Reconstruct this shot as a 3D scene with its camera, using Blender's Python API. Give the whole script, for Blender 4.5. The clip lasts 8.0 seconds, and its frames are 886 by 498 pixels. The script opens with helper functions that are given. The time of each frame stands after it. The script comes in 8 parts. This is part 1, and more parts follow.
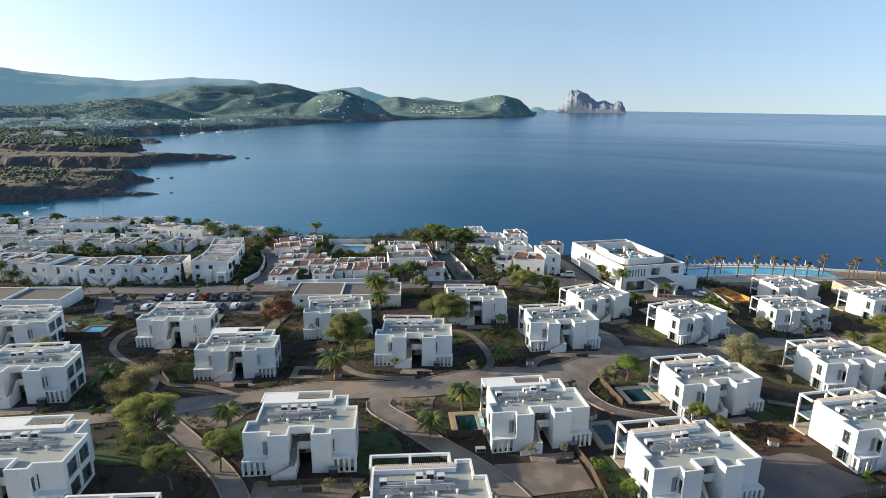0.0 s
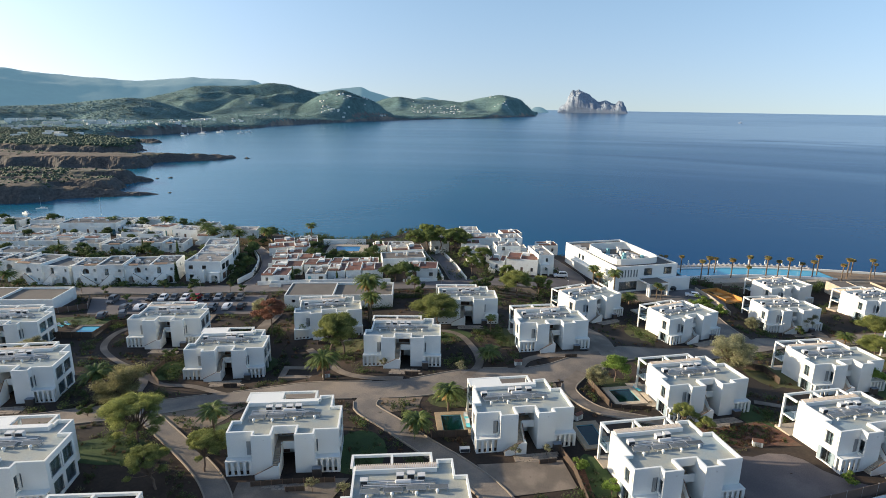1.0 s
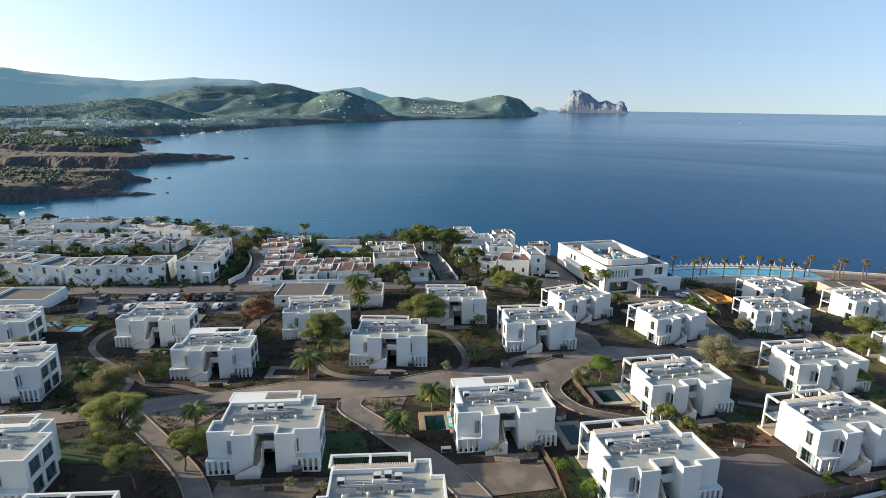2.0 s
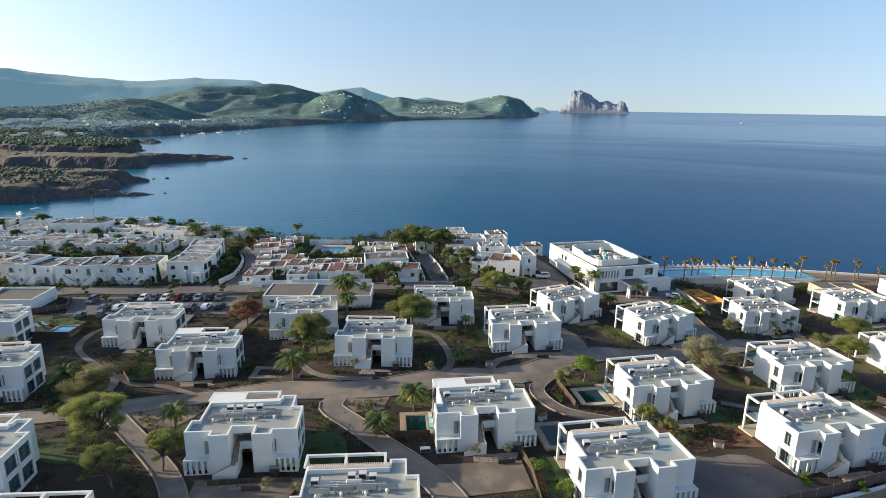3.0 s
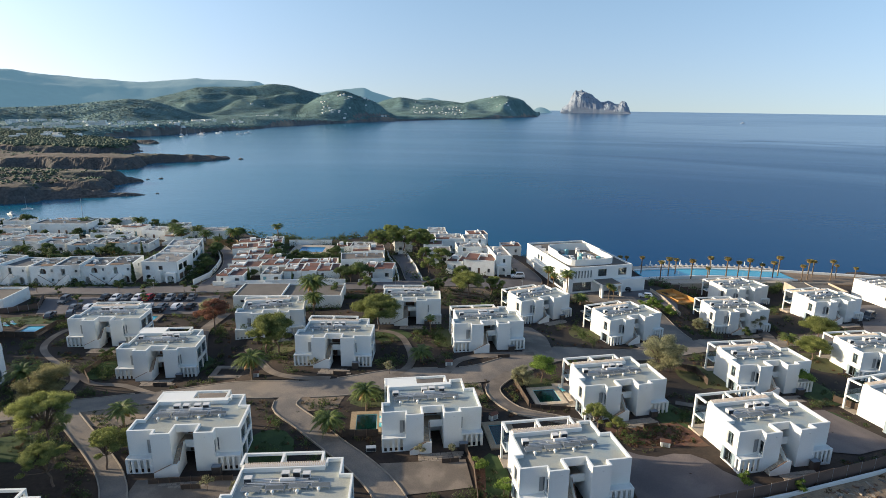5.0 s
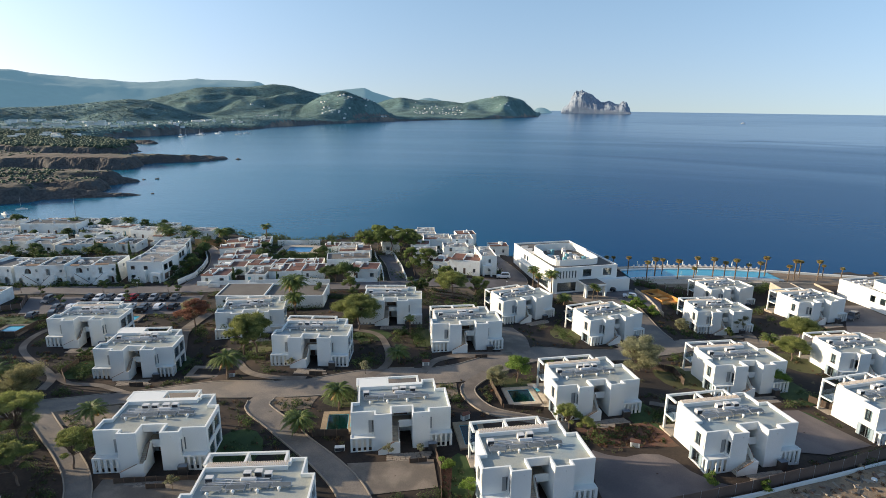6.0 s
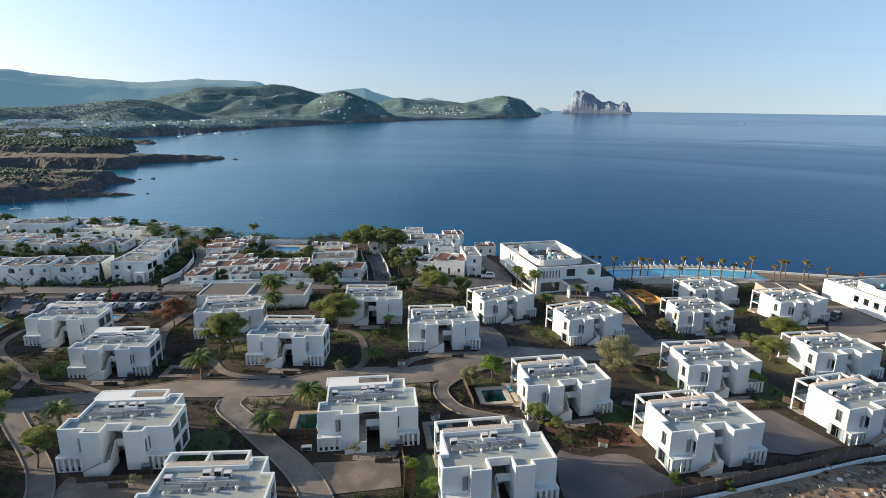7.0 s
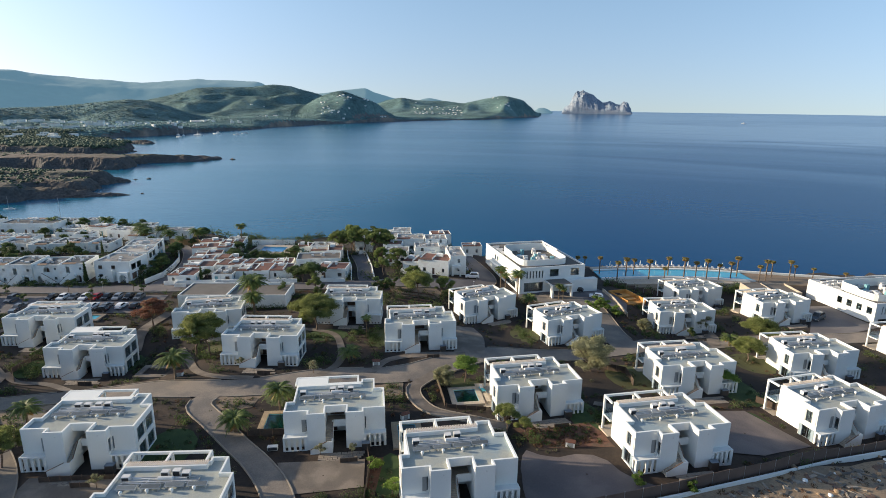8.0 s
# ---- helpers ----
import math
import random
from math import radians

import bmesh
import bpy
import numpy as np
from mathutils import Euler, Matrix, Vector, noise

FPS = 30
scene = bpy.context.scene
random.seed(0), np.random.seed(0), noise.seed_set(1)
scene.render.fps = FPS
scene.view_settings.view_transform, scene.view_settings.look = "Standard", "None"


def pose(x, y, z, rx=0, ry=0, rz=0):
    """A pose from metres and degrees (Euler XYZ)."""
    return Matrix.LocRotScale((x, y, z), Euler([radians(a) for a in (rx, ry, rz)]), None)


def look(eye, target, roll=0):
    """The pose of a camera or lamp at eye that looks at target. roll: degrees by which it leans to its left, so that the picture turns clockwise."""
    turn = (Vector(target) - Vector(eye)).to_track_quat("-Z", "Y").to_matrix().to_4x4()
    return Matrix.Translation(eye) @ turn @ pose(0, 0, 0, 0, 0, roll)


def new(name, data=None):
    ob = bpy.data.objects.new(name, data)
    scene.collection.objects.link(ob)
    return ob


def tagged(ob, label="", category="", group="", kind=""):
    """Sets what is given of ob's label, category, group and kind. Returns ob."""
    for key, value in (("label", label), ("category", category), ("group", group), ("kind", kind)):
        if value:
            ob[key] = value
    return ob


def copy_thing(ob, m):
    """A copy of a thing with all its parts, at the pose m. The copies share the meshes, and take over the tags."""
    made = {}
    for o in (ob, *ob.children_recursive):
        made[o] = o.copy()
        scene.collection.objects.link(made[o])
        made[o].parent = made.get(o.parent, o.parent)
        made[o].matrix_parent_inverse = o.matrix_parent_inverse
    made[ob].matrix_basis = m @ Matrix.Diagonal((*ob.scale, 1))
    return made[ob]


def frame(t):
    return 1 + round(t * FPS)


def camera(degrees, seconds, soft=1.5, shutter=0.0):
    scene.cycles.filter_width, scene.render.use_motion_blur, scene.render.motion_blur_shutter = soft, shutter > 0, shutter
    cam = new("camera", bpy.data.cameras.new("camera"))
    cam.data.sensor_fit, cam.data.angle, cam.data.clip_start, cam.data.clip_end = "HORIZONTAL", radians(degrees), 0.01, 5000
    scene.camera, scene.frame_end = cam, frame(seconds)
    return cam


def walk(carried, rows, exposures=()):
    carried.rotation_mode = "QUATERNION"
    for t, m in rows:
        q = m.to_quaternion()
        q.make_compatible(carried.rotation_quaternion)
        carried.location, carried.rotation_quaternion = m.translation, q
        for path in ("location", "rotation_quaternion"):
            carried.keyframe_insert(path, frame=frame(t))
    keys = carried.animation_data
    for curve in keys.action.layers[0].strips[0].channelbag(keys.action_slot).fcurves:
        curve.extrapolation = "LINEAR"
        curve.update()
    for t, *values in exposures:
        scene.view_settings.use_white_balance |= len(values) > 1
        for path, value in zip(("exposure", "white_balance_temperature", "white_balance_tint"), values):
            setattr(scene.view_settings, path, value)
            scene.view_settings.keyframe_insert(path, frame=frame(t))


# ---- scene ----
cam = camera(76.8, 8.0, soft=0.55)
PATH = [
    (0, (-2.459, 1.134, 45.026), (-2.314, 3.066, 44.53), 0.8),
    (0.5, (-1.249, 0.95, 45.131), (-1.105, 2.882, 44.634), 0.8),
    (1, (0.246, 0.648, 45.261), (0.386, 2.58, 44.765), 0.8),
    (2.5, (5.084, 0.021, 45.498), (5.219, 1.954, 45.002), 0.8),
    (3, (6.956, -0.158, 45.556), (7.088, 1.775, 45.061), 0.8),
    (3.5, (9.018, -0.409, 45.641), (9.148, 1.524, 45.145), 0.8),
    (4, (11.194, -0.714, 45.708), (11.323, 1.219, 45.213), 0.7),
    (4.5, (13.648, -0.979, 45.732), (13.774, 0.955, 45.237), 0.7),
    (6, (21.489, -1.576, 45.802), (21.608, 0.359, 45.308), 0.7),
    (6.5, (24.267, -1.735, 45.786), (24.384, 0.199, 45.292), 0.7),
    (7, (27.082, -1.858, 45.78), (27.197, 0.077, 45.286), 0.7),
    (7.5, (29.913, -1.989, 45.804), (30.026, -0.054, 45.31), 0.7),
    (8, (32.773, -2.107, 45.781), (32.884, -0.172, 45.288), 0.7),
]
walk(cam, [(t, look(eye, target, roll)) for t, eye, target, roll in PATH], exposures=[(0.0, 0.68, 6480, 11), (4.0, 0.65, 6480, 11), (8.0, 0.57, 6420, 11)])


# ---------------------------------------------------------------- world, sun
SUN_AZ, SUN_EL = radians(-80), radians(15.5)     # azimuth clockwise from +y; a low sun to the left
world = bpy.data.worlds.new("sky")
scene.world = world
world.use_nodes = True
wn, wl = world.node_tree.nodes, world.node_tree.links
wn.clear()
w_out = wn.new("ShaderNodeOutputWorld")
w_bg = wn.new("ShaderNodeBackground")
w_sky = wn.new("ShaderNodeTexSky")
w_sky.sky_type = "NISHITA"
w_sky.sun_disc = False
w_sky.sun_elevation, w_sky.sun_rotation = SUN_EL, SUN_AZ
w_sky.altitude, w_sky.air_density, w_sky.dust_density, w_sky.ozone_density = 40, 1.05, 1.5, 2.0
w_co = wn.new("ShaderNodeTexCoord")
w_sep = wn.new("ShaderNodeSeparateXYZ")
w_max = wn.new("ShaderNodeMath")
w_max.operation = "MAXIMUM"
w_max.inputs[1].default_value = 0.0
w_com = wn.new("ShaderNodeCombineXYZ")
wl.new(w_co.outputs["Generated"], w_sep.inputs[0])
wl.new(w_sep.outputs[0], w_com.inputs[0])
wl.new(w_sep.outputs[1], w_com.inputs[1])
wl.new(w_sep.outputs[2], w_max.inputs[0])
w_lift = wn.new("ShaderNodeMath")               # the hazy horizon takes its colour from a little higher up
w_lift.operation = "MULTIPLY_ADD"
w_lift.inputs[1].default_value, w_lift.inputs[2].default_value = 0.91, 0.09
wl.new(w_max.outputs[0], w_lift.inputs[0])
wl.new(w_lift.outputs[0], w_com.inputs[2])
wl.new(w_com.outputs[0], w_sky.inputs[0])
w_low = wn.new("ShaderNodeMapRange")            # haze all round the horizon is greyer and a little mauve
w_low.inputs["From Min"].default_value, w_low.inputs["From Max"].default_value = 0.0, 0.22
w_low.interpolation_type = "SMOOTHSTEP"
w_haze = wn.new("ShaderNodeMix")
w_haze.data_type, w_haze.blend_type = "RGBA", "MIX"
w_haze.inputs[6].default_value, w_haze.inputs[7].default_value = (0.95, 0.90, 0.98, 1), (0.99, 1.0, 1.01, 1)
w_mul = wn.new("ShaderNodeMix")
w_mul.data_type, w_mul.blend_type = "RGBA", "MULTIPLY"
w_mul.inputs[0].default_value = 1.0
wl.new(w_max.outputs[0], w_low.inputs["Value"])
wl.new(w_low.outputs[0], w_haze.inputs[0])
wl.new(w_sky.outputs[0], w_mul.inputs[6])
wl.new(w_haze.outputs[2], w_mul.inputs[7])
wl.new(w_mul.outputs[2], w_bg.inputs[0])
w_bg.inputs[1].default_value = 0.15
wl.new(w_bg.outputs[0], w_out.inputs[0])

sun = new("sun", bpy.data.lights.new("sun", "SUN"))
sun.data.energy, sun.data.angle, sun.data.color = 4.8, radians(0.6), (1.0, 0.83, 0.60)
sun_dir = Vector((math.sin(SUN_AZ) * math.cos(SUN_EL), math.cos(SUN_AZ) * math.cos(SUN_EL), math.sin(SUN_EL)))
sun.matrix_world = look((0, 0, 300), Vector((0, 0, 300)) - sun_dir)


# ---------------------------------------------------------------- materials
def mat(name, base, rough=0.7, var=0.12, big=0.3, fine=6.0, bump=0.0, metal=0.0, tint=None, tint_at=0.55, rnd=0.0, spec=0.5):
    """A surface with colour variation at two scales, optional second colour in patches, bump and a shift from thing to thing."""
    m = bpy.data.materials.new(name)
    m.use_nodes = True
    n, l = m.node_tree.nodes, m.node_tree.links
    b = n["Principled BSDF"]
    b.inputs["Roughness"].default_value, b.inputs["Metallic"].default_value = rough, metal
    b.inputs["Specular IOR Level"].default_value = spec
    co, info = n.new("ShaderNodeTexCoord"), n.new("ShaderNodeObjectInfo")
    off = n.new("ShaderNodeVectorMath")
    off.operation = "MULTIPLY_ADD"
    off.inputs[1].default_value = (37, 53, 19)
    l.new(info.outputs["Random"], off.inputs[0])
    l.new(co.outputs["Object"], off.inputs[2])
    big_n, fine_n = n.new("ShaderNodeTexNoise"), n.new("ShaderNodeTexNoise")
    for t, s, d in ((big_n, big, 5), (fine_n, fine, 4)):
        t.inputs["Scale"].default_value, t.inputs["Detail"].default_value = s, d
        l.new(off.outputs[0], t.inputs["Vector"])
    add = n.new("ShaderNodeMath")
    add.operation = "ADD"
    l.new(big_n.outputs["Fac"], add.inputs[0])
    l.new(fine_n.outputs["Fac"], add.inputs[1])
    mul = n.new("ShaderNodeMapRange")
    mul.inputs["From Min"].default_value, mul.inputs["From Max"].default_value = 0.7, 1.3
    mul.inputs["To Min"].default_value, mul.inputs["To Max"].default_value = 1 - var, 1 + var
    l.new(add.outputs[0], mul.inputs["Value"])
    col = n.new("ShaderNodeMix")
    col.data_type = "RGBA"
    col.inputs[6].default_value = (*base, 1)
    col.inputs[7].default_value = (*(tint or base), 1)
    ramp = n.new("ShaderNodeMapRange")
    ramp.inputs["From Min"].default_value, ramp.inputs["From Max"].default_value = tint_at - 0.08, tint_at + 0.08
    l.new(big_n.outputs["Fac"], ramp.inputs["Value"])
    l.new(ramp.outputs[0], col.inputs[0])
    hsv = n.new("ShaderNodeHueSaturation")
    l.new(col.outputs[2], hsv.inputs["Color"])
    val = n.new("ShaderNodeMath")
    val.operation = "MULTIPLY_ADD"
    l.new(info.outputs["Random"], val.inputs[0])
    val.inputs[1].default_value, val.inputs[2].default_value = 2 * rnd, 1 - rnd
    vv = n.new("ShaderNodeMath")
    vv.operation = "MULTIPLY"
    l.new(val.outputs[0], vv.inputs[0])
    l.new(mul.outputs[0], vv.inputs[1])
    l.new(vv.outputs[0], hsv.inputs["Value"])
    l.new(hsv.outputs[0], b.inputs["Base Color"])
    if bump:
        bp = n.new("ShaderNodeBump")
        bp.inputs["Strength"].default_value, bp.inputs["Distance"].default_value = bump, 0.06
        l.new(fine_n.outputs["Fac"], bp.inputs["Height"])
        l.new(bp.outputs[0], b.inputs["Normal"])
    return m


def leaf_mat(name, base, other, rough=0.6, trans=0.25):
    """Foliage: every leaf or clump differs a little, and some light passes through."""
    m = mat(name, base, rough, 0.25, 0.6, 5.0, tint=other, tint_at=0.5, rnd=0.12, spec=0.3)
    n, l = m.node_tree.nodes, m.node_tree.links
    b = n["Principled BSDF"]
    src = b.inputs["Base Color"].links[0].from_socket
    geo, h = n.new("ShaderNodeNewGeometry"), n.new("ShaderNodeHueSaturation")
    mr = n.new("ShaderNodeMapRange")
    mr.inputs["To Min"].default_value, mr.inputs["To Max"].default_value = 0.68, 1.34
    l.new(geo.outputs["Random Per Island"], mr.inputs["Value"])
    l.new(mr.outputs[0], h.inputs["Value"])
    l.new(src, h.inputs["Color"])
    l.new(h.outputs[0], b.inputs["Base Color"])
    tr, mix = n.new("ShaderNodeBsdfTranslucent"), n.new("ShaderNodeMixShader")
    l.new(h.outputs[0], tr.inputs["Color"])
    mix.inputs[0].default_value = trans
    l.new(b.outputs[0], mix.inputs[1])
    l.new(tr.outputs[0], mix.inputs[2])
    l.new(mix.outputs[0], n["Material Output"].inputs["Surface"])
    return m


def glass_mat(name, tint):
    m = bpy.data.materials.new(name)
    m.use_nodes = True
    b = m.node_tree.nodes["Principled BSDF"]
    b.inputs["Base Color"].default_value = (*tint, 1)
    b.inputs["Transmission Weight"].default_value = 1.0
    b.inputs["Roughness"].default_value, b.inputs["IOR"].default_value = 0.02, 1.75
    return m


def water_mat(name, base, rough, scale, bump):
    """Still water with a light ripple."""
    m = mat(name, base, rough, 0.08, 0.02, 0.4)
    n, l = m.node_tree.nodes, m.node_tree.links
    co, mp, ns, bp = n.new("ShaderNodeTexCoord"), n.new("ShaderNodeMapping"), n.new("ShaderNodeTexNoise"), n.new("ShaderNodeBump")
    mp.inputs["Scale"].default_value = (scale, scale * 1.2, 1)
    ns.inputs["Detail"].default_value = 4
    l.new(co.outputs["Object"], mp.inputs[0])
    l.new(mp.outputs[0], ns.inputs["Vector"])
    bp.inputs["Strength"].default_value, bp.inputs["Distance"].default_value = bump, 0.1
    l.new(ns.outputs["Fac"], bp.inputs["Height"])
    l.new(bp.outputs[0], n["Principled BSDF"].inputs["Normal"])
    return m


def sea_mat(name, deep, sunward):
    """Open sea: long calm slicks and ruffled patches, small wind waves, greener water in places; the brighter side of
    the sky is painted in by bearing.
    """
    m = bpy.data.materials.new(name)
    m.use_nodes = True
    n, l = m.node_tree.nodes, m.node_tree.links
    b = n["Principled BSDF"]
    b.inputs["IOR"].default_value = 1.4
    co = n.new("ShaderNodeTexCoord")

    def field(sx, sy, detail, warp=0.0):
        mp, ns = n.new("ShaderNodeMapping"), n.new("ShaderNodeTexNoise")
        mp.inputs["Scale"].default_value = (sx, sy, 1)
        mp.inputs["Rotation"].default_value = (0, 0, radians(-4))
        ns.inputs["Scale"].default_value, ns.inputs["Detail"].default_value, ns.inputs["Distortion"].default_value = 1.0, detail, warp
        l.new(co.outputs["Object"], mp.inputs[0])
        l.new(mp.outputs[0], ns.inputs["Vector"])
        return ns.outputs["Fac"]

    def ramp(src, f0, f1, t0, t1):
        mr = n.new("ShaderNodeMapRange")
        for key, val in (("From Min", f0), ("From Max", f1), ("To Min", t0), ("To Max", t1)):
            mr.inputs[key].default_value = val
        l.new(src, mr.inputs["Value"])
        return mr.outputs[0]

    sep = n.new("ShaderNodeSeparateXYZ")
    l.new(co.outputs["Object"], sep.inputs[0])

    def both(a, c, how="MULTIPLY"):
        mt = n.new("ShaderNodeMath")
        mt.operation = how
        l.new(a, mt.inputs[0])
        l.new(c, mt.inputs[1])
        return mt.outputs[0]

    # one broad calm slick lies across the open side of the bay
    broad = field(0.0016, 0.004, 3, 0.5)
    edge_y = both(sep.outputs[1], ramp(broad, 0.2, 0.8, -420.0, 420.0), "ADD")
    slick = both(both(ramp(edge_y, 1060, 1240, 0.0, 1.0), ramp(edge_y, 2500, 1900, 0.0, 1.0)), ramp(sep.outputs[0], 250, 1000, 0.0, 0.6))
    lee = ramp(both(sep.outputs[0], sep.outputs[1], "DIVIDE"), 0.14, -0.42, 0.0, 0.85)     # sheltered by the land to the west; extra shine brightens this side too
    # shine raised with distance to brighten the far sea
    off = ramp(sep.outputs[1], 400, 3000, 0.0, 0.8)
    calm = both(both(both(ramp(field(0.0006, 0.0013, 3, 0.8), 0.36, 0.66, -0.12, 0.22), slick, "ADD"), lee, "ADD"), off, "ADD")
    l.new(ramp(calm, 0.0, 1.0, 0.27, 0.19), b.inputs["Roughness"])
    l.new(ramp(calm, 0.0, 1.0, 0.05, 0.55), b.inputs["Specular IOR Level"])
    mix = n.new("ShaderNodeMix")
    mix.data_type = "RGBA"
    mix.inputs[6].default_value, mix.inputs[7].default_value = (*deep, 1), (*sunward, 1)
    pale = ramp(both(sep.outputs[0], sep.outputs[1], "DIVIDE"), 0.55, -0.38, 0.0, 0.85)     # paler by bearing: reflection of the sun-side sky painted into the base colour
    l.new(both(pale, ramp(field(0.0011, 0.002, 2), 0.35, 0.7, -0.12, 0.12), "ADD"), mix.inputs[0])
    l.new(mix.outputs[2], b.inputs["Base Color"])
    add = n.new("ShaderNodeMath")
    add.operation = "ADD"
    l.new(ramp(field(0.13, 0.16, 3, 0.3), 0.3, 0.7, 0.0, 1.0), add.inputs[0])
    l.new(ramp(field(0.02, 0.03, 2, 0.3), 0.3, 0.7, 0.0, 1.6), add.inputs[1])
    bp = n.new("ShaderNodeBump")
    bp.inputs["Strength"].default_value, bp.inputs["Distance"].default_value = 0.14, 0.35
    l.new(add.outputs[0], bp.inputs["Height"])
    l.new(bp.outputs[0], b.inputs["Normal"])
    return m


M_WHITE = mat("white_render", (0.745, 0.755, 0.715), 0.85, 0.05, 0.25, 9, 0.08, rnd=0.03, tint=(0.71, 0.715, 0.66), tint_at=0.62)
M_OLDWHITE = mat("old_white_render", (0.79, 0.80, 0.75), 0.9, 0.08, 0.3, 5, 0.1, rnd=0.06, tint=(0.63, 0.60, 0.53), tint_at=0.62)
M_DECK = mat("roof_membrane", (0.365, 0.375, 0.325), 0.62, 0.14, 0.22, 5, 0.05, rnd=0.05, tint=(0.262, 0.318, 0.326), tint_at=0.54)
M_GRAVELROOF = mat("roof_gravel", (0.135, 0.122, 0.104), 0.95, 0.16, 0.3, 14, 0.4)
M_DECKDARK = mat("slate_deck", (0.072, 0.080, 0.085), 0.85, 0.2, 0.3, 5, 0.1, rnd=0.25, tint=(0.12, 0.125, 0.122), tint_at=0.56)
M_OXIDE = mat("oxide_red_terrace", (0.105, 0.044, 0.034), 0.85, 0.25, 0.5, 6, 0.1, rnd=0.3, tint=(0.15, 0.095, 0.072), tint_at=0.55)
M_TANWALL = mat("tan_stone_wall", (0.42, 0.27, 0.13), 0.95, 0.25, 0.6, 3, 0.4, tint=(0.34, 0.24, 0.14))
M_TERRA = mat("terracotta", (0.185, 0.075, 0.048), 0.85, 0.3, 0.8, 7, 0.2, rnd=0.3, tint=(0.13, 0.075, 0.055), tint_at=0.52)
M_TANTILE = mat("tan_tile", (0.33, 0.215, 0.135), 0.85, 0.2, 1.2, 7, 0.2, rnd=0.15, tint=(0.25, 0.165, 0.11))
M_STRIPTILE = mat("pale_tile", (0.67, 0.58, 0.48), 0.8, 0.15, 1.5, 8, 0.1, tint=(0.58, 0.48, 0.36))
M_WOOD = mat("dark_wood", (0.15, 0.09, 0.06), 0.7, 0.25, 1.0, 12, 0.1)
M_DARKBOX = mat("stained_timber", (0.055, 0.046, 0.040), 0.75, 0.25, 1.0, 12, 0.1)
M_SLAB = mat("rough_paving_stone", (0.30, 0.25, 0.195), 0.9, 0.3, 0.7, 6, 0.3, tint=(0.21, 0.18, 0.15))
M_ORANGE = mat("orange_board", (0.55, 0.26, 0.06), 0.7, 0.15, 0.7, 6)
M_SHUT = mat("grey_shutter", (0.30, 0.31, 0.30), 0.6, 0.08, 1, 10)
M_SHUTPALE = mat("pale_shutter", (0.58, 0.57, 0.54), 0.6, 0.06, 1, 10)
M_SHUTBLUE = mat("blue_grey_shutter", (0.24, 0.31, 0.35), 0.6, 0.08, 1, 10)
M_FRAME = mat("window_frame_paint", (0.16, 0.19, 0.22), 0.5, 0.05)
M_GLASS = glass_mat("window_glass", (0.55, 0.68, 0.75))
M_CURTAIN = mat("curtain", (0.62, 0.62, 0.58), 0.9, 0.06, 2, 12)
M_DARK = mat("room_interior", (0.34, 0.32, 0.30), 0.8, 0.2, 0.4, 3)
M_METAL = mat("galvanised", (0.50, 0.51, 0.52), 0.45, 0.12, 1.5, 8, metal=0.7)
M_ACPAINT = mat("appliance_paint", (0.62, 0.61, 0.58), 0.5, 0.08, 1.2, 8)
M_PANEL = mat("collector_glass", (0.135, 0.148, 0.145), 0.18, 0.15, 1, 6, rnd=0.3)
M_TIMBERDECK = mat("timber_terrace", (0.36, 0.275, 0.175), 0.85, 0.25, 0.5, 6, 0.2, tint=(0.27, 0.20, 0.13))
M_STONE = mat("cream_paving", (0.46, 0.39, 0.30), 0.85, 0.18, 0.5, 4, 0.2, tint=(0.36, 0.31, 0.25))
M_ROAD = mat("beige_asphalt", (0.172, 0.151, 0.130), 0.92, 0.24, 0.16, 5, 0.2, tint=(0.222, 0.186, 0.148), tint_at=0.52)
M_STREET = mat("grey_asphalt", (0.122, 0.112, 0.112), 0.92, 0.16, 0.12, 9, 0.15, tint=(0.150, 0.137, 0.132), tint_at=0.52)
M_COURT = mat("court_asphalt", (0.122, 0.103, 0.100), 0.92, 0.22, 0.14, 6, 0.2, tint=(0.156, 0.128, 0.116), tint_at=0.54)
M_PAVE = mat("path_pavers", (0.150, 0.125, 0.10), 0.9, 0.2, 0.3, 7, 0.25, tint=(0.20, 0.165, 0.13))
M_SAND = mat("sandy_verge", (0.23, 0.17, 0.115), 0.95, 0.25, 0.2, 5, 0.4, tint=(0.15, 0.12, 0.085))
M_KERB = mat("kerb_stone", (0.29, 0.25, 0.20), 0.9, 0.15, 0.6, 6, 0.1)
M_SOIL = mat("planting_soil", (0.021, 0.015, 0.011), 0.97, 0.4, 0.09, 2.2, 0.8, tint=(0.045, 0.029, 0.019), tint_at=0.53)
M_REDSOIL = mat("red_soil", (0.135, 0.062, 0.038), 0.97, 0.45, 0.5, 4, 0.9, tint=(0.070, 0.042, 0.028))
M_RUBBLE = mat("building_ground", (0.36, 0.25, 0.15), 0.97, 0.3, 0.12, 3, 0.8, tint=(0.20, 0.15, 0.10), tint_at=0.5)
M_LAWN = mat("lawn", (0.030, 0.060, 0.012), 0.9, 0.35, 0.3, 9, 0.6, tint=(0.046, 0.074, 0.017))
M_LAWNDRY = mat("dry_lawn", (0.085, 0.085, 0.026), 0.9, 0.35, 0.3, 9, 0.6, tint=(0.050, 0.065, 0.018))
M_BARK = mat("bark", (0.16, 0.115, 0.085), 0.95, 0.3, 1.5, 8, 0.5)
M_PALMBARK = mat("palm_bark", (0.17, 0.125, 0.085), 0.95, 0.3, 1.5, 10, 0.6)
M_PINE = leaf_mat("pine_needles", (0.215, 0.255, 0.080), (0.300, 0.325, 0.110), 0.65, 0.55)
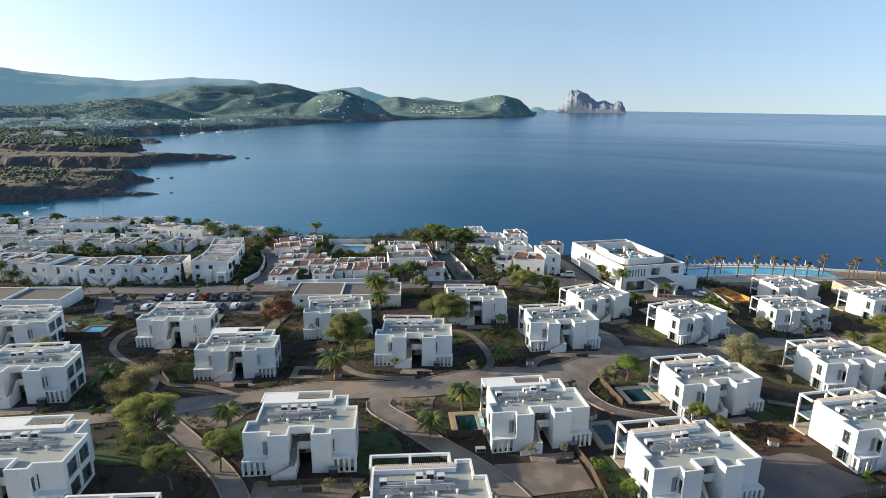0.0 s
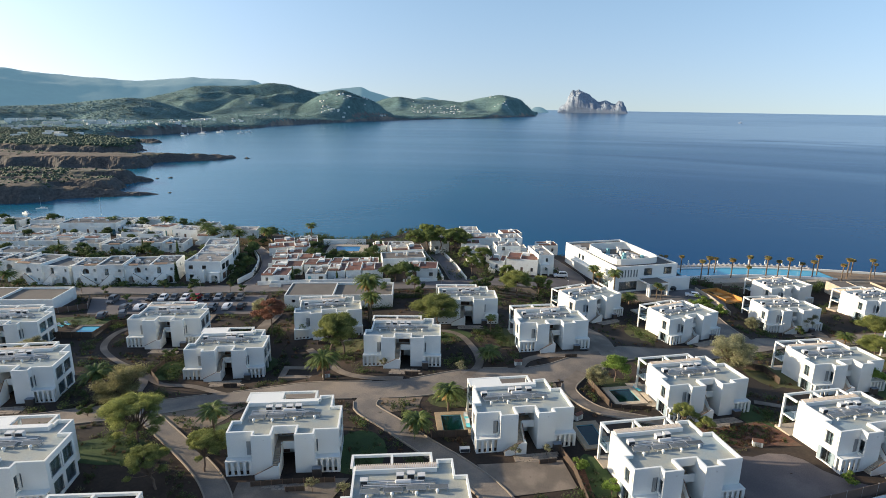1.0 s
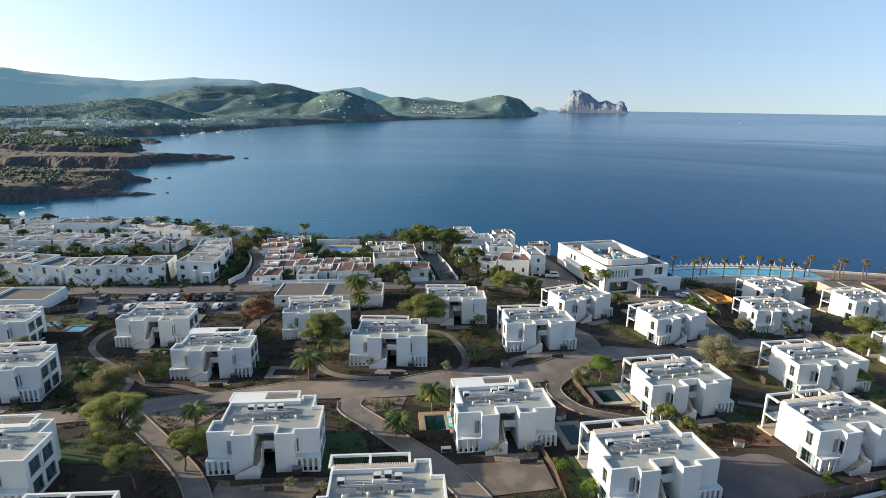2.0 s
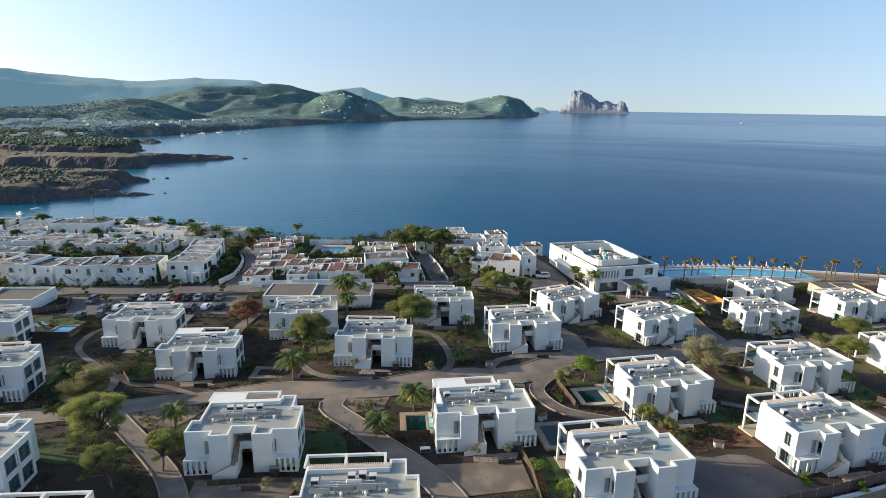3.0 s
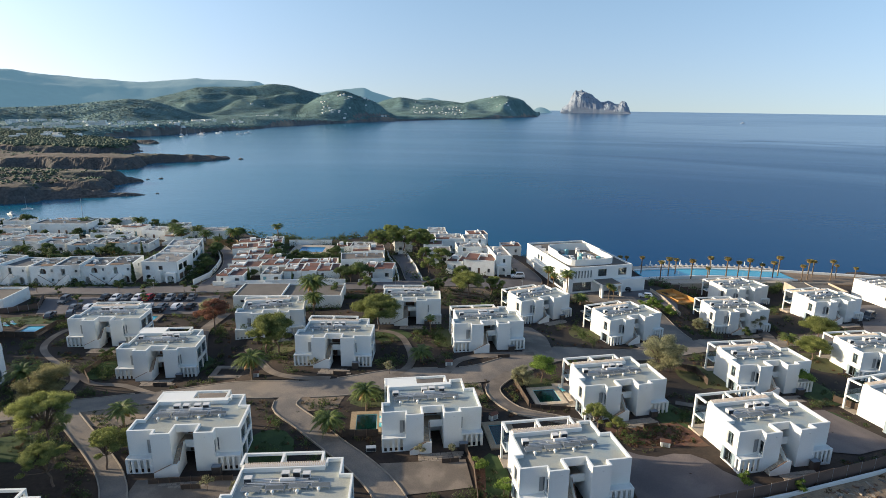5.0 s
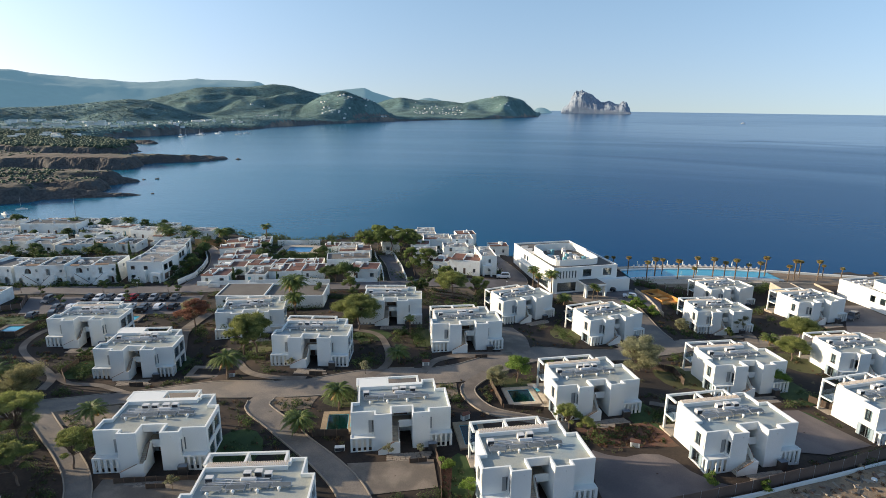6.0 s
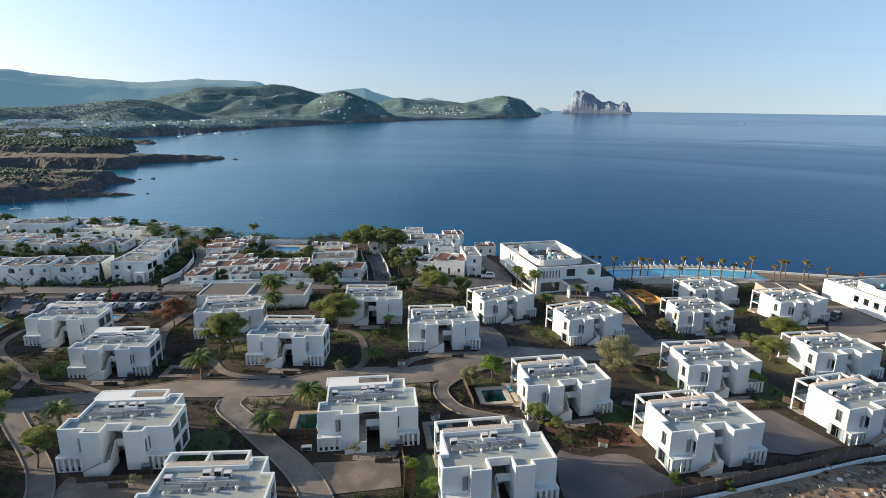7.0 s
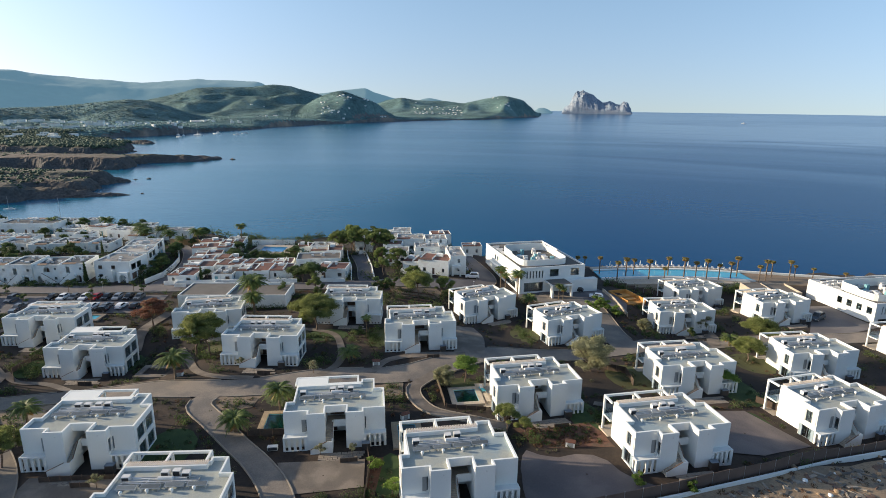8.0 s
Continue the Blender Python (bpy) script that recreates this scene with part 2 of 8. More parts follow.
M_PINEDARK = leaf_mat("dark_pine_needles", (0.145, 0.195, 0.058), (0.200, 0.245, 0.075), 0.65, 0.5)
M_PINE2 = leaf_mat("bright_leaves", (0.150, 0.235, 0.045), (0.205, 0.285, 0.060), 0.6, 0.5)
M_DARKLEAF = leaf_mat("dark_leaves", (0.060, 0.095, 0.030), (0.095, 0.135, 0.040), 0.6, 0.35)
M_OLIVE = leaf_mat("olive_leaves", (0.268, 0.275, 0.156), (0.332, 0.324, 0.194), 0.6, 0.5)
M_GOLDLEAF = leaf_mat("golden_olive_leaves", (0.300, 0.285, 0.130), (0.360, 0.335, 0.165), 0.6, 0.5)
M_GREYSHRUB = leaf_mat("grey_green_shrub", (0.105, 0.108, 0.060), (0.140, 0.130, 0.075), 0.7, 0.2)
M_REDLEAF = leaf_mat("rust_leaves", (0.26, 0.112, 0.066), (0.20, 0.100, 0.062), 0.6, 0.4)
M_PALM = leaf_mat("palm_fronds", (0.125, 0.18, 0.05), (0.18, 0.22, 0.07), 0.5, 0.45)
M_PALMDRY = leaf_mat("dry_palm_fronds", (0.38, 0.22, 0.07), (0.27, 0.18, 0.06), 0.6)
M_PALMPALE = leaf_mat("yellowed_palm_fronds", (0.30, 0.235, 0.085), (0.22, 0.20, 0.07), 0.6, 0.4)
M_SHRUB = leaf_mat("shrub_leaves", (0.045, 0.074, 0.024), (0.075, 0.085, 0.034))
M_RUST = leaf_mat("rusty_groundcover", (0.13, 0.06, 0.03), (0.08, 0.06, 0.03))
M_POOL = water_mat("pool_water", (0.002, 0.020, 0.018), 0.06, 2.0, 0.05)
M_BLUEPOOL = water_mat("blue_pool_water", (0.05, 0.34, 0.47), 0.06, 2.0, 0.05)
M_DEEPPOOL = water_mat("deep_blue_pool_water", (0.02, 0.20, 0.44), 0.06, 2.0, 0.05)
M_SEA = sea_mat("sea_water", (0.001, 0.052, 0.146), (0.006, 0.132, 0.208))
M_CLIFF = mat("cliff_rock", (0.108, 0.093, 0.082), 0.95, 0.6, 0.05, 0.5, 1.0, tint=(0.060, 0.059, 0.056), tint_at=0.5)
M_SCRUB = mat("headland_scrub", (0.135, 0.100, 0.072), 0.97, 0.5, 0.02, 0.3, 1.0, tint=(0.088, 0.080, 0.053), tint_at=0.5)
# far woods paler and bluer than real foliage: distance haze in base colour
M_FOREST = mat("hazed_forest", (0.116, 0.216, 0.206), 0.98, 0.30, 0.006, 0.05, 0.3, tint=(0.142, 0.244, 0.228), tint_at=0.5)
M_WOODFLOOR = mat("hazed_slope", (0.096, 0.178, 0.170), 0.98, 0.35, 0.01, 0.08, 0.4, tint=(0.118, 0.202, 0.190), tint_at=0.5)
M_MAQUIS = mat("low_evergreen_scrub", (0.052, 0.078, 0.045), 0.98, 0.4, 0.02, 0.3, 0.8, tint=(0.075, 0.088, 0.052), tint_at=0.5)
M_RIDGE = mat("hazed_ridge", (0.075, 0.115, 0.120), 0.98, 0.10, 0.004, 0.03, 0.2, tint=(0.085, 0.125, 0.122), tint_at=0.5)
ridge_bsdf = M_RIDGE.node_tree.nodes["Principled BSDF"]      # emission stands in for sunlit hazy air between here and the far backdrop
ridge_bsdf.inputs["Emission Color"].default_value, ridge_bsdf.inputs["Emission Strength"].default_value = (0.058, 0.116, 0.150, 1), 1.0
M_FARCLIFF = mat("far_cliff_rock", (0.150, 0.150, 0.142), 0.95, 0.3, 0.012, 0.1, 0.6, tint=(0.29, 0.22, 0.165), tint_at=0.58)
M_OLDROOF = mat("old_roof_screed", (0.215, 0.21, 0.195), 0.9, 0.2, 0.4, 5, 0.1, rnd=0.3, tint=(0.31, 0.29, 0.26))
M_ISLAND = mat("island_rock", (0.238, 0.275, 0.330), 0.98, 0.35, 0.02, 0.12, 0.6, tint=(0.188, 0.235, 0.285), tint_at=0.5)
M_GRILLE = mat("dark_grille", (0.035, 0.037, 0.04), 0.6, 0.1)
M_TYRE = mat("tyre_rubber", (0.02, 0.02, 0.02), 0.8, 0.1)
M_CARGLASS = mat("car_glass", (0.02, 0.025, 0.03), 0.08, 0.05)
M_TURQ = mat("turquoise_cloth", (0.10, 0.45, 0.52), 0.8, 0.1)
M_TEAL = mat("teal_gate", (0.16, 0.36, 0.40), 0.7, 0.1)
M_FENCE = mat("brown_screen", (0.13, 0.09, 0.07), 0.9, 0.2, 0.4, 12)
M_REED = mat("reed_screen", (0.072, 0.052, 0.038), 0.9, 0.35, 0.8, 15, 0.3)


# ---------------------------------------------------------------- building helpers
def box(bm, x0, x1, y0, y1, z0, z1):
    v = [bm.verts.new((x, y, z)) for z in (z0, z1) for y in (y0, y1) for x in (x0, x1)]
    for f in ((0, 2, 3, 1), (4, 5, 7, 6), (0, 1, 5, 4), (1, 3, 7, 5), (3, 2, 6, 7), (2, 0, 4, 6)):
        bm.faces.new([v[i] for i in f])


def prism(bm, pts, z0, z1, top=None):
    """An upright prism over a plan; top gives each corner its own height."""
    n = len(pts)
    a = [bm.verts.new((x, y, z0)) for x, y in pts]
    b = [bm.verts.new((x, y, top[i] if top else z1)) for i, (x, y) in enumerate(pts)]
    bm.faces.new(a[::-1])
    bm.faces.new(b)
    for i in range(n):
        bm.faces.new((a[i], a[(i + 1) % n], b[(i + 1) % n], b[i]))


def slab_yz(bm, x0, x1, prof):
    """A slab between x0 and x1 with an outline in y and z."""
    a = [bm.verts.new((x0, y, z)) for y, z in prof]
    b = [bm.verts.new((x1, y, z)) for y, z in prof]
    n = len(prof)
    bm.faces.new(a)
    bm.faces.new(b[::-1])
    for i in range(n):
        bm.faces.new((a[i], b[i], b[(i + 1) % n], a[(i + 1) % n]))


def slab_xz(bm, y0, y1, prof):
    a = [bm.verts.new((x, y0, z)) for x, z in prof]
    b = [bm.verts.new((x, y1, z)) for x, z in prof]
    n = len(prof)
    bm.faces.new(a[::-1])
    bm.faces.new(b)
    for i in range(n):
        bm.faces.new((a[(i + 1) % n], b[(i + 1) % n], b[i], a[i]))


def tube(bm, p, q, r0, r1=None, seg=8):
    """A tapered round bar from p to q."""
    p, q, r1 = Vector(p), Vector(q), r0 if r1 is None else r1
    m = (q - p).to_track_quat("Z", "Y").to_matrix()
    rings = []
    for c, r in ((p, r0), (q, r1)):
        rings.append([bm.verts.new(c + m @ Vector((r * math.cos(2 * math.pi * i / seg), r * math.sin(2 * math.pi * i / seg), 0))) for i in range(seg)])
    for i in range(seg):
        bm.faces.new((rings[0][i], rings[0][(i + 1) % seg], rings[1][(i + 1) % seg], rings[1][i]))
    bm.faces.new(rings[0][::-1])
    bm.faces.new(rings[1])


def wall(bm, p, q, th, z0, z1, holes=()):
    """A straight wall from p to q, its outside to the right of that way, th thick inwards, with openings (u0, u1, z0, z1)."""
    p, q = Vector((*p, 0)), Vector((*q, 0))
    d = (q - p).normalized()
    inn = Vector((-d.y, d.x, 0))
    length = (q - p).length
    us = sorted({0.0, length, *[min(max(u, 0), length) for h in holes for u in h[:2]]})
    zs = sorted({z0, z1, *[z for h in holes for z in h[2:]]})
    for i in range(len(us) - 1):
        j = 0
        while j < len(zs) - 1:
            um, zm = (us[i] + us[i + 1]) / 2, (zs[j] + zs[j + 1]) / 2
            k = j
            if not any(h[0] < um < h[1] and h[2] < zm < h[3] for h in holes):
                while k + 1 < len(zs) - 1 and not any(h[0] < um < h[1] and h[2] < (zs[k + 1] + zs[k + 2]) / 2 < h[3] for h in holes):
                    k += 1
                c = [p + d * us[i], p + d * us[i + 1], p + d * us[i + 1] + inn * th, p + d * us[i] + inn * th]
                prism(bm, [(v.x, v.y) for v in c], zs[j], zs[k + 1])
            j = k + 1


def weld(bm):
    """Joins touching corners and drops the doubled faces inside."""
    bmesh.ops.remove_doubles(bm, verts=bm.verts, dist=0.0006)
    bm.verts.index_update()
    seen_f = {}
    for f in bm.faces:
        seen_f.setdefault(frozenset(v.index for v in f.verts), []).append(f)
    bmesh.ops.delete(bm, geom=[f for fs in seen_f.values() if len(fs) > 1 for f in fs], context="FACES_ONLY")


def mesh_of(bm, name, material, smooth=False):
    bm.verts.index_update()
    if len(bm.verts) < 3000:
        weld(bm)
    bmesh.ops.recalc_face_normals(bm, faces=bm.faces)
    me = bpy.data.meshes.new(name)
    bm.to_mesh(me)
    bm.free()
    me.materials.append(material)
    if smooth:
        for p in me.polygons:
            p.use_smooth = True
    return me


def part(name, bm, material, parent=None, label="", smooth=False):
    ob = new(name, mesh_of(bm, name, material, smooth))
    if parent:
        ob.parent = parent
    if label:
        tagged(ob, label)
    return ob


def thing(name, label, category, group="", m=None):
    ob = tagged(new(name), label, category, group)
    ob.empty_display_size = 0.3
    if m:
        ob.matrix_basis = m
    return ob


def boxes(*specs):
    bm = bmesh.new()
    for s in specs:
        box(bm, *s)
    return bm


def place_copies(first, poses, label="", group=""):
    """The first thing goes to the first pose, copies to the rest."""
    out = [first]
    for m in poses[1:]:
        out.append(copy_thing(first, m))
    first.matrix_basis = poses[0]
    for o in out:
        tagged(o, label, "", group)
    return out


# ---------------------------------------------------------------- the lie of the land
# white villas: x, y of the front left corner, height of the parapet, turn in degrees
VILLAS = [(-62.7, 66.7, 0.0, 2.0), (-26.1, 75.8, -1.9, 1.3), (-7.8, 58.3, -2.4, 0.5), (11.8, 80.6, -2.6, 4.2), (31.3, 64.5, -2.1, 6.4),
          (48.3, 89.6, -3.4, 7.8), (67.0, 72.2, -2.3, 7.9), (83.6, 99.4, -4.7, 5.6), (-80.6, 98.0, -2.0, 4.5), (-99.0, 124.0, -3.2, 3.0),
          (-64.1, 127.2, -3.8, 0.6), (-46.3, 113.1, -5.3, 1.5)]
VILLAS += [(-26.6, 131.2, -4.2, 7.2), (-8.4, 112.6, -2.4, -3.8), (8.1, 137.1, -2.95, -1.6), (26.6, 118.3, -2.5, 4.5), (47.3, 143.1, -6.2, 21.6),
           (67.0, 128.1, -6.1, 18.6), (102.1, 141.4, -9.0, 3.3), (118.1, 163.5, -10.1, 11.6), (133.1, 143.8, -7.5, 9.7), (117.0, 107.5, -6.2, 5.0),
           (103.7, 81.7, -4.8, 11.8), (150.0, 113.0, -6.0, 8.0), (-44.6, 51.4, -2.0, 0.0)]
VILLA_H = 6.5
SEA_Z, EYE_Z = -30.0, 45.0
LEVELS = [(75, 180, -11.5), (130, 190, -13.5), (175, 165, -13), (-23, 215, -10), (-90, 175, -10), (-80, 215, -10), (-130, 245, -10.5), (15, 200, -9.5),
          (40, 190, -9.5), (-60, 150, -10), (-20, 165, -9.5), (90, 160, -11.5), (-200, 100, -8), (220, 100, -13), (0, 0, -8), (90, 0, -8), (-100, 0, -7), (90, 62, -9.5)]
for vx, vy, vz, va in VILLAS:
    c, s = math.cos(radians(va)), math.sin(radians(va))
    LEVELS.append((vx + 8 * c - 4 * s, vy + 8 * s + 4 * c, vz - VILLA_H))
LV = np.array(LEVELS)


def land_z(x, y):
    """The smooth height of the plateau, before it breaks off to the sea. Takes arrays."""
    x, y = np.asarray(x, float), np.asarray(y, float)
    w = 1 / ((x[..., None] - LV[:, 0]) ** 2 + (y[..., None] - LV[:, 1]) ** 2 + 49) ** 2
    return (w * LV[:, 2]).sum(-1) / w.sum(-1)


def gz(x, y):
    return float(land_z(x, y))


COAST_X = [-400, -230, -181, -120, -75, -45, -19, 3, 30, 50, 62, 100, 150, 180, 260, 400]
COAST_Y = [330, 285, 272, 275, 254, 242, 230, 250, 243, 222, 210, 204, 199, 193, 188, 185]


def coast_y(x):
    return np.interp(x, COAST_X, COAST_Y) + 1.8 * np.sin(np.asarray(x) * 0.31) + 1.2 * np.sin(np.asarray(x) * 0.77 + 1)


def grid_mesh(name, xs, ys, zs, material, smooth=True):
    """A sheet over a grid; xs, ys, zs are arrays of one shape."""
    r, c = zs.shape
    verts = np.stack([xs, ys, zs], -1).reshape(-1, 3)
    i = np.arange(r * c).reshape(r, c)
    faces = np.stack([i[:-1, :-1], i[:-1, 1:], i[1:, 1:], i[1:, :-1]], -1).reshape(-1, 4)
    me = bpy.data.meshes.new(name)
    me.from_pydata(verts.tolist(), [], faces.tolist())
    me.materials.append(material)
    me.polygons.foreach_set("use_smooth", [smooth] * len(me.polygons))
    me.update()
    return me


def fbm(x, y, s, octaves=4):
    """Cheap rolling noise for heights, from sines; takes arrays."""
    out, amp = np.zeros(np.broadcast(x, y).shape), 1.0
    for k in range(octaves):
        a = 0.7 + 1.9 * k
        u, v = x * math.cos(a) - y * math.sin(a), x * math.sin(a) + y * math.cos(a)
        out += amp * np.sin(u / s + 1.3 * np.sin(v / s * 0.7 + k)) * np.cos(v / s * 0.9 + 0.8 * np.sin(u / s * 0.6 + 2 * k))
        amp, s = amp * 0.5, s * 0.47
    return out


gx, gy = np.meshgrid(np.concatenate([np.arange(-2600, -340, 60.0), np.arange(-340, 341, 3.0), np.arange(360, 2600, 60.0)]), np.concatenate([np.arange(-2600, -90, 60.0), np.arange(-90, 346, 3.0)]))
base = land_z(gx, gy)
drop = np.clip((gy - coast_y(gx) + 1) / 9.0, 0, 1)
rise = np.clip((-gy - 200) / 1000, 0, 1)            # unseen hills added inland, also to keep low sky off the villa fronts
base = base + (95 + 30 * fbm(gx, gy, 260.0, 3)) * rise * rise * (3 - 2 * rise)
gzz = base * (1 - drop) + (SEA_Z - 4) * drop + 0.05 * fbm(gx, gy, 4.0) * (1 - drop) - 0.02
ground = new("ground", grid_mesh("ground", gx, gy, gzz, M_SOIL))
ground.data.materials.append(M_SCRUB)
g_mid = np.maximum(np.abs(gx), -gy * 3.2)[:-1, :-1].reshape(-1)
ground.data.polygons.foreach_set("material_index", (g_mid > 339).astype(int).tolist())
tagged(ground, "dark planting soil and mulch on a gently sloping coastal plateau", "ground", kind="structure")


# ---------------------------------------------------------------- sea, headlands, hills, island
def sea_z(r):
    """Height of the sea's sheet at the drawn-in distance r."""
    r = np.asarray(r, float)
    d = r / np.maximum(1 - (np.minimum(r, 5180) / 5250) ** 1.6, 1e-3) ** 0.625
    return EYE_Z - r * (EYE_Z - SEA_Z) / np.minimum(d, 16500)


az, rr = np.meshgrid(np.radians(np.linspace(-75, 75, 121)), np.concatenate([np.linspace(120, 1000, 45), np.linspace(1040, 4900, 100)]))
rq = rr / np.maximum(np.cos(az), 0.55)
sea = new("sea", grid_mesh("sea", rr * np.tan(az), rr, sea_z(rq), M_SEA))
tagged(sea, "calm deep blue sea with pale streaks reaching the horizon", "sea", kind="structure")


def px_ray(a, r):
    """Place at azimuth a (degrees, right of +y) and distance r from the bay's middle."""
    return r * math.sin(radians(a)), r * math.cos(radians(a))


def capsule(x, y, ax, ay, bx, by, ra, rb):
    """How far (x, y) lies inside a tapering tongue of land, in metres."""
    dx, dy = bx - ax, by - ay
    t = np.clip(((x - ax) * dx + (y - ay) * dy) / (dx * dx + dy * dy), 0, 1)
    return ra + (rb - ra) * t - np.hypot(x - ax - t * dx, y - ay - t * dy)


ha, hr = np.meshgrid(np.radians(np.linspace(-60, -12, 380)), np.concatenate([np.arange(376, 700, 2.4), np.arange(700, 1000, 3.6), np.arange(1000, 1470, 7.0)]))
hx, hy = hr * np.sin(ha), hr * np.cos(ha)
wob = 9 * fbm(hx, hy, 40.0, 4) + 5 * fbm(hx, hy, 13.0, 4)
# tongues of land: from, to, half widths, height of the top at both ends
tongues = [(-560, 440, -290, 452, 34, 26, 17, 12), (-310, 455, -204, 476, 22, 5, 10, 2.5), (-640, 490, -272, 508, 60, 24, 13, 9), (-640, 530, -262, 546, 60, 18, 14, 11), (-330, 545, -246, 556, 24, 8, 9, 5),
           (-820, 705, -330, 690, 85, 36, 14, 12), (-420, 690, -236, 786, 42, 9, 12, 5), (-330, 730, -258, 762, 24, 14, 10, 7),
           (-950, 860, -440, 880, 70, 40, 14, 10), (-1200, 980, -478, 936, 160, 60, 14, 11), (-720, 1085, -450, 1062, 56, 11, 12, 6),
           (-1500, 1200, -740, 1180, 220, 110, 14, 14), (-1500, 960, -820, 960, 600, 260, 12, 12)]
hh = np.full(hx.shape, -99.0)
for ax, ay, bx, by, ra, rb, top_a, top_b in tongues:
    d_in = capsule(hx, hy, ax, ay, bx, by, ra, rb) + wob * np.clip((ra + rb) / 90, 0.35, 1)
    dx, dy = bx - ax, by - ay
    top = top_a + (top_b - top_a) * np.clip(((hx - ax) * dx + (hy - ay) * dy) / (dx * dx + dy * dy), 0, 1)
    ledge = 0.45 * (1 - np.exp(-np.maximum(d_in, 0) / 1.6)) + 0.55 * (1 - np.exp(-(np.maximum(d_in - 3, 0) / 5.0) ** 2))
    hh = np.maximum(hh, np.where(d_in > 0, top * ledge + 0.4, d_in * 0.5))
crag = np.exp(-((hh - 6) / 5.5) ** 2)
hz = sea_z(hr) + np.maximum(hh + np.where(hh > 0.4, crag * (1.7 * fbm(hx, hy, 9.0, 4)) + 0.5 * fbm(hx, hy, 26.0, 4), 0), -6)
headland = new("headland", grid_mesh("headland", hx, hy, hz, M_SCRUB, False))
headland.data.materials.append(M_CLIFF)
nz = np.empty(len(headland.data.polygons) * 3)
headland.data.polygons.foreach_get("normal", nz)
low_rock = (hz - sea_z(hr))[:-1, :-1].reshape(-1) < 4.0
headland.data.materials.append(M_MAQUIS)
head_kind = np.where((hy > 850)[:-1, :-1].reshape(-1) & (fbm(hx, hy, 60.0, 3)[:-1, :-1].reshape(-1) > -0.35), 2, 0)
head_kind[(np.abs(nz.reshape(-1, 3)[:, 2]) < 0.86) | low_rock] = 1
headland.data.polygons.foreach_set("material_index", head_kind.tolist())
tagged(headland, "low rocky headlands with cliffs and dry scrub reaching into the bay", "headland", kind="structure")

# crests of the far shore: distance, half depth, then azimuths (degrees) and heights over the sea
def raise_crests(crests, az, dist):
    """Heights of rolling hills round the crest lines, and how near each point lies to a crest."""
    h, near = np.zeros(az.shape), np.zeros(az.shape)
    for r0, wr, ca_, ch_ in crests:
        crest = np.interp(az + 0.05 * np.sin(az * 7), ca_, ch_, 0, 0)
        crest[:, -4:] = 0
        crest[:, :4] = crest[:, 4:5]
        crest[:, 3:-3] = np.stack([crest[:, k:crest.shape[1] - 6 + k] for k in range(7)]).mean(0)
        h = np.maximum(h, crest * np.exp(-np.abs((dist - r0) / wr) ** 2))
        near = np.maximum(near, np.exp(-((dist - r0) / (0.3 * wr)) ** 2) * np.clip((crest - 5) / 60, 0, 1))
    return h, near


CRESTS = [(2800, 430, [-30, -26, -22.6, -20.7, -19, -17.1, -14.8, -12.4, -10.9, -8.3, -7, -5.5, -3.5], [0, 40, 81, 102, 128, 130, 131, 146, 138, 104, 69, 30, 0]),
          (2420, 260, [-14, -11, -9.1, -8.6, -7.3, -6.2, -5.5, -4.2, -2.6, -1.0, 0.4, 2.5, 4.5], [0, 30, 70, 84, 107, 121, 115, 94, 72, 46, 26, 10, 0]),
          (3350, 330, [-7, -4, -2.9, -1.5, -0.5, 1.1, 3.8, 5.7, 7.6, 9.7, 11.3, 12.7, 13.2, 13.5], [0, 50, 62, 88, 99, 87, 86, 72, 99, 116, 98, 55, 22, 0]),
          (2050, 300, [-60, -33.5, -29.7, -26.9, -24.8, -23.1, -21.3, -20, -17, -14.5], [40, 48, 55, 66, 77, 72, 55, 38, 15, 0])]
SHORE_A = [-60, -30, -23.2, -20.7, -14.4, -13.1, -9.4, -6.2, -0.7, 3.9, 7.7, 10.2, 11.6, 13.1, 13.9]
SHORE_R = [1150, 1280, 1370, 1440, 1700, 1790, 1990, 2110, 2430, 2600, 2760, 3030, 3200, 3330, 4990]
fa, fr = np.meshgrid(np.linspace(-60, 14, 620), np.concatenate([np.arange(1100, 3000, 14.0), np.arange(3000, 3800, 24.0)]))
fx, fy = fr * np.sin(np.radians(fa)), fr * np.cos(np.radians(fa))
fh, f_near = raise_crests(CRESTS, fa, fr)
spur = np.abs(fbm(fx, fy, 150.0, 3)) * 0.40 + np.abs(fbm(fx + 900, fy, 330.0, 2)) * 0.26
fh = fh * (1 - spur * (1 - f_near))
inland = fr - np.interp(fa, SHORE_A, SHORE_R) + 26 * fbm(fx, fy, 90.0, 3)
shelf = (12 + 9 * fbm(fx, fy, 170.0, 3)) * (1 - np.exp(-np.maximum(inland, 0) / (34.0 + 26 * fbm(fx, fy, 230.0, 2)))) + 3
fz = np.where(inland > 0, np.maximum(shelf, fh * np.clip(inland / 150, 0, 1)) + np.clip(inland / 200, 0, 1) * (0.8 + 0.02 * fh) * fbm(fx, fy, 130.0, 4), -14 + np.maximum(inland, -60) * 0.2)
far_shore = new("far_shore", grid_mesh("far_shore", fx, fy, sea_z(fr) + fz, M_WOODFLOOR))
far_shore.data.materials.append(M_FARCLIFF)
nz = np.empty(len(far_shore.data.polygons) * 3)
far_shore.data.polygons.foreach_get("normal", nz)
fin = inland[:-1, :-1].reshape(-1)
bare = fbm(fx, fy, 210.0, 3)[:-1, :-1].reshape(-1) > 0.05
far_kind = (np.abs(nz.reshape(-1, 3)[:, 2]) < 0.93) & (fin < 60) & (bare | (fin < 12))
far_shore.data.polygons.foreach_set("material_index", far_kind.astype(int).tolist())
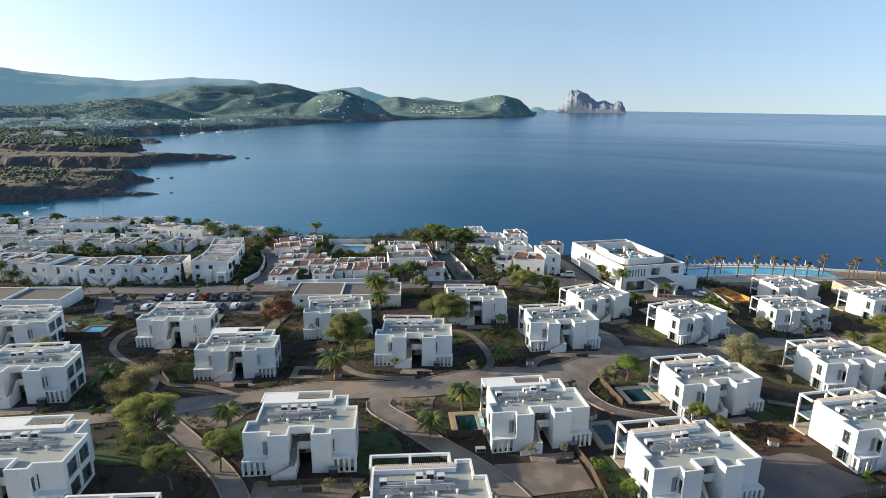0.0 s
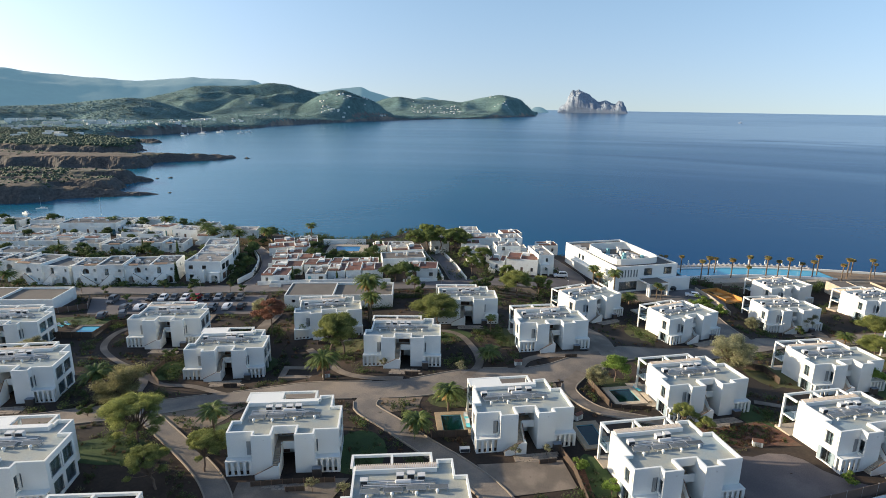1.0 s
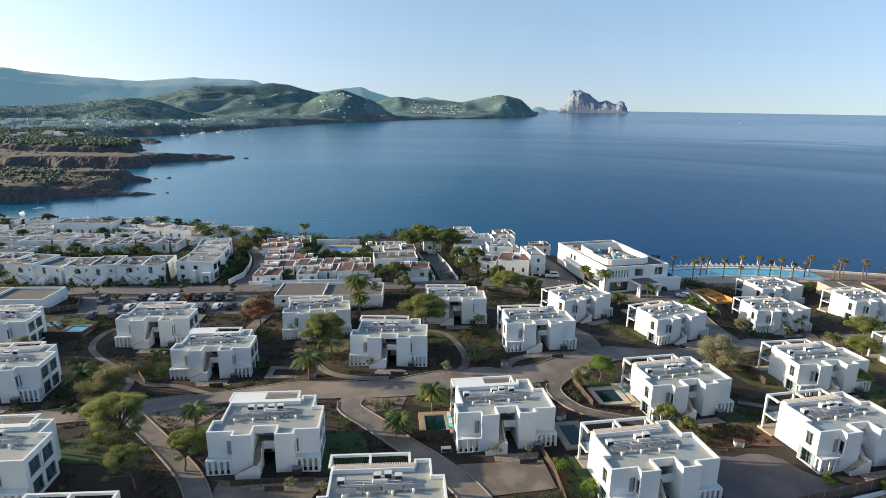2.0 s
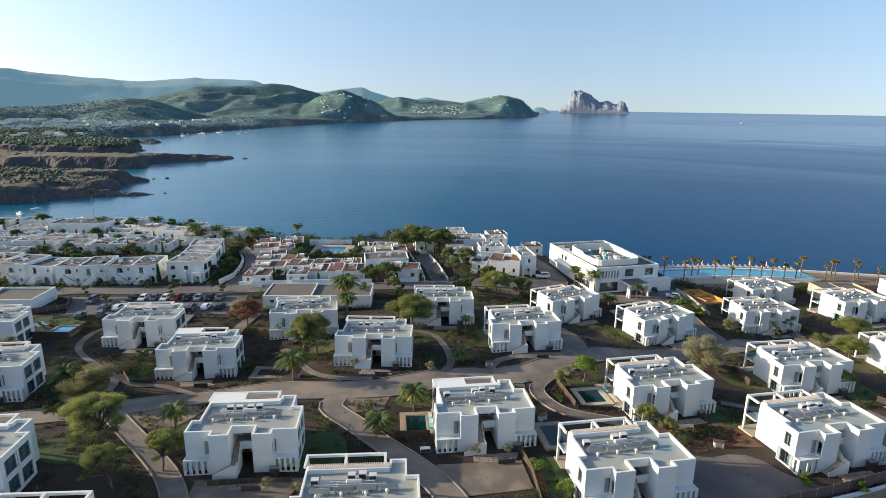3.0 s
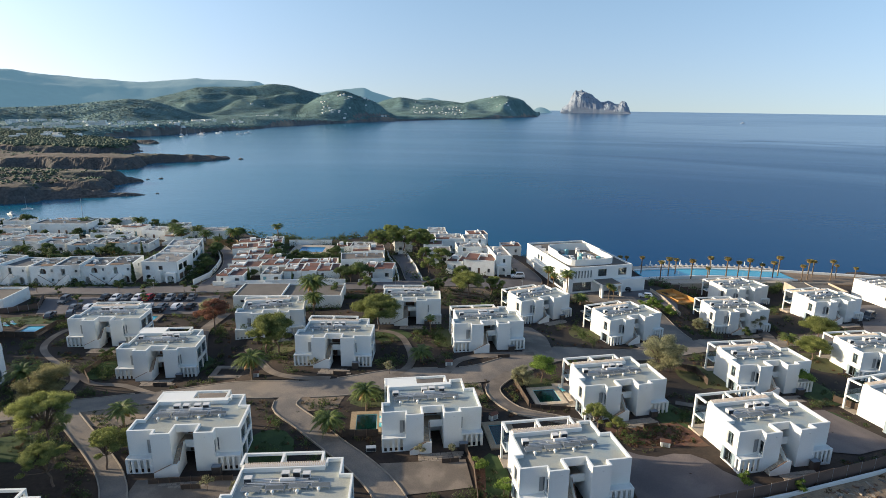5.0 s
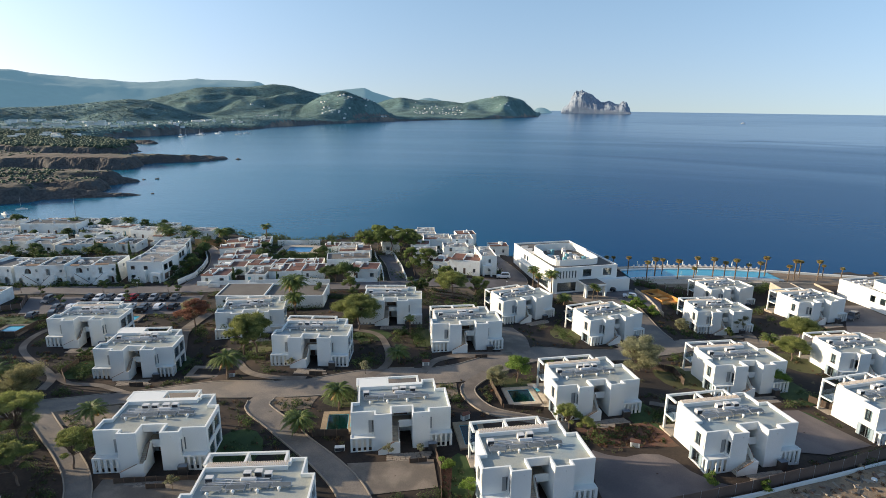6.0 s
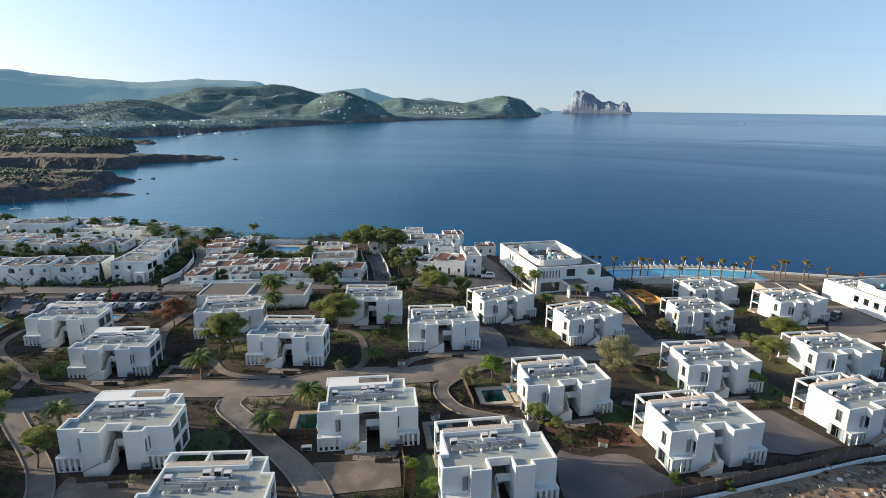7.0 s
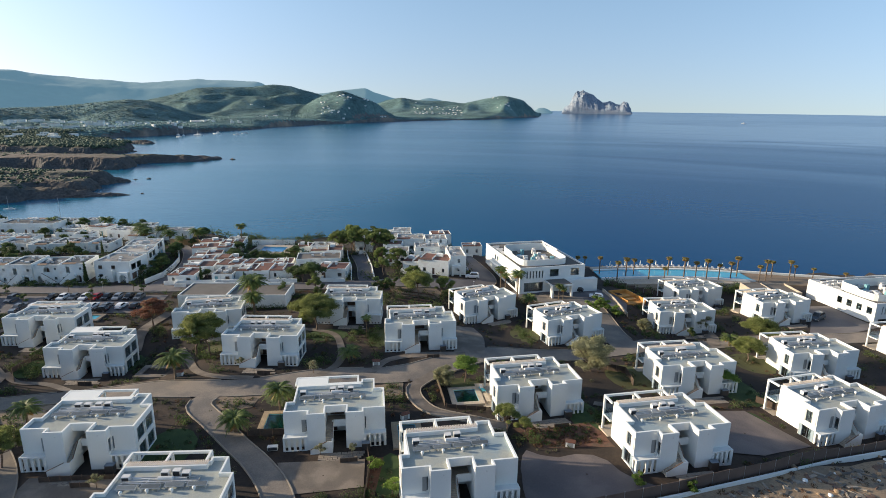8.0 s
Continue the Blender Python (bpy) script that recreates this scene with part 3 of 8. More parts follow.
tagged(far_shore, "wooded hills along the far shore, distance haze in their colour", "hills", kind="structure")

# the ridges behind them, distance haze painted into their blue colour and glow
RIDGES = [(4000, 700, [-62, -45, -33, -31.3, -29.6, -27.7, -26.2, -24.8, -23.6, -21.8, -19.4, -15.9, -14.0, -13.4, -11.9, -9], [215, 232, 224, 207, 195, 188, 184, 175, 173, 185, 204, 198, 198, 175, 134, 60]),
          (4480, 260, [-13, -11.4, -9.3, -7.8, -5.4, -4.0, -3.5, -1.5, 0.5, 3], [50, 87, 122, 137, 165, 175, 151, 104, 68, 20]),
          (4400, 160, [0, 0.8, 1.6, 2.1, 3.0, 4.4, 6], [40, 79, 101, 109, 98, 74, 30]),
          (4300, 140, [12.4, 13.2, 13.8, 14.3, 14.6], [30, 52, 44, 18, 0])]
ba, br = np.meshgrid(np.linspace(-60, 15, 640), np.arange(3200, 4860, 24.0))
bx_, by_ = br * np.sin(np.radians(ba)), br * np.cos(np.radians(ba))
bh, b_near = raise_crests(RIDGES, ba, br)
bh = bh * (1 - (1 - b_near) * (0.07 * np.abs(fbm(bx_, by_, 260.0, 3)) + 0.09 * np.abs(fbm(bx_ + 500, by_, 480.0, 2)))) + 0.012 * bh * fbm(bx_, by_, 45.0, 3)
bh *= np.clip((br - 3200) / 480, 0, 1) ** 0.8
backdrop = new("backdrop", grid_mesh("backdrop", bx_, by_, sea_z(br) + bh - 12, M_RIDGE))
tagged(backdrop, "wooded ridges behind the far shore, blue haze in their colour", "hills", kind="structure")

# the steep rocky island: two crags and a low back between
ia, ir = np.meshgrid(np.linspace(15.0, 22.2, 320), np.linspace(4200, 4600, 110))
ix, iy = ir * np.sin(np.radians(ia)), ir * np.cos(np.radians(ia))
prof = np.interp(ia, [15.2, 15.35, 15.7, 16.0, 16.2, 16.5, 16.8, 17.1, 17.5, 17.9, 18.4, 18.9, 19.2, 19.6, 20.2, 20.6, 20.9, 21.2, 21.5, 21.75],
                 [0, 30, 48, 67, 116, 157, 152, 163, 145, 129, 105, 76, 72, 81, 65, 60, 84, 76, 42, 0])
across = np.clip(1.15 - ((ir - 4400) / 150) ** 2, -0.3, 1)
rough_i = 1 + 0.035 * fbm(ix, iy, 26.0, 4) - 0.10 * np.abs(fbm(ix, iy * 0.6, 34.0, 4)) * (across < 0.97)
iz = np.where((prof > 0) & (across > 0), prof * np.maximum(across, 0) ** 0.55 * rough_i, -10)
iz = np.where(iz > 4, iz + 2.6 * np.sin(iz / 5.5 + ix / 60) + 2.4 * fbm(ix, iy, 9.0, 3) * (prof > 20), iz)
island = new("island", grid_mesh("island", ix, iy, sea_z(np.full(ir.shape, 4400.0)) + iz, M_ISLAND, False))
tagged(island, "steep pale rocky island rising from the open sea", "island", kind="structure")


# ---------------------------------------------------------------- roads, paths and paved areas
def smooth_line(pts, step=1.5):
    """Points at even steps along a smooth curve through pts."""
    p = [Vector((*q, 0)) for q in pts]
    p = [2 * p[0] - p[1], *p, 2 * p[-1] - p[-2]]
    out = []
    for i in range(1, len(p) - 2):
        n = max(2, int((p[i + 1] - p[i]).length / step))
        for k in range(n):
            t = k / n
            out.append(0.5 * (2 * p[i] + (p[i + 1] - p[i - 1]) * t + (2 * p[i - 1] - 5 * p[i] + 4 * p[i + 1] - p[i + 2]) * t * t + (3 * p[i] - p[i - 1] - 3 * p[i + 1] + p[i + 2]) * t ** 3))
    return out + [p[-2]]


road_lift = [0.10]


def ribbon(name, pts, width, material, label, kerb=0.0):
    """A road laid on the land, with raised kerbs where it has them."""
    line = smooth_line(pts)
    road_lift[0] += 0.006
    cols = max(3, int(width / 1.2))
    a, tang = np.array([(p.x, p.y) for p in line]), None
    d = np.gradient(a, axis=0)
    d /= np.linalg.norm(d, axis=1)[:, None]
    side = np.stack([-d[:, 1], d[:, 0]], -1)
    u = np.linspace(-width / 2, width / 2, cols)
    wv = 1 + 0.05 * np.sin(np.arange(len(a)) * 0.35)
    X = a[:, 0, None] + side[:, 0, None] * u * wv[:, None]
    Y = a[:, 1, None] + side[:, 1, None] * u * wv[:, None]
    ob = new(name, grid_mesh(name, X, Y, land_z(X, Y) + road_lift[0], material))
    tagged(ob, label, "road" if width > 3.5 else "path", kind="structure")
    LANES.append((a, width, kerb, X, Y, side, road_lift[0]))
    return ob


LANES = []


def lay_kerbs():
    """Raised kerb stones along the roads that have them, open where another road joins."""
    for n, (a, width, kerb, X, Y, side, lift) in enumerate(LANES):
        if not kerb:
            continue
        for j in (0, -1):
            s = -1 if j == 0 else 1
            bm, prev = bmesh.new(), None
            for i in range(len(a)):
                x, y = X[i, j], Y[i, j]
                if any(m != n and float(np.min(np.hypot(o[0][:, 0] - x, o[0][:, 1] - y))) < o[1] / 2 + 0.5 for m, o in enumerate(LANES)):
                    prev = None
                    continue
                z = float(land_z(x, y)) + lift
                ox, oy = side[i] * s * 0.18
                v = [bm.verts.new(c) for c in ((x, y, z - 0.3), (x, y, z + kerb), (x + ox, y + oy, z + kerb), (x + ox, y + oy, z - 0.3))]
                if prev:
                    for k in range(3):
                        bm.faces.new((prev[k], prev[k + 1], v[k + 1], v[k]))
                prev = v
            if len(bm.faces):
                tagged(part("kerb", bm, M_KERB), "pale stone kerb along the road", "kerb", kind="structure")


def patch(name, pts, material, label, category, lift=0.09, cell=1.5, wobble=0.0):
    """A flat area on the land with the outline pts (convex), kind structure."""
    c = Vector((sum(p[0] for p in pts) / len(pts), sum(p[1] for p in pts) / len(pts), 0))
    edge = []
    for i, p in enumerate(pts):
        q = pts[(i + 1) % len(pts)]
        n = max(2, int(math.dist(p, q) / cell))
        edge += [(p[0] + (q[0] - p[0]) * k / n, p[1] + (q[1] - p[1]) * k / n) for k in range(n)]
    rings = max(2, int(max(math.dist(e, c[:2]) for e in edge) / cell))
    E = np.array(edge)
    if wobble:
        ang = np.arange(len(E))
        E = E + (E - np.array(c[:2])) * (wobble * np.sin(ang * 0.9) * np.cos(ang * 0.37 + 1))[:, None]
    E = np.concatenate([E, E[:1]])
    f = np.linspace(0.02, 1, rings + 1)[:, None]
    X, Y = c.x + (E[:, 0] - c.x) * f, c.y + (E[:, 1] - c.y) * f
    return tagged(new(name, grid_mesh(name, X, Y, land_z(X, Y) + lift, material)), label, category, kind="structure")


ribbon("road", [(-110, 88), (-75, 88.5), (-55, 92.5), (-46, 97), (-38, 101), (-25.5, 102.5), (-11.3, 101), (2, 101.5), (15.8, 105.5), (30, 106.3), (38.2, 110), (46, 115), (57, 119), (70, 120.5), (86, 124), (100, 129), (122, 131.5), (145, 131), (200, 128)],
       7.2, M_ROAD, "winding beige asphalt road between the villas", 0.12)
ribbon("road", [(86.9, 124), (86.3, 134), (86.8, 146), (84, 156), (72, 162)], 7.0, M_ROAD, "grey paved road running up to the hotel forecourt", 0.12)
ribbon("path", [(-6, 99), (-7, 94), (-2, 88), (3.6, 81.5), (8.5, 76), (13, 69), (17, 58)], 4.0, M_ROAD, "curved paved lane with a pale stone edge", 0.15)
ribbon("path", [(-47, 95), (-42, 89), (-38, 84.7), (-32.5, 79), (-28.3, 74), (-25, 68), (-22, 58)], 3.2, M_ROAD, "paved lane with a pale edge beside the pines", 0.15)
ribbon("path", [(13.4, 106), (16.7, 112), (16.0, 121), (12.5, 129.5), (2, 133)], 1.7, M_PAVE, "narrow paver path curving between planting beds")
ribbon("path", [(-52, 104), (-54.2, 110.9), (-64, 119), (-69.5, 126.2), (-70, 135), (-64, 142)], 1.5, M_PAVE, "narrow paver path curving between planting beds")
ribbon("path", [(-54, 112), (-49.6, 108.6), (-43.3, 108.4), (-35, 104)], 1.5, M_PAVE, "narrow paver path curving in front of a villa")
ribbon("path", [(-22, 124), (-17.3, 116.1), (-12.8, 109), (-7.5, 106), (0, 105)], 1.7, M_PAVE, "narrow paver path curving in front of a villa")
ribbon("path", [(24, 107), (27.5, 113), (36, 115.5), (45, 116)], 1.9, M_PAVE, "narrow paver path past a planting bed")
ribbon("path", [(46, 117), (47, 128), (46, 138)], 7.0, M_PAVE, "paver court in front of a villa")
ribbon("path", [(38, 107), (33, 100), (36, 92), (44, 88.5), (50, 86)], 2.6, M_PAVE, "narrow paver path beside a pool garden", 0.12)
ribbon("path", [(-33, 124), (-36, 135), (-34, 147)], 3.0, M_PAVE, "sandy paver path beside the car park")
ribbon("path", [(68, 94), (76, 90), (84, 89.5)], 1.7, M_PAVE, "narrow path across the gardens")
ribbon("path", [(112, 130), (116, 140), (112, 152)], 3.0, M_PAVE, "path between villas")
ribbon("street", [(-190, 168), (-111, 166), (-89, 166.9), (-64, 166.4), (-49.6, 167.5), (-33.6, 167), (-2, 168), (9.8, 169), (22, 171.6), (50, 173), (58, 178), (52, 205)], 6.5, M_STREET, "grey asphalt street in front of the old village", 0.12)
ribbon("street", [(-48.6, 169), (-46.6, 180), (-48.6, 198), (-55.6, 216), (-68, 232)], 3.6, M_STREET, "grey side street climbing between white walls", 0.12)
ribbon("street", [(18, 172), (15.5, 190), (12, 206)], 4.5, M_STREET, "narrow street between garden walls", 0.12)
lay_kerbs()
patch("car_park", [(-90, 161), (-40, 161), (-39, 146.5), (-84, 146.5)], M_STREET, "grey asphalt car park", "car park", 0.085)
patch("forecourt", [(62, 166), (72, 158), (96, 150), (100, 160), (92, 172), (75, 175)], M_STREET, "paved forecourt in front of the hotel", "forecourt", 0.085)
patch("driveway", [(11.5, 76.3), (25.2, 76.8), (25.6, 69.7), (14.5, 68.5)], M_PAVE, "beige paver parking court", "driveway", 0.10)
patch("driveway", [(51.6, 78.4), (53.6, 77.0), (56.5, 76.2), (59.5, 76.9), (62.2, 76.6), (64, 74.8), (65.2, 72), (67.2, 69.6), (69.5, 68.2), (67.5, 65.2), (62, 62), (48.5, 62), (49.5, 73)], M_COURT, "grey-brown asphalt turning court", "driveway", 0.10, 1.5, 0.03)
patch("driveway", [(85.5, 92), (97.5, 92.5), (102.5, 80.5), (91, 76), (84, 76.5)], M_COURT, "grey-brown asphalt parking court", "driveway", 0.10)
patch("driveway", [(-24, 73), (-8, 73.5), (-10, 69), (-24, 67)], M_PAVE, "paver court in front of a villa", "driveway", 0.08)
patch("verge", [(-9, 98.5), (4, 98.8), (3, 93.5), (-5, 91.5)], M_SAND, "sandy verge with stone edging beside the road", "verge", 0.06, 1.2, 0.06)
patch("verge", [(-52, 92), (-38, 97.5), (-28, 97), (-33, 88), (-38, 88)], M_SAND, "trodden sandy ground beneath the pines", "verge", 0.05, 1.2, 0.06)
patch("verge", [(22, 101), (31, 102.5), (31, 96), (27, 96)], M_SAND, "sandy verge with a ring of edging stones", "verge", 0.05, 1.2, 0.05)
patch("verge", [(25, 169), (40, 169.5), (44, 164), (40, 161), (28, 161)], M_SAND, "bare sandy ground under the pines", "verge", 0.05, 2, 0.08)
patch("driveway", [(141, 134), (152, 134), (164, 138), (163, 156), (154, 158), (150, 146)], M_STREET, "paved yard before the hotel wing", "driveway", 0.06, 2)
patch("rubble_ground", [(40, 58.3), (118, 78.2), (190, 90), (190, 20), (40, 20)], M_RUBBLE, "rough bare earth of a building plot", "ground", 0.05, 2, 0.02)
slab_rng = random.Random(40)
for vx, vy, vz, va in VILLAS:
    # rough stone slabs laid close together before the stair
    m_ = pose(vx, vy, 0, 0, 0, va)
    bm = bmesh.new()
    y_ = -4.9
    while y_ < -2.6:
        dy_ = slab_rng.uniform(0.45, 0.7)
        x_ = 5.6 + slab_rng.uniform(0, 0.8)
        while x_ < 12.0 + slab_rng.uniform(-0.8, 0.8):
            dx_ = slab_rng.uniform(0.5, 1.1)
            corners = [m_ @ Vector((x_ + a_ + slab_rng.uniform(-0.05, 0.05), y_ + b_ + slab_rng.uniform(-0.05, 0.05), 0)) for a_, b_ in ((0, 0), (dx_, 0), (dx_, dy_), (0, dy_))]
            prism(bm, [(c_.x, c_.y) for c_ in corners], gz(corners[0].x, corners[0].y) - 0.1, 0, [gz(c_.x, c_.y) + 0.07 + slab_rng.uniform(0, 0.025) for c_ in corners])
            x_ += dx_ + 0.06
        y_ += dy_ + 0.06
    tagged(part("path", bm, M_SLAB), "rough cream stone slabs before a villa's stair", "path", kind="structure")
LAWNS = [((-26, 86), 7, 5, 0), ((-7, 80), 4.5, 6, 0), ((29.2, 72), 2.2, 6, 0), ((25, 126), 3, 6, 1), ((-45, 80), 7, 4, 0), ((-50.5, 115), 3, 4.5, 0), ((62.5, 134), 4, 5, 1),
         ((80.5, 107), 5.5, 6.5, 1), ((-83, 142), 9, 3, 0), ((-24, 144), 6, 3, 1), ((9.5, 96.5), 5, 3, 1), ((65, 89), 3.2, 6, 0), ((113.5, 116), 5, 6, 1), ((98, 86), 2, 6, 0), ((101, 101), 4, 7, 0), ((-12, 124), 4, 5, 1), ((-33, 118), 5, 5, 0),
         ((43, 103), 4, 2, 1), ((98, 104), 3, 6, 0), ((12, 128), 5, 4, 0)]
for (lx, ly), rx, ry, dry in LAWNS:
    patch("lawn", [(lx + rx * math.cos(k * math.pi / 6), ly + ry * math.sin(k * math.pi / 6)) for k in range(12)], M_LAWNDRY if dry else M_LAWN,
          "patchy dry lawn beside a villa" if dry else "short green lawn beside a villa", "lawn", 0.045, 1.3, 0.03)
for pts in ([(50.5, 86), (65, 87), (66.5, 78.5), (54, 79.3)], [(26.2, 77), (28.2, 77), (27.2, 66), (26, 66)]):
    patch("flower_bed", pts, M_REDSOIL, "bed of reddish soil with young plants", "flower bed", 0.05, 1.2, 0.05)


# ---------------------------------------------------------------- the white villas
OUT = [(0, 0), (3.8, 0), (3.8, -1.15), (6.7, -1.15), (6.7, 4.2), (10.05, 4.2), (10.05, -1.15), (12.95, -1.15), (12.95, 0), (16.5, 0), (16.5, 6.7),
       (14.85, 6.7), (14.85, 10.3), (12.5, 10.3), (12.5, 9.3), (1.2, 9.3), (1.2, 3.3), (0, 3.3)]
TH, DECK = 0.28, 5.98


def louvre(parent, at, size, material, label, turn=0):
    """A louvred shutter leaf: frame and slats in one plane, built in x and z, then turned."""
    w, h = size
    bm = bmesh.new()
    wall(bm, (0, 0), (w, 0), 0.05, 0, h, [(0.07, w - 0.07, 0.08, h - 0.08)])
    n = int((h - 0.16) / 0.14)
    teeth = []
    for k in range(n):
        z = 0.08 + k * (h - 0.16) / n
        teeth += [(0.004, z), (0.034, z + (h - 0.16) / n * 0.9)]
    slab_yz(bm, 0.07, w - 0.07, teeth + [(0.045, h - 0.08), (0.045, 0.08)])
    bmesh.ops.transform(bm, matrix=pose(*at, 0, 0, turn), verts=bm.verts)
    return part("shutter", bm, material, parent, label)


def pane_window(parent, p, q, z0, z1, leaves=2, inset=0.14):
    """A window in a wall opening from p to q (outside to the right of that way): a frame with mullions, and glass."""
    p, q = Vector((*p, 0)), Vector((*q, 0))
    w = (q - p).length
    m = Matrix.Translation(p) @ Matrix.Rotation(math.atan2(q.y - p.y, q.x - p.x), 4, "Z")
    bm = bmesh.new()
    gap = (w - 0.06) / leaves
    wall(bm, (0, inset), (w, inset), 0.06, z0, z1, [(k * gap + 0.06, (k + 1) * gap, z0 + 0.07, z1 - 0.07) for k in range(leaves)])
    bmesh.ops.transform(bm, matrix=m, verts=bm.verts)
    win = part("window", bm, M_FRAME, parent, "dark framed window")
    for k in range(leaves):
        x0, x1 = k * (w - 0.06) / leaves + 0.06, (k + 1) * (w - 0.06) / leaves
        g = boxes((x0, x1, inset + 0.02, inset + 0.035, z0 + 0.07, z1 - 0.07))
        bmesh.ops.transform(g, matrix=m, verts=g.verts)
        part("pane", g, M_GLASS, win, "reflecting window glass")
    return win


def slotted_porch(parent, x0, x1, side):
    """The low walled terrace before a room: upright fins with slots between them, and a ledge on top."""
    y0, y1, h = -1.2, -0.004, 2.45
    bm = bmesh.new()
    w = x1 - x0
    slots = [(0.36 + k * (w - 0.42) / 4, 0.36 + k * (w - 0.42) / 4 + 0.44, 0.05, 2.2) for k in range(4)]
    wall(bm, (x0, y0), (x1, y0), 0.2, -0.6, h, slots)
    wall(bm, (x0, y1), (x0, y0 + 0.2), 0.2, -0.6, h, [(0.3, 0.74, 0.05, 2.2)] if side < 0 else ())
    wall(bm, (x1, y0 + 0.2), (x1, y1), 0.2, -0.6, h, [(0.3, 0.74, 0.05, 2.2)] if side > 0 else ())
    box(bm, x0 + 0.2, x1 - 0.2, y0 + 0.2, y1, 2.24, 2.34)
    part("slotted_porch", bm, M_WHITE, parent, "white slotted terrace wall")


def build_villa(canopy):
    v = thing("villa", "white flat-roofed two-storey villa with pergola frame and outside stair", "villa", "white villas")
    bm = bmesh.new()
    z0, z1 = -0.9, VILLA_H
    H = {  # openings by wall, as (from, to, sill, head) along each outer edge
        9: [(0.9, 3.2, 3.3, 5.6), (3.8, 6.2, 3.3, 5.6), (0.9, 3.2, 0.15, 2.5), (3.8, 6.2, 0.15, 2.5)],
        17: [(1.0, 2.2, 3.3, 5.5), (0.7, 2.5, 0.1, 2.3)],
        1: [(0.12, 0.9, 2.7, 4.9)],
        7: [(0.25, 1.03, 2.7, 4.9)],
        4: [(0.6, 1.6, 0.0, 2.3), (0.5, 2.8, 3.15, 5.3)],
        0: [(3.45, 3.67, 2.75, 4.9)],
        8: [(0.14, 0.36, 2.75, 4.9)],
        14: [(0.8, 4.6, 0.1, 2.5), (6.2, 10.4, 0.1, 2.5), (0.8, 4.6, 3.2, 5.5), (6.2, 10.4, 3.2, 5.5)],
    }
    n = len(OUT)
    spandrels = []
    for i in range(n):
        p, q = Vector(OUT[i]), Vector(OUT[(i + 1) % n])
        a, b = p - Vector(OUT[i - 1]), q - p
        c = Vector(OUT[(i + 2) % n]) - q
        d = b.normalized()
        turn_in, turn_out = a.x * b.y - a.y * b.x, b.x * c.y - b.y * c.x
        s = TH if turn_in > 0 else 0.0          # butt against the wall before at outer corners
        e = TH if turn_out < 0 else 0.0         # run on to meet the next wall at inner corners
        ps, qs = p + d * s, q + d * e
        top = DECK - 0.22 if i == 4 else z1
        if i in (3, 5):                         # the hall's side walls end below the roof
            cut = p.lerp(q, 2.65 / 5.35) if i == 3 else p.lerp(q, 2.7 / 5.35)
            wall(bm, *((ps, cut) if i == 3 else (cut, qs)), TH, z0, z1)
            wall(bm, *((cut, qs) if i == 3 else (ps, cut)), TH, z0, DECK - 0.22)
            continue
        holes = [(h[0] - s, h[1] - s, h[2], h[3]) for h in H.get(i, ())]
        wall(bm, ps, qs, TH, z0, top, holes)
        if i in (9, 14):                        # the panels between lower and upper windows are pieces of their own
            spandrels += [(ps + d * (h[0] - s), ps + d * (h[1] - s), h2[3], h[2]) for h in H[i] for h2 in H[i] if h2[0] == h[0] and h2[3] < h[2]]
    weld(bm)
    loose = [f for f in bm.faces if any(f.calc_center_median().z > z_a - 0.01 and f.calc_center_median().z < z_b + 0.01 and (f.calc_center_median().xy - p_).dot((q_ - p_).normalized()) > -0.01
             and (f.calc_center_median().xy - q_).dot((q_ - p_).normalized()) < 0.01 and abs((f.calc_center_median().xy - p_).cross((q_ - p_).normalized())) < TH + 0.02 for p_, q_, z_a, z_b in spandrels)
             and max(v_.co.z for v_ in f.verts) - min(v_.co.z for v_ in f.verts) < 0.85]
    edge_only = {f for f in loose if max(v_.co.z for v_ in f.verts) < 3.35 and min(v_.co.z for v_ in f.verts) > 2.45}
    bmesh.ops.delete(bm, geom=list(edge_only), context="FACES")
    for p_, q_, z_a, z_b in spandrels:
        sb_ = bmesh.new()
        wall(sb_, p_, q_, TH, z_a, z_b)
        part("spandrel", sb_, M_WHITE, v)
    # beam over the stair hall, and the bridge before the upper door
    part("body", bm, M_WHITE, v)
    part("hall_beam", boxes((6.7, 10.05, 1.2, 1.5, 5.25, z1)), M_WHITE, v)
    part("bridge_parapet", boxes((7.95, 10.05, 0.95, 1.13, 2.75, 4.0)), M_WHITE, v)
    bm = bmesh.new()
    inner = [(TH, TH), (3.8 + TH, TH), (3.8 + TH, -1.15 + TH), (6.7 - TH, -1.15 + TH), (6.7 - TH, 1.5), (10.05 + TH, 1.5), (10.05 + TH, -1.15 + TH), (12.95 - TH, -1.15 + TH), (12.95 - TH, TH),
             (16.5 - TH, TH), (16.5 - TH, 6.7 - TH), (14.85 - TH, 6.7 - TH), (14.85 - TH, 10.3 - TH), (12.5 + TH, 10.3 - TH), (12.5 + TH, 9.3 - TH), (1.2 + TH, 9.3 - TH), (1.2 + TH, 3.3 - TH), (TH, 3.3 - TH)]
    prism(bm, inner, DECK - 0.22, DECK)
    part("roof_deck", bm, M_DECK, v, "grey roof membrane")
    bm = bmesh.new()
    inner2 = [p for p in inner]
    inner2[4], inner2[5] = (6.7 - TH, 4.2 + TH), (10.05 + TH, 4.2 + TH)
    prism(bm, inner2, 2.85, 3.05)
    prism(bm, inner2, -0.2, 0.02)
    box(bm, 8.2, 8.35, 4.6, 8.9, 0.03, 5.7)
    part("floor_slabs", bm, M_DARK, v, "dim room interior")
    part("bridge_floor", boxes((7.95, 10.04, 1.14, 4.19, 2.8, 3.0)), M_STONE, v)
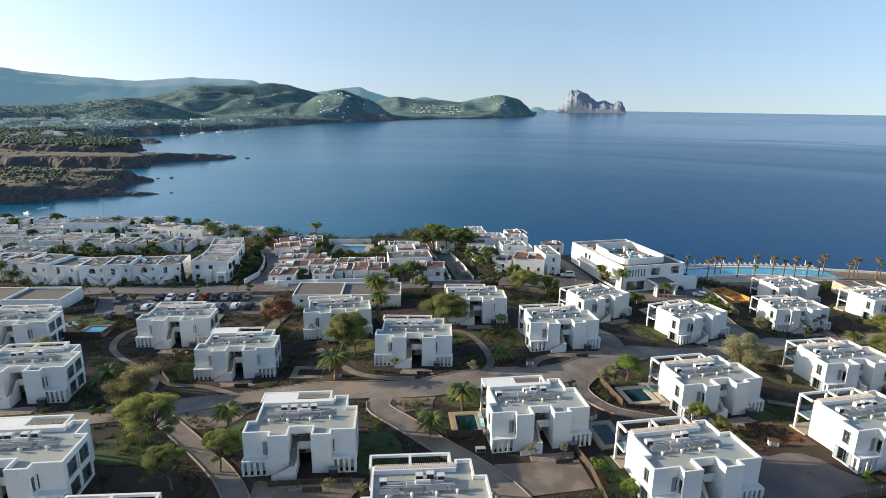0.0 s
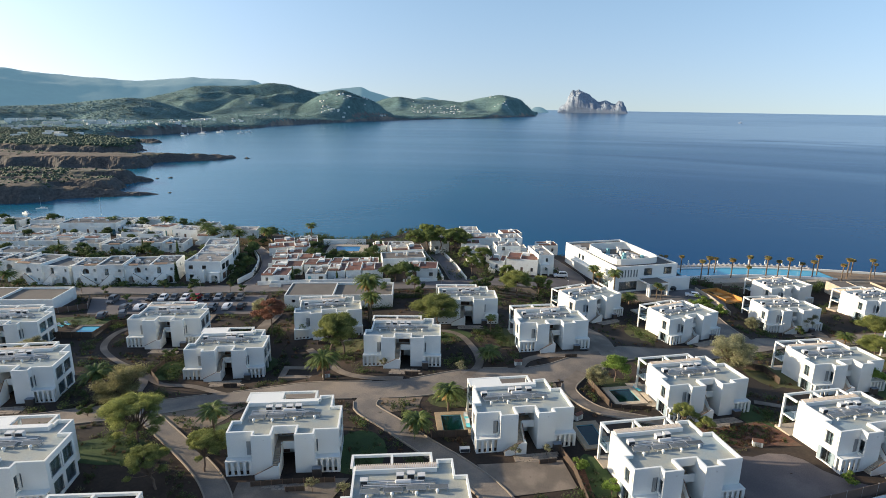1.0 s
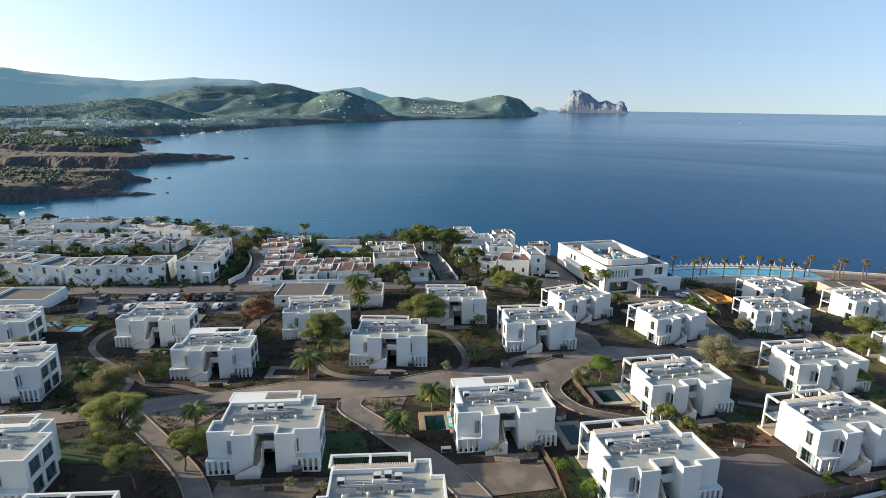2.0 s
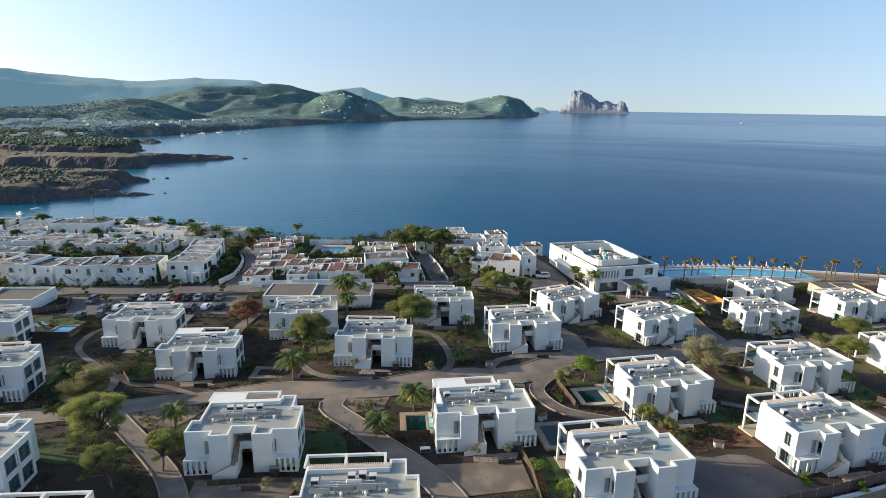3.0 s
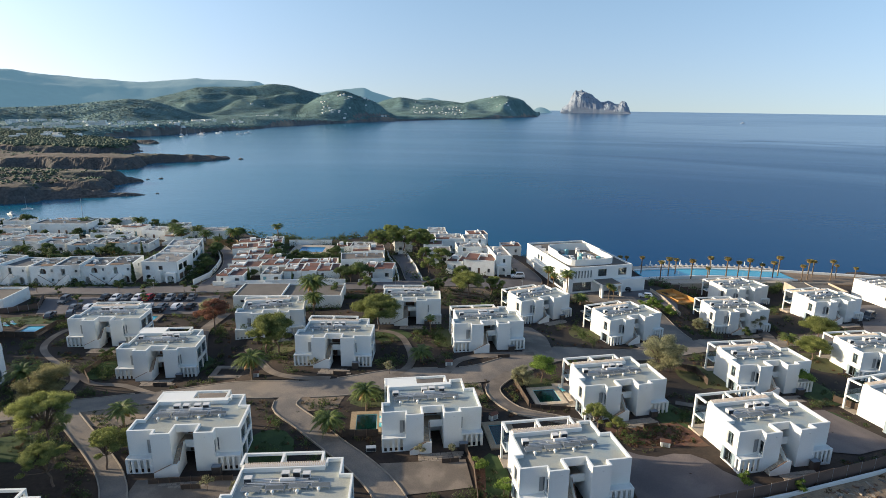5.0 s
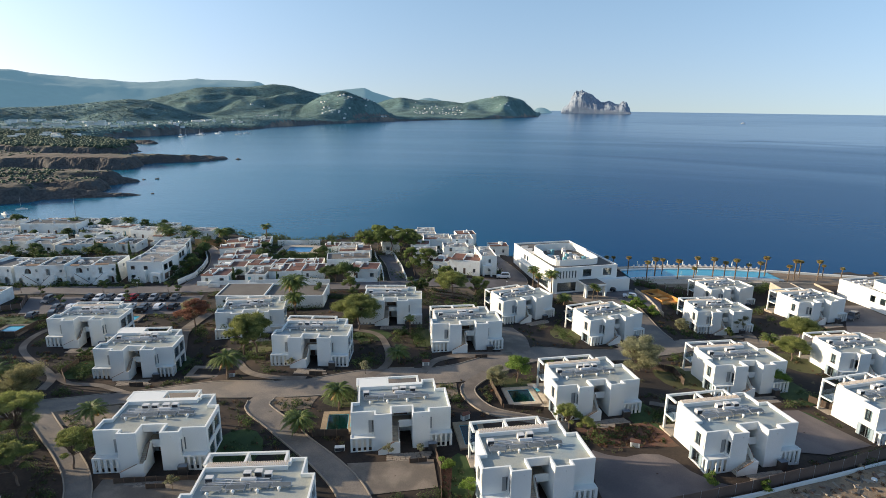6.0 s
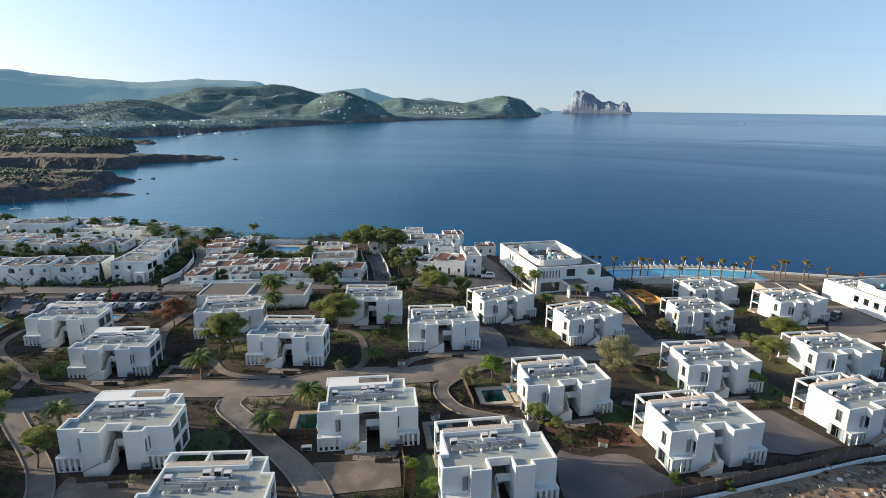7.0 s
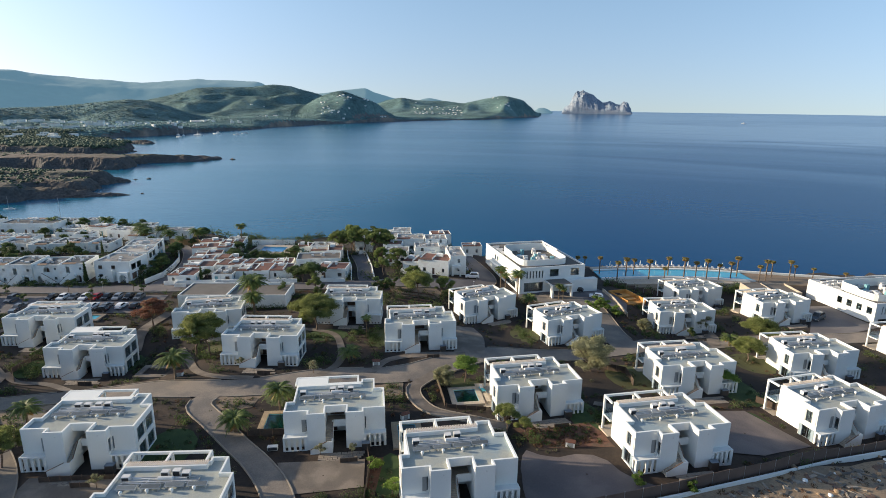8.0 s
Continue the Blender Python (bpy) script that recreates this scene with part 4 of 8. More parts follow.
    part("door", boxes((7.32, 8.28, 4.24, 4.3, -0.15, 2.3)), M_WOOD, v, "dark wooden entrance door")
    part("door", boxes((7.2, 9.52, 4.24, 4.3, 3.1, 5.3)), M_WOOD, v, "dark wooden upper doors")
    part("soffit", boxes((6.72, 10.03, 1.52, 4.18, 5.1, 5.22)), M_WOOD, v, "dark wooden ceiling")
    # parapet strip with tiles between roof and pergola
    part("tile_bed", boxes((1.2 + TH, 12.5, 8.15, 9.01, 5.985, 6.62)), M_WHITE, v)
    bm = bmesh.new()
    for k in range(0 if canopy else 45):
        x = 1.55 + k * 0.245
        slab_yz(bm, x, x + 0.15, [(8.4, 6.63), (9.3, 6.63), (9.3, 6.74), (8.4, 6.68)])
    if not canopy:
        tagged(part("tile_strip", bm, M_STRIPTILE, v, "row of pale terracotta tiles"), kind="stuff")
    # pergola frame
    for x in (0.75, 6.2, 11.7):
        part("column", boxes((x, x + 0.34, 11.66, 12.0, -0.9, 6.08)), M_WHITE, v)
        part("beam", boxes((x + 0.002, x + 0.338, 9.305, 11.655, 6.12, 6.46)), M_WHITE, v)
    part("beam", boxes((0.75, 12.04, 11.66, 12.0, 6.1, 6.47)), M_WHITE, v)
    part("balcony_slab", boxes((0.76, 12.03, 9.31, 11.65, 2.72, 3.0)), M_WHITE, v)
    part("terrace", boxes((0.6, 12.4, 9.32, 12.6, -0.6, 0.03)), M_STONE, v, "cream stone terrace")
    part("balustrade", boxes((0.85, 0.88, 9.4, 11.6, 3.0, 4.0), (1.1, 11.7, 11.8, 11.83, 3.0, 4.0)), M_GLASS, v, "glass balustrade")
    if canopy:
        part("canopy", boxes((1.1, 6.19, 9.31, 11.64, 6.34, 6.44)), M_WHITE, v, "white cover over one pergola bay")
    slotted_porch(v, -0.12, 3.79, -1)
    slotted_porch(v, 12.96, 16.62, 1)
    # outside stair: two flights round a corner, with solid parapets
    bm = bmesh.new()
    for k in range(8):
        box(bm, 4.4 + k * 0.29, 6.72, -2.28, -1.16, -0.6, 0.17 * (k + 1)) if k == 7 else box(bm, 4.4 + k * 0.29, 4.4 + (k + 1) * 0.29, -2.28, -1.16, -0.6, 0.17 * (k + 1))
    box(bm, 6.72, 7.72, -2.28, -1.16, -0.6, 1.36)
    for k in range(10):
        box(bm, 6.71, 7.72, -1.15 + k * 0.235, -1.15 + (k + 1) * 0.235, -0.6, 1.36 + 0.165 * (k + 1))
    box(bm, 6.71, 7.94, 1.2, 4.19, 2.75, 3.01)
    part("stair", bm, M_STONE, v, "stone stair treads")
    bm = bmesh.new()
    slab_xz(bm, -2.45, -2.285, [(4.35, -0.6), (7.9, -0.6), (7.9, 2.1), (7.0, 2.1), (4.35, 0.75)])
    slab_yz(bm, 7.73, 7.9, [(-2.28, -0.6), (1.0, -0.6), (1.0, 3.95), (0.4, 3.9), (-1.5, 2.12), (-2.28, 2.1)])
    part("stair_parapet", bm, M_WHITE, v)
    bm = bmesh.new()
    slab_xz(bm, -2.43, -2.31, [(4.35, 0.77), (7.0, 2.12), (7.0, 2.2), (4.35, 0.85)])
    slab_yz(bm, 7.76, 7.87, [(-1.5, 2.14), (0.4, 3.92), (0.4, 4.0), (-1.5, 2.22)])
    part("handrail", bm, M_WOOD, v, "dark wooden handrail")
    # windows and shutters
    pane_window(v, (16.5, 0.9), (16.5, 3.2), 3.3, 5.6)
    pane_window(v, (16.5, 3.8), (16.5, 6.2), 3.3, 5.6)
    pane_window(v, (16.5, 0.9), (16.5, 3.2), 0.15, 2.5)
    pane_window(v, (16.5, 3.8), (16.5, 6.2), 0.15, 2.5)
    pane_window(v, (0, 2.3), (0, 1.1), 3.3, 5.5)
    pane_window(v, (0, 2.6), (0, 0.8), 0.1, 2.3)
    pane_window(v, (3.45, 0), (3.67, 0), 2.75, 4.9, 1, 0.06)
    pane_window(v, (13.09, 0), (13.31, 0), 2.75, 4.9, 1, 0.06)
    pane_window(v, (3.8, -0.12), (3.8, -0.9), 2.7, 4.9, 1)
    pane_window(v, (12.95, -0.9), (12.95, -0.12), 2.7, 4.9, 1)
    for x0, x1 in ((11.7, 7.9), (6.3, 2.1)):
        for za, zb in ((0.1, 2.5), (3.2, 5.5)):
            pane_window(v, (x0, 9.3), (x1, 9.3), za, zb, 3)
    for y0, y1, za, zb in ((1.15, 1.65, 3.4, 5.45), (1.95, 2.25, 3.4, 5.45), (0.9, 1.5, 0.15, 2.25)):
        part("curtain", boxes((0.34, 0.4, y0, y1, za, zb)), M_CURTAIN, v, "pale curtain behind glass")
    for za, zb in ((0.03, 2.8), (3.1, 5.6)):
        part("curtain", boxes((15.98, 16.03, 0.6, 6.3, za, zb)), M_CURTAIN, v, "drawn pale curtains behind glass")
    louvre(v, (-0.06, 0.78, 0.05), (0.62, 2.3), M_SHUTBLUE, "grey-blue louvred shutter", -90)
    louvre(v, (-0.06, 3.2, 0.05), (0.62, 2.3), M_SHUTBLUE, "grey-blue louvred shutter", -90)
    louvre(v, (-0.06, 3.25, 3.25), (0.85, 2.3), M_SHUTPALE, "pale louvred shutter", -90)
    louvre(v, (-0.06, 1.05, 3.25), (0.85, 2.3), M_SHUTPALE, "pale louvred shutter", -90)
    louvre(v, (2.86, -0.08, 2.7), (0.58, 2.25), M_SHUT, "grey louvred shutter standing open")
    for y in (0.7, 3.3):
        louvre(v, (16.51, y - 0.0, 3.3), (0.2, 2.3), M_SHUT, "narrow grey shutter", 90)
    # roof outlets and lamp under the parapet
    part("roof_hatch", boxes((4.3, 5.6, -0.75, 0.1, DECK, DECK + 0.1)), M_DECK, v, "low roof hatch")
    part("wall_lamp", boxes((5.55, 5.7, -1.25, -1.152, 5.7, 5.82)), M_ACPAINT, v, "small white wall lamp")
    part("wall_lamp", boxes((11.6, 11.75, -1.25, -1.152, 5.7, 5.82)), M_ACPAINT, v, "small white wall lamp")
    return v


def villa_pose(i):
    x, y, z, a = VILLAS[i]
    return pose(x, y, z - VILLA_H, 0, 0, a)


covered = [1, 3, 0, 11]
plain = [i for i in range(len(VILLAS)) if i not in covered]
place_copies(build_villa(False), [villa_pose(i) for i in plain])
place_copies(build_villa(True), [villa_pose(i) for i in covered], "white flat-roofed two-storey villa with a half-covered pergola")


# ---------------------------------------------------------------- equipment on the villas' roofs
def build_collector():
    t = thing("solar_collector", "long dark solar collector on a metal rack on a flat roof", "solar panel", "roof collectors")
    bm = bmesh.new()
    slab_yz(bm, 0, 2.5, [(-0.36, 0.36), (0.36, 0.50), (0.36, 0.60), (-0.36, 0.46)])
    part("panel_frame", bm, M_METAL, t, "grey metal frame")
    bm = bmesh.new()
    slab_yz(bm, 0.05, 2.45, [(-0.31, 0.472), (0.31, 0.592), (0.31, 0.603), (-0.31, 0.483)])
    part("panel", bm, M_PANEL, t, "dark glossy glass")
    for x in (0.2, 2.3):
        part("leg", boxes((x, x + 0.06, -0.4, -0.34, 0, 0.37), (x, x + 0.06, 0.30, 0.36, 0, 0.48), (x + 0.002, x + 0.058, -0.5, 0.5, 0, 0.05)), M_METAL, t)
    return t


def build_ac(w=1.0, h=0.86):
    t = thing("air_conditioner", "boxy pale outdoor air-conditioning unit on a flat roof", "air conditioner", "roof air conditioners")
    part("casing", boxes((0, w, 0, 0.75, 0.08, h), (-0.01, w + 0.01, -0.01, 0.76, h, h + 0.04)), M_ACPAINT, t)
    bm = bmesh.new()
    box(bm, 0.06, w - 0.06, -0.012, -0.003, 0.14, h - 0.08)
    for k in range(7):
        box(bm, 0.1, w - 0.1, -0.03, -0.0125, 0.17 + k * 0.085, 0.20 + k * 0.085)
    part("grille", bm, M_GRILLE, t, "dark slatted grille")
    part("foot", boxes((0.08, 0.16, 0.02, 0.73, 0, 0.08)), M_METAL, t)
    part("foot", boxes((w - 0.16, w - 0.08, 0.02, 0.73, 0, 0.08)), M_METAL, t)
    return t


def build_tank():
    t = thing("water_tank", "grey horizontal water cylinder on a roof rack", "water tank", "roof water tanks")
    bm = bmesh.new()
    tube(bm, (0, 0, 0.5), (1.9, 0, 0.5), 0.3, 0.3, 12)
    tube(bm, (-0.1, 0, 0.5), (0, 0, 0.5), 0.14, 0.3, 12)
    tube(bm, (1.9, 0, 0.5), (2.0, 0, 0.5), 0.3, 0.14, 12)
    part("cylinder", bm, M_ACPAINT, t, smooth=False)
    for x in (0.3, 1.5):
        part("saddle", boxes((x, x + 0.1, -0.25, 0.25, 0, 0.27)), M_METAL, t)
    return t


def build_rack():
    t = thing("pipe_rack", "lattice of metal rails and pipes on a flat roof", "pipe rack", "roof pipe racks")
    for y in (0.0, 0.62, 1.25):
        part("rail", boxes((0, 9.8, y, y + 0.1, 0.3, 0.4)), M_METAL, t)
    for k in range(5):
        part("cross_rail", boxes((k * 2.4, k * 2.4 + 0.08, -0.25, 1.6, 0, 0.275)), M_METAL, t)
    bm = bmesh.new()
    tube(bm, (0.3, 0.3, 0.42), (9.0, 0.34, 0.42), 0.07)
    tube(bm, (1.2, 0.95, 0.42), (8.2, 0.92, 0.42), 0.09)
    tube(bm, (3.4, 0.95, 0.42), (3.1, -1.3, 0.2), 0.06)
    tube(bm, (6.4, 0.95, 0.42), (6.7, -1.2, 0.2), 0.06)
    part("pipe", bm, M_ACPAINT, t, "pale insulated pipes")
    return t


def build_vent():
    t = thing("roof_vent", "small white domed vent on a flat roof", "vent", "roof vents")
    bm = bmesh.new()
    tube(bm, (0, 0, 0), (0, 0, 0.3), 0.13)
    part("pipe", bm, M_ACPAINT, t)
    bm = bmesh.new()
    bmesh.ops.create_icosphere(bm, subdivisions=2, radius=0.24, matrix=Matrix.Translation((0, 0, 0.42)))
    part("cap", bm, M_WHITE, t, "round white cap", True)
    return t


KIT = [(build_collector, [(2.3, 4.2), (5.2, 4.3), (8.1, 4.4), (11.0, 4.5)]), (build_ac, [(6.9, 6.5), (8.3, 6.6), (2.3, 5.6), (9.9, 6.3)]),
       (build_tank, [(7.2, 5.85)]), (build_rack, [(2.6, 5.0)]), (build_vent, [(3.2, 3.3), (6.3, 3.4), (9.4, 3.5), (12.4, 3.8)])]
roof_rng = random.Random(5)
for make, spots in KIT:
    ms = []
    for i in range(len(VILLAS)):
        row = make is build_ac and i in (0, 1, 8, 10, 13)
        for k, (kx, ky) in enumerate([(4.4, 6.3), (5.75, 6.35), (7.5, 6.45), (8.9, 6.5)] if row else spots):
            if not row and make is build_ac and k == 3 and i % 3 == 1:
                continue
            jx, jy = roof_rng.uniform(-0.25, 0.25), roof_rng.uniform(-0.12, 0.12)
            ms.append(villa_pose(i) @ pose(kx + jx, ky + jy, DECK + 0.004, 0, 0, roof_rng.uniform(-1.5, 1.5)))
    place_copies(make(), ms)


# ---------------------------------------------------------------- plants
def cloud_mesh(name, blobs, count, size, material, seed, flat=0.6):
    """Many small leaf clumps spread over and through rounded masses (centre, radii)."""
    rng = np.random.default_rng(seed)
    vols = np.array([b[3] * b[4] * b[5] for b in blobs]) ** 0.75
    pick = rng.choice(len(blobs), count, p=vols / vols.sum())
    B = np.array(blobs)[pick]
    d = rng.normal(size=(count, 3)) * [1, 1, 0.9]
    d /= np.linalg.norm(d, axis=1)[:, None]
    rad = 1.02 - 0.7 * rng.random(count) ** 1.3 + 0.2 * rng.normal(size=count)
    c = B[:, :3] + d * B[:, 3:6] * rad[:, None]
    n = d * [1, 1, 1.2] + 0.55 * rng.normal(size=(count, 3))
    n /= np.linalg.norm(n, axis=1)[:, None]
    a = np.cross(n, rng.normal(size=(count, 3)))
    a /= np.linalg.norm(a, axis=1)[:, None]
    b = np.cross(n, a)
    s = size * rng.uniform(0.6, 1.4, count)[:, None]
    # each clump: a small folded star of two leaves
    v = np.stack([c - a * s, c - b * s * flat + n * s * 0.25, c + a * s, c + b * s * flat + n * s * 0.25, c + n * s * 0.5], 1).reshape(-1, 3)
    k = np.arange(count) * 5
    f = np.concatenate([np.stack([k, k + 1, k + 4], -1), np.stack([k + 1, k + 2, k + 4], -1), np.stack([k + 2, k + 3, k + 4], -1), np.stack([k + 3, k, k + 4], -1)])
    me = bpy.data.meshes.new(name)
    me.from_pydata(v.tolist(), [], f.tolist())
    me.materials.append(material)
    return me


def limb(bm, p, q, r0, r1, rng, bends=3):
    """A bent, tapering limb."""
    p, q = Vector(p), Vector(q)
    last = p
    for k in range(1, bends + 1):
        t = k / bends
        nxt = p.lerp(q, t) + (Vector((rng.uniform(-1, 1), rng.uniform(-1, 1), rng.uniform(-0.4, 0.4))) * (q - p).length * 0.06 if k < bends else Vector())
        tube(bm, last, nxt, r0 + (r1 - r0) * (k - 1) / bends, r0 + (r1 - r0) * t, 7)
        last = nxt


def build_tree(seed, height, spread, leaf, bark, label, count=2600, size=0.28, low=0.45, name="pine_tree", lean=0.0, masses=9, mass=(0.26, 0.44), dome=True):
    rng = random.Random(seed)
    t = thing(name, label, "tree")
    bm = bmesh.new()
    fork = (lean * 0.5, 0.1, height * low)
    limb(bm, (0, 0, -0.4), fork, 0.045 * height * 0.6, 0.03 * height * 0.6, rng)
    blobs = []
    for k in range(masses):
        a = 2 * math.pi * k / masses + rng.uniform(-0.5, 0.5)
        rr_ = spread * (0.2 + 0.65 * rng.random()) * (0.25 if k == 0 else 1)
        z = max(height * (0.93 - 0.40 * (rr_ / spread) ** 2 - 0.26 * rng.random() ** 1.5), height * low * 1.15)
        if not dome:
            z = height * (low + (0.95 - low) * rng.uniform(0.2, 0.92)) - 0.1 * rr_
        c = (lean + rr_ * math.cos(a), rr_ * math.sin(a), z)
        rad = spread * rng.uniform(*mass)
        blobs.append((*c, rad, rad, rad * rng.uniform(0.45, 0.7)))
        limb(bm, fork, (c[0] * 0.95, c[1] * 0.95, c[2] - rad * 0.1), 0.018 * height * 0.6, 0.03, rng)
        for j in range(2):
            limb(bm, (c[0] * 0.6 + fork[0] * 0.4, c[1] * 0.6, c[2] * 0.6 + fork[2] * 0.4), (c[0] + rng.uniform(-1, 1) * rad * 0.7, c[1] + rng.uniform(-1, 1) * rad * 0.7, c[2] + rng.uniform(-0.2, 0.4) * rad), 0.05, 0.02, rng, 2)
    part("trunk", bm, bark, t, "grey-brown bark")
    crown = new("crown", cloud_mesh("crown", blobs, count, size, leaf, seed))
    crown.parent = t
    return t


def build_palm(seed, height, reach, fronds, label, dry=0.2, name="palm_tree", green=None):
    rng = random.Random(seed)
    t = thing(name, label, "palm tree")
    bm = bmesh.new()
    n = max(4, int(height / 0.45))
    r = 0.2 if height > 2.5 else 0.3
    for k in range(n):
        za, zb = height * k / n - (0.3 if k == 0 else 0), height * (k + 1) / n
        tube(bm, (0, 0, za), (0, 0, zb), r * 0.86, r * 1.08, 9)
    part("trunk", bm, M_PALMBARK, t, "ringed brown palm trunk")
    for kind, share in (("crown", 1 - dry), ("dry_fronds", dry)):
        verts, faces = [], []
        for k in range(int(fronds * share)):
            a = k * 2.39996 + rng.uniform(-0.2, 0.2)
            up = rng.uniform(-0.1, 1.15) if kind == "crown" else rng.uniform(-0.9, -0.35)
            ln = reach * rng.uniform(0.85, 1.1) * (1 if kind == "crown" else 0.65)
            ca, sa = math.cos(a), math.sin(a)
            seg = 9
            prev = None
            ang, px, pz = up, 0.12, height
            for s_ in range(seg + 1):
                wdt = 0.55 * math.sin(math.pi * min(1, 0.16 + 0.86 * s_ / seg)) + 0.02
                rib = Vector((ca * px, sa * px, pz))
                if s_:
                    for sgn in (-1, 1):
                        for h_ in (0.05, 0.38, 0.72):
                            root = prev.lerp(rib, h_)
                            fwd = (rib - prev).normalized()
                            tip = root + Vector((-sa, ca, 0)) * sgn * wdt + fwd * wdt * 0.75 - Vector((0, 0, wdt * 0.35))
                            i = len(verts)
                            verts += [root - fwd * 0.075, root + fwd * 0.075, tip]
                            faces.append((i, i + 1, i + 2))
                    i = len(verts)
                    sd = Vector((-sa, ca, 0)) * 0.03
                    verts += [prev - sd, prev + sd, rib + sd, rib - sd]
                    faces.append((i, i + 1, i + 2, i + 3))
                prev = rib
                px += ln / seg * math.cos(ang)
                pz += ln / seg * math.sin(ang)
                ang -= (up + 0.8) / seg * (1.15 if kind == "crown" else 0.7)
        me = bpy.data.meshes.new(kind)
        me.from_pydata([tuple(v) for v in verts], [], faces)
        me.materials.append((green or M_PALM) if kind == "crown" else M_PALMDRY)
        ob = new(kind, me)
        ob.parent = t
    return t


def stand(x, y, turn=0.0, scale=1.0, dz=0.0):
    return pose(x, y, gz(x, y) + dz, 0, 0, turn) @ Matrix.Scale(scale, 4)


def plant(first, spots, label="", group=""):
    """Sets a tree at the first spot and scaled copies at the rest; a spot is x, y, scale."""
    rng = random.Random(len(spots) * 7 + 1)
    for k, (x, y, s) in enumerate(spots):
        ob = first if k == 0 else copy_thing(first, Matrix())
        ob.matrix_basis = stand(x, y, rng.uniform(0, 360), s)
        tagged(ob, label, "", group)


plant(build_tree(11, 7.4, 5.4, M_PINE, M_BARK, "spreading green Mediterranean pine with a bent trunk", 42000, 0.085, 0.24, masses=46, mass=(0.11, 0.22)), [(-42.2, 82.8, 1.12)], "", "garden pines")
plant(build_tree(31, 6.8, 4.5, M_PINE, M_BARK, "umbrella pine with a dense domed crown on a bare trunk", 42000, 0.09, 0.52, masses=44, mass=(0.17, 0.27)), [(8.6, 131.5, 1.4), (34.5, 161.5, 1.2), (122.8, 128.3, 1.1), (113.2, 117.4, 0.9)], "", "umbrella pines")
plant(build_tree(12, 7.0, 3.6, M_PINE, M_BARK, "bushy green Mediterranean pine with a leaning trunk", 30000, 0.085, 0.34, lean=1.2, masses=34, mass=(0.13, 0.25)), [(-35.0, 71.8, 1.0), (49.5, 84.7, 0.72), (52.5, 83.5, 0.55), (-29.6, 75.6, 0.92), (-12.8, 117.6, 1.45), (-16.6, 118.4, 1.55), (41.5, 162.5, 1.0)], "", "garden pines")
plant(build_tree(13, 6.0, 3.0, M_PINE2, M_BARK, "bright green round-crowned tree", 9000, 0.125, 0.4, masses=13, name="broadleaf_tree"), [(43.8, 103.4, 1.0), (98.1, 101.2, 0.85)], "", "garden trees")
PINE_SPOTS = [(5.0, 208, 1.0), (9.5, 214, 1.15), (14.5, 209.5, 1.05), (18.2, 206.5, 1.0), (23.2, 206, 0.95), (9.5, 208.5, 1.0), (20.5, 211, 1.05), (21.8, 190, 0.8), (23.0, 179.5, 0.7), (27.6, 187, 0.85)]
plant(build_tree(14, 9.5, 4.4, M_PINEDARK, M_BARK, "tall dark green pine at the cliff top", 15000, 0.15, 0.42, masses=24, mass=(0.14, 0.27)), PINE_SPOTS + [ (3.5, 161.5, 0.6), (33, 170, 0.75)], "", "cliff-top pines")
plant(build_tree(15, 6.0, 3.1, M_OLIVE, M_BARK, "grey-green olive tree with a full rounded crown", 24000, 0.095, 0.12, masses=30, mass=(0.24, 0.40), name="olive_tree", dome=False), [(72.5, 110, 1.4), (39.4, 101.5, 0.7), (-80, 118.5, 0.85), (114.4, 142.6, 0.85), (97.6, 140.5, 0.6), (-38, 146, 0.75)], "", "olive trees")
plant(build_tree(25, 6.0, 3.1, M_GOLDLEAF, M_BARK, "golden-green olive tree with a full rounded crown beside the road", 24000, 0.09, 0.12, masses=30, mass=(0.24, 0.40), name="olive_tree", dome=False), [(-52.3, 98.7, 1.3)])
plant(build_tree(16, 6.5, 3.2, M_REDLEAF, M_BARK, "rust-red leafed tree beside the car park", 8000, 0.12, 0.42, masses=14, mass=(0.2, 0.34), name="red_tree"), [(-32.8, 134.5, 1.4)])
plant(build_tree(17, 3.0, 1.3, M_OLIVE, M_BARK, "young sparse tree in a planting bed", 500, 0.16, 0.35, name="sapling", masses=5), [(12.1, 106.8, 1.0), (-8.5, 69.5, 0.8), (18, 78.2, 0.7), (23, 78.3, 0.65), (-13, 70.5, 0.8), (-4, 110.5, 0.7)], "", "saplings")
plant(build_tree(20, 3.6, 1.3, M_DARKLEAF, M_BARK, "young green street tree in the car park", 900, 0.14, 0.42, name="sapling", masses=6), [(-86, 160.5, 1.1), (-76, 152, 1.1), (-62, 161, 1.1), (-58, 152.5, 1.1), (-47, 160.5, 1.1), (-95, 164.8, 1.0), (-71, 164.6, 1.0), (-52, 164.8, 1.0), (-108, 165, 1.0)], "", "street saplings")
plant(build_tree(18, 3.0, 1.4, M_PINE2, M_BARK, "small leafy green bush", 1400, 0.13, 0.25, name="bush", masses=8, dome=False), [(27, 73.5, 0.9), (29.8, 67.8, 0.9), (66.5, 68.5, 0.8), (74, 66.8, 0.7), (86, 147, 1.3), (90, 150, 1.2), (88, 151.5, 1.5), (84.5, 149, 1.3), (91.5, 146.5, 1.3), (83, 75.8, 0.6)], "", "green bushes")
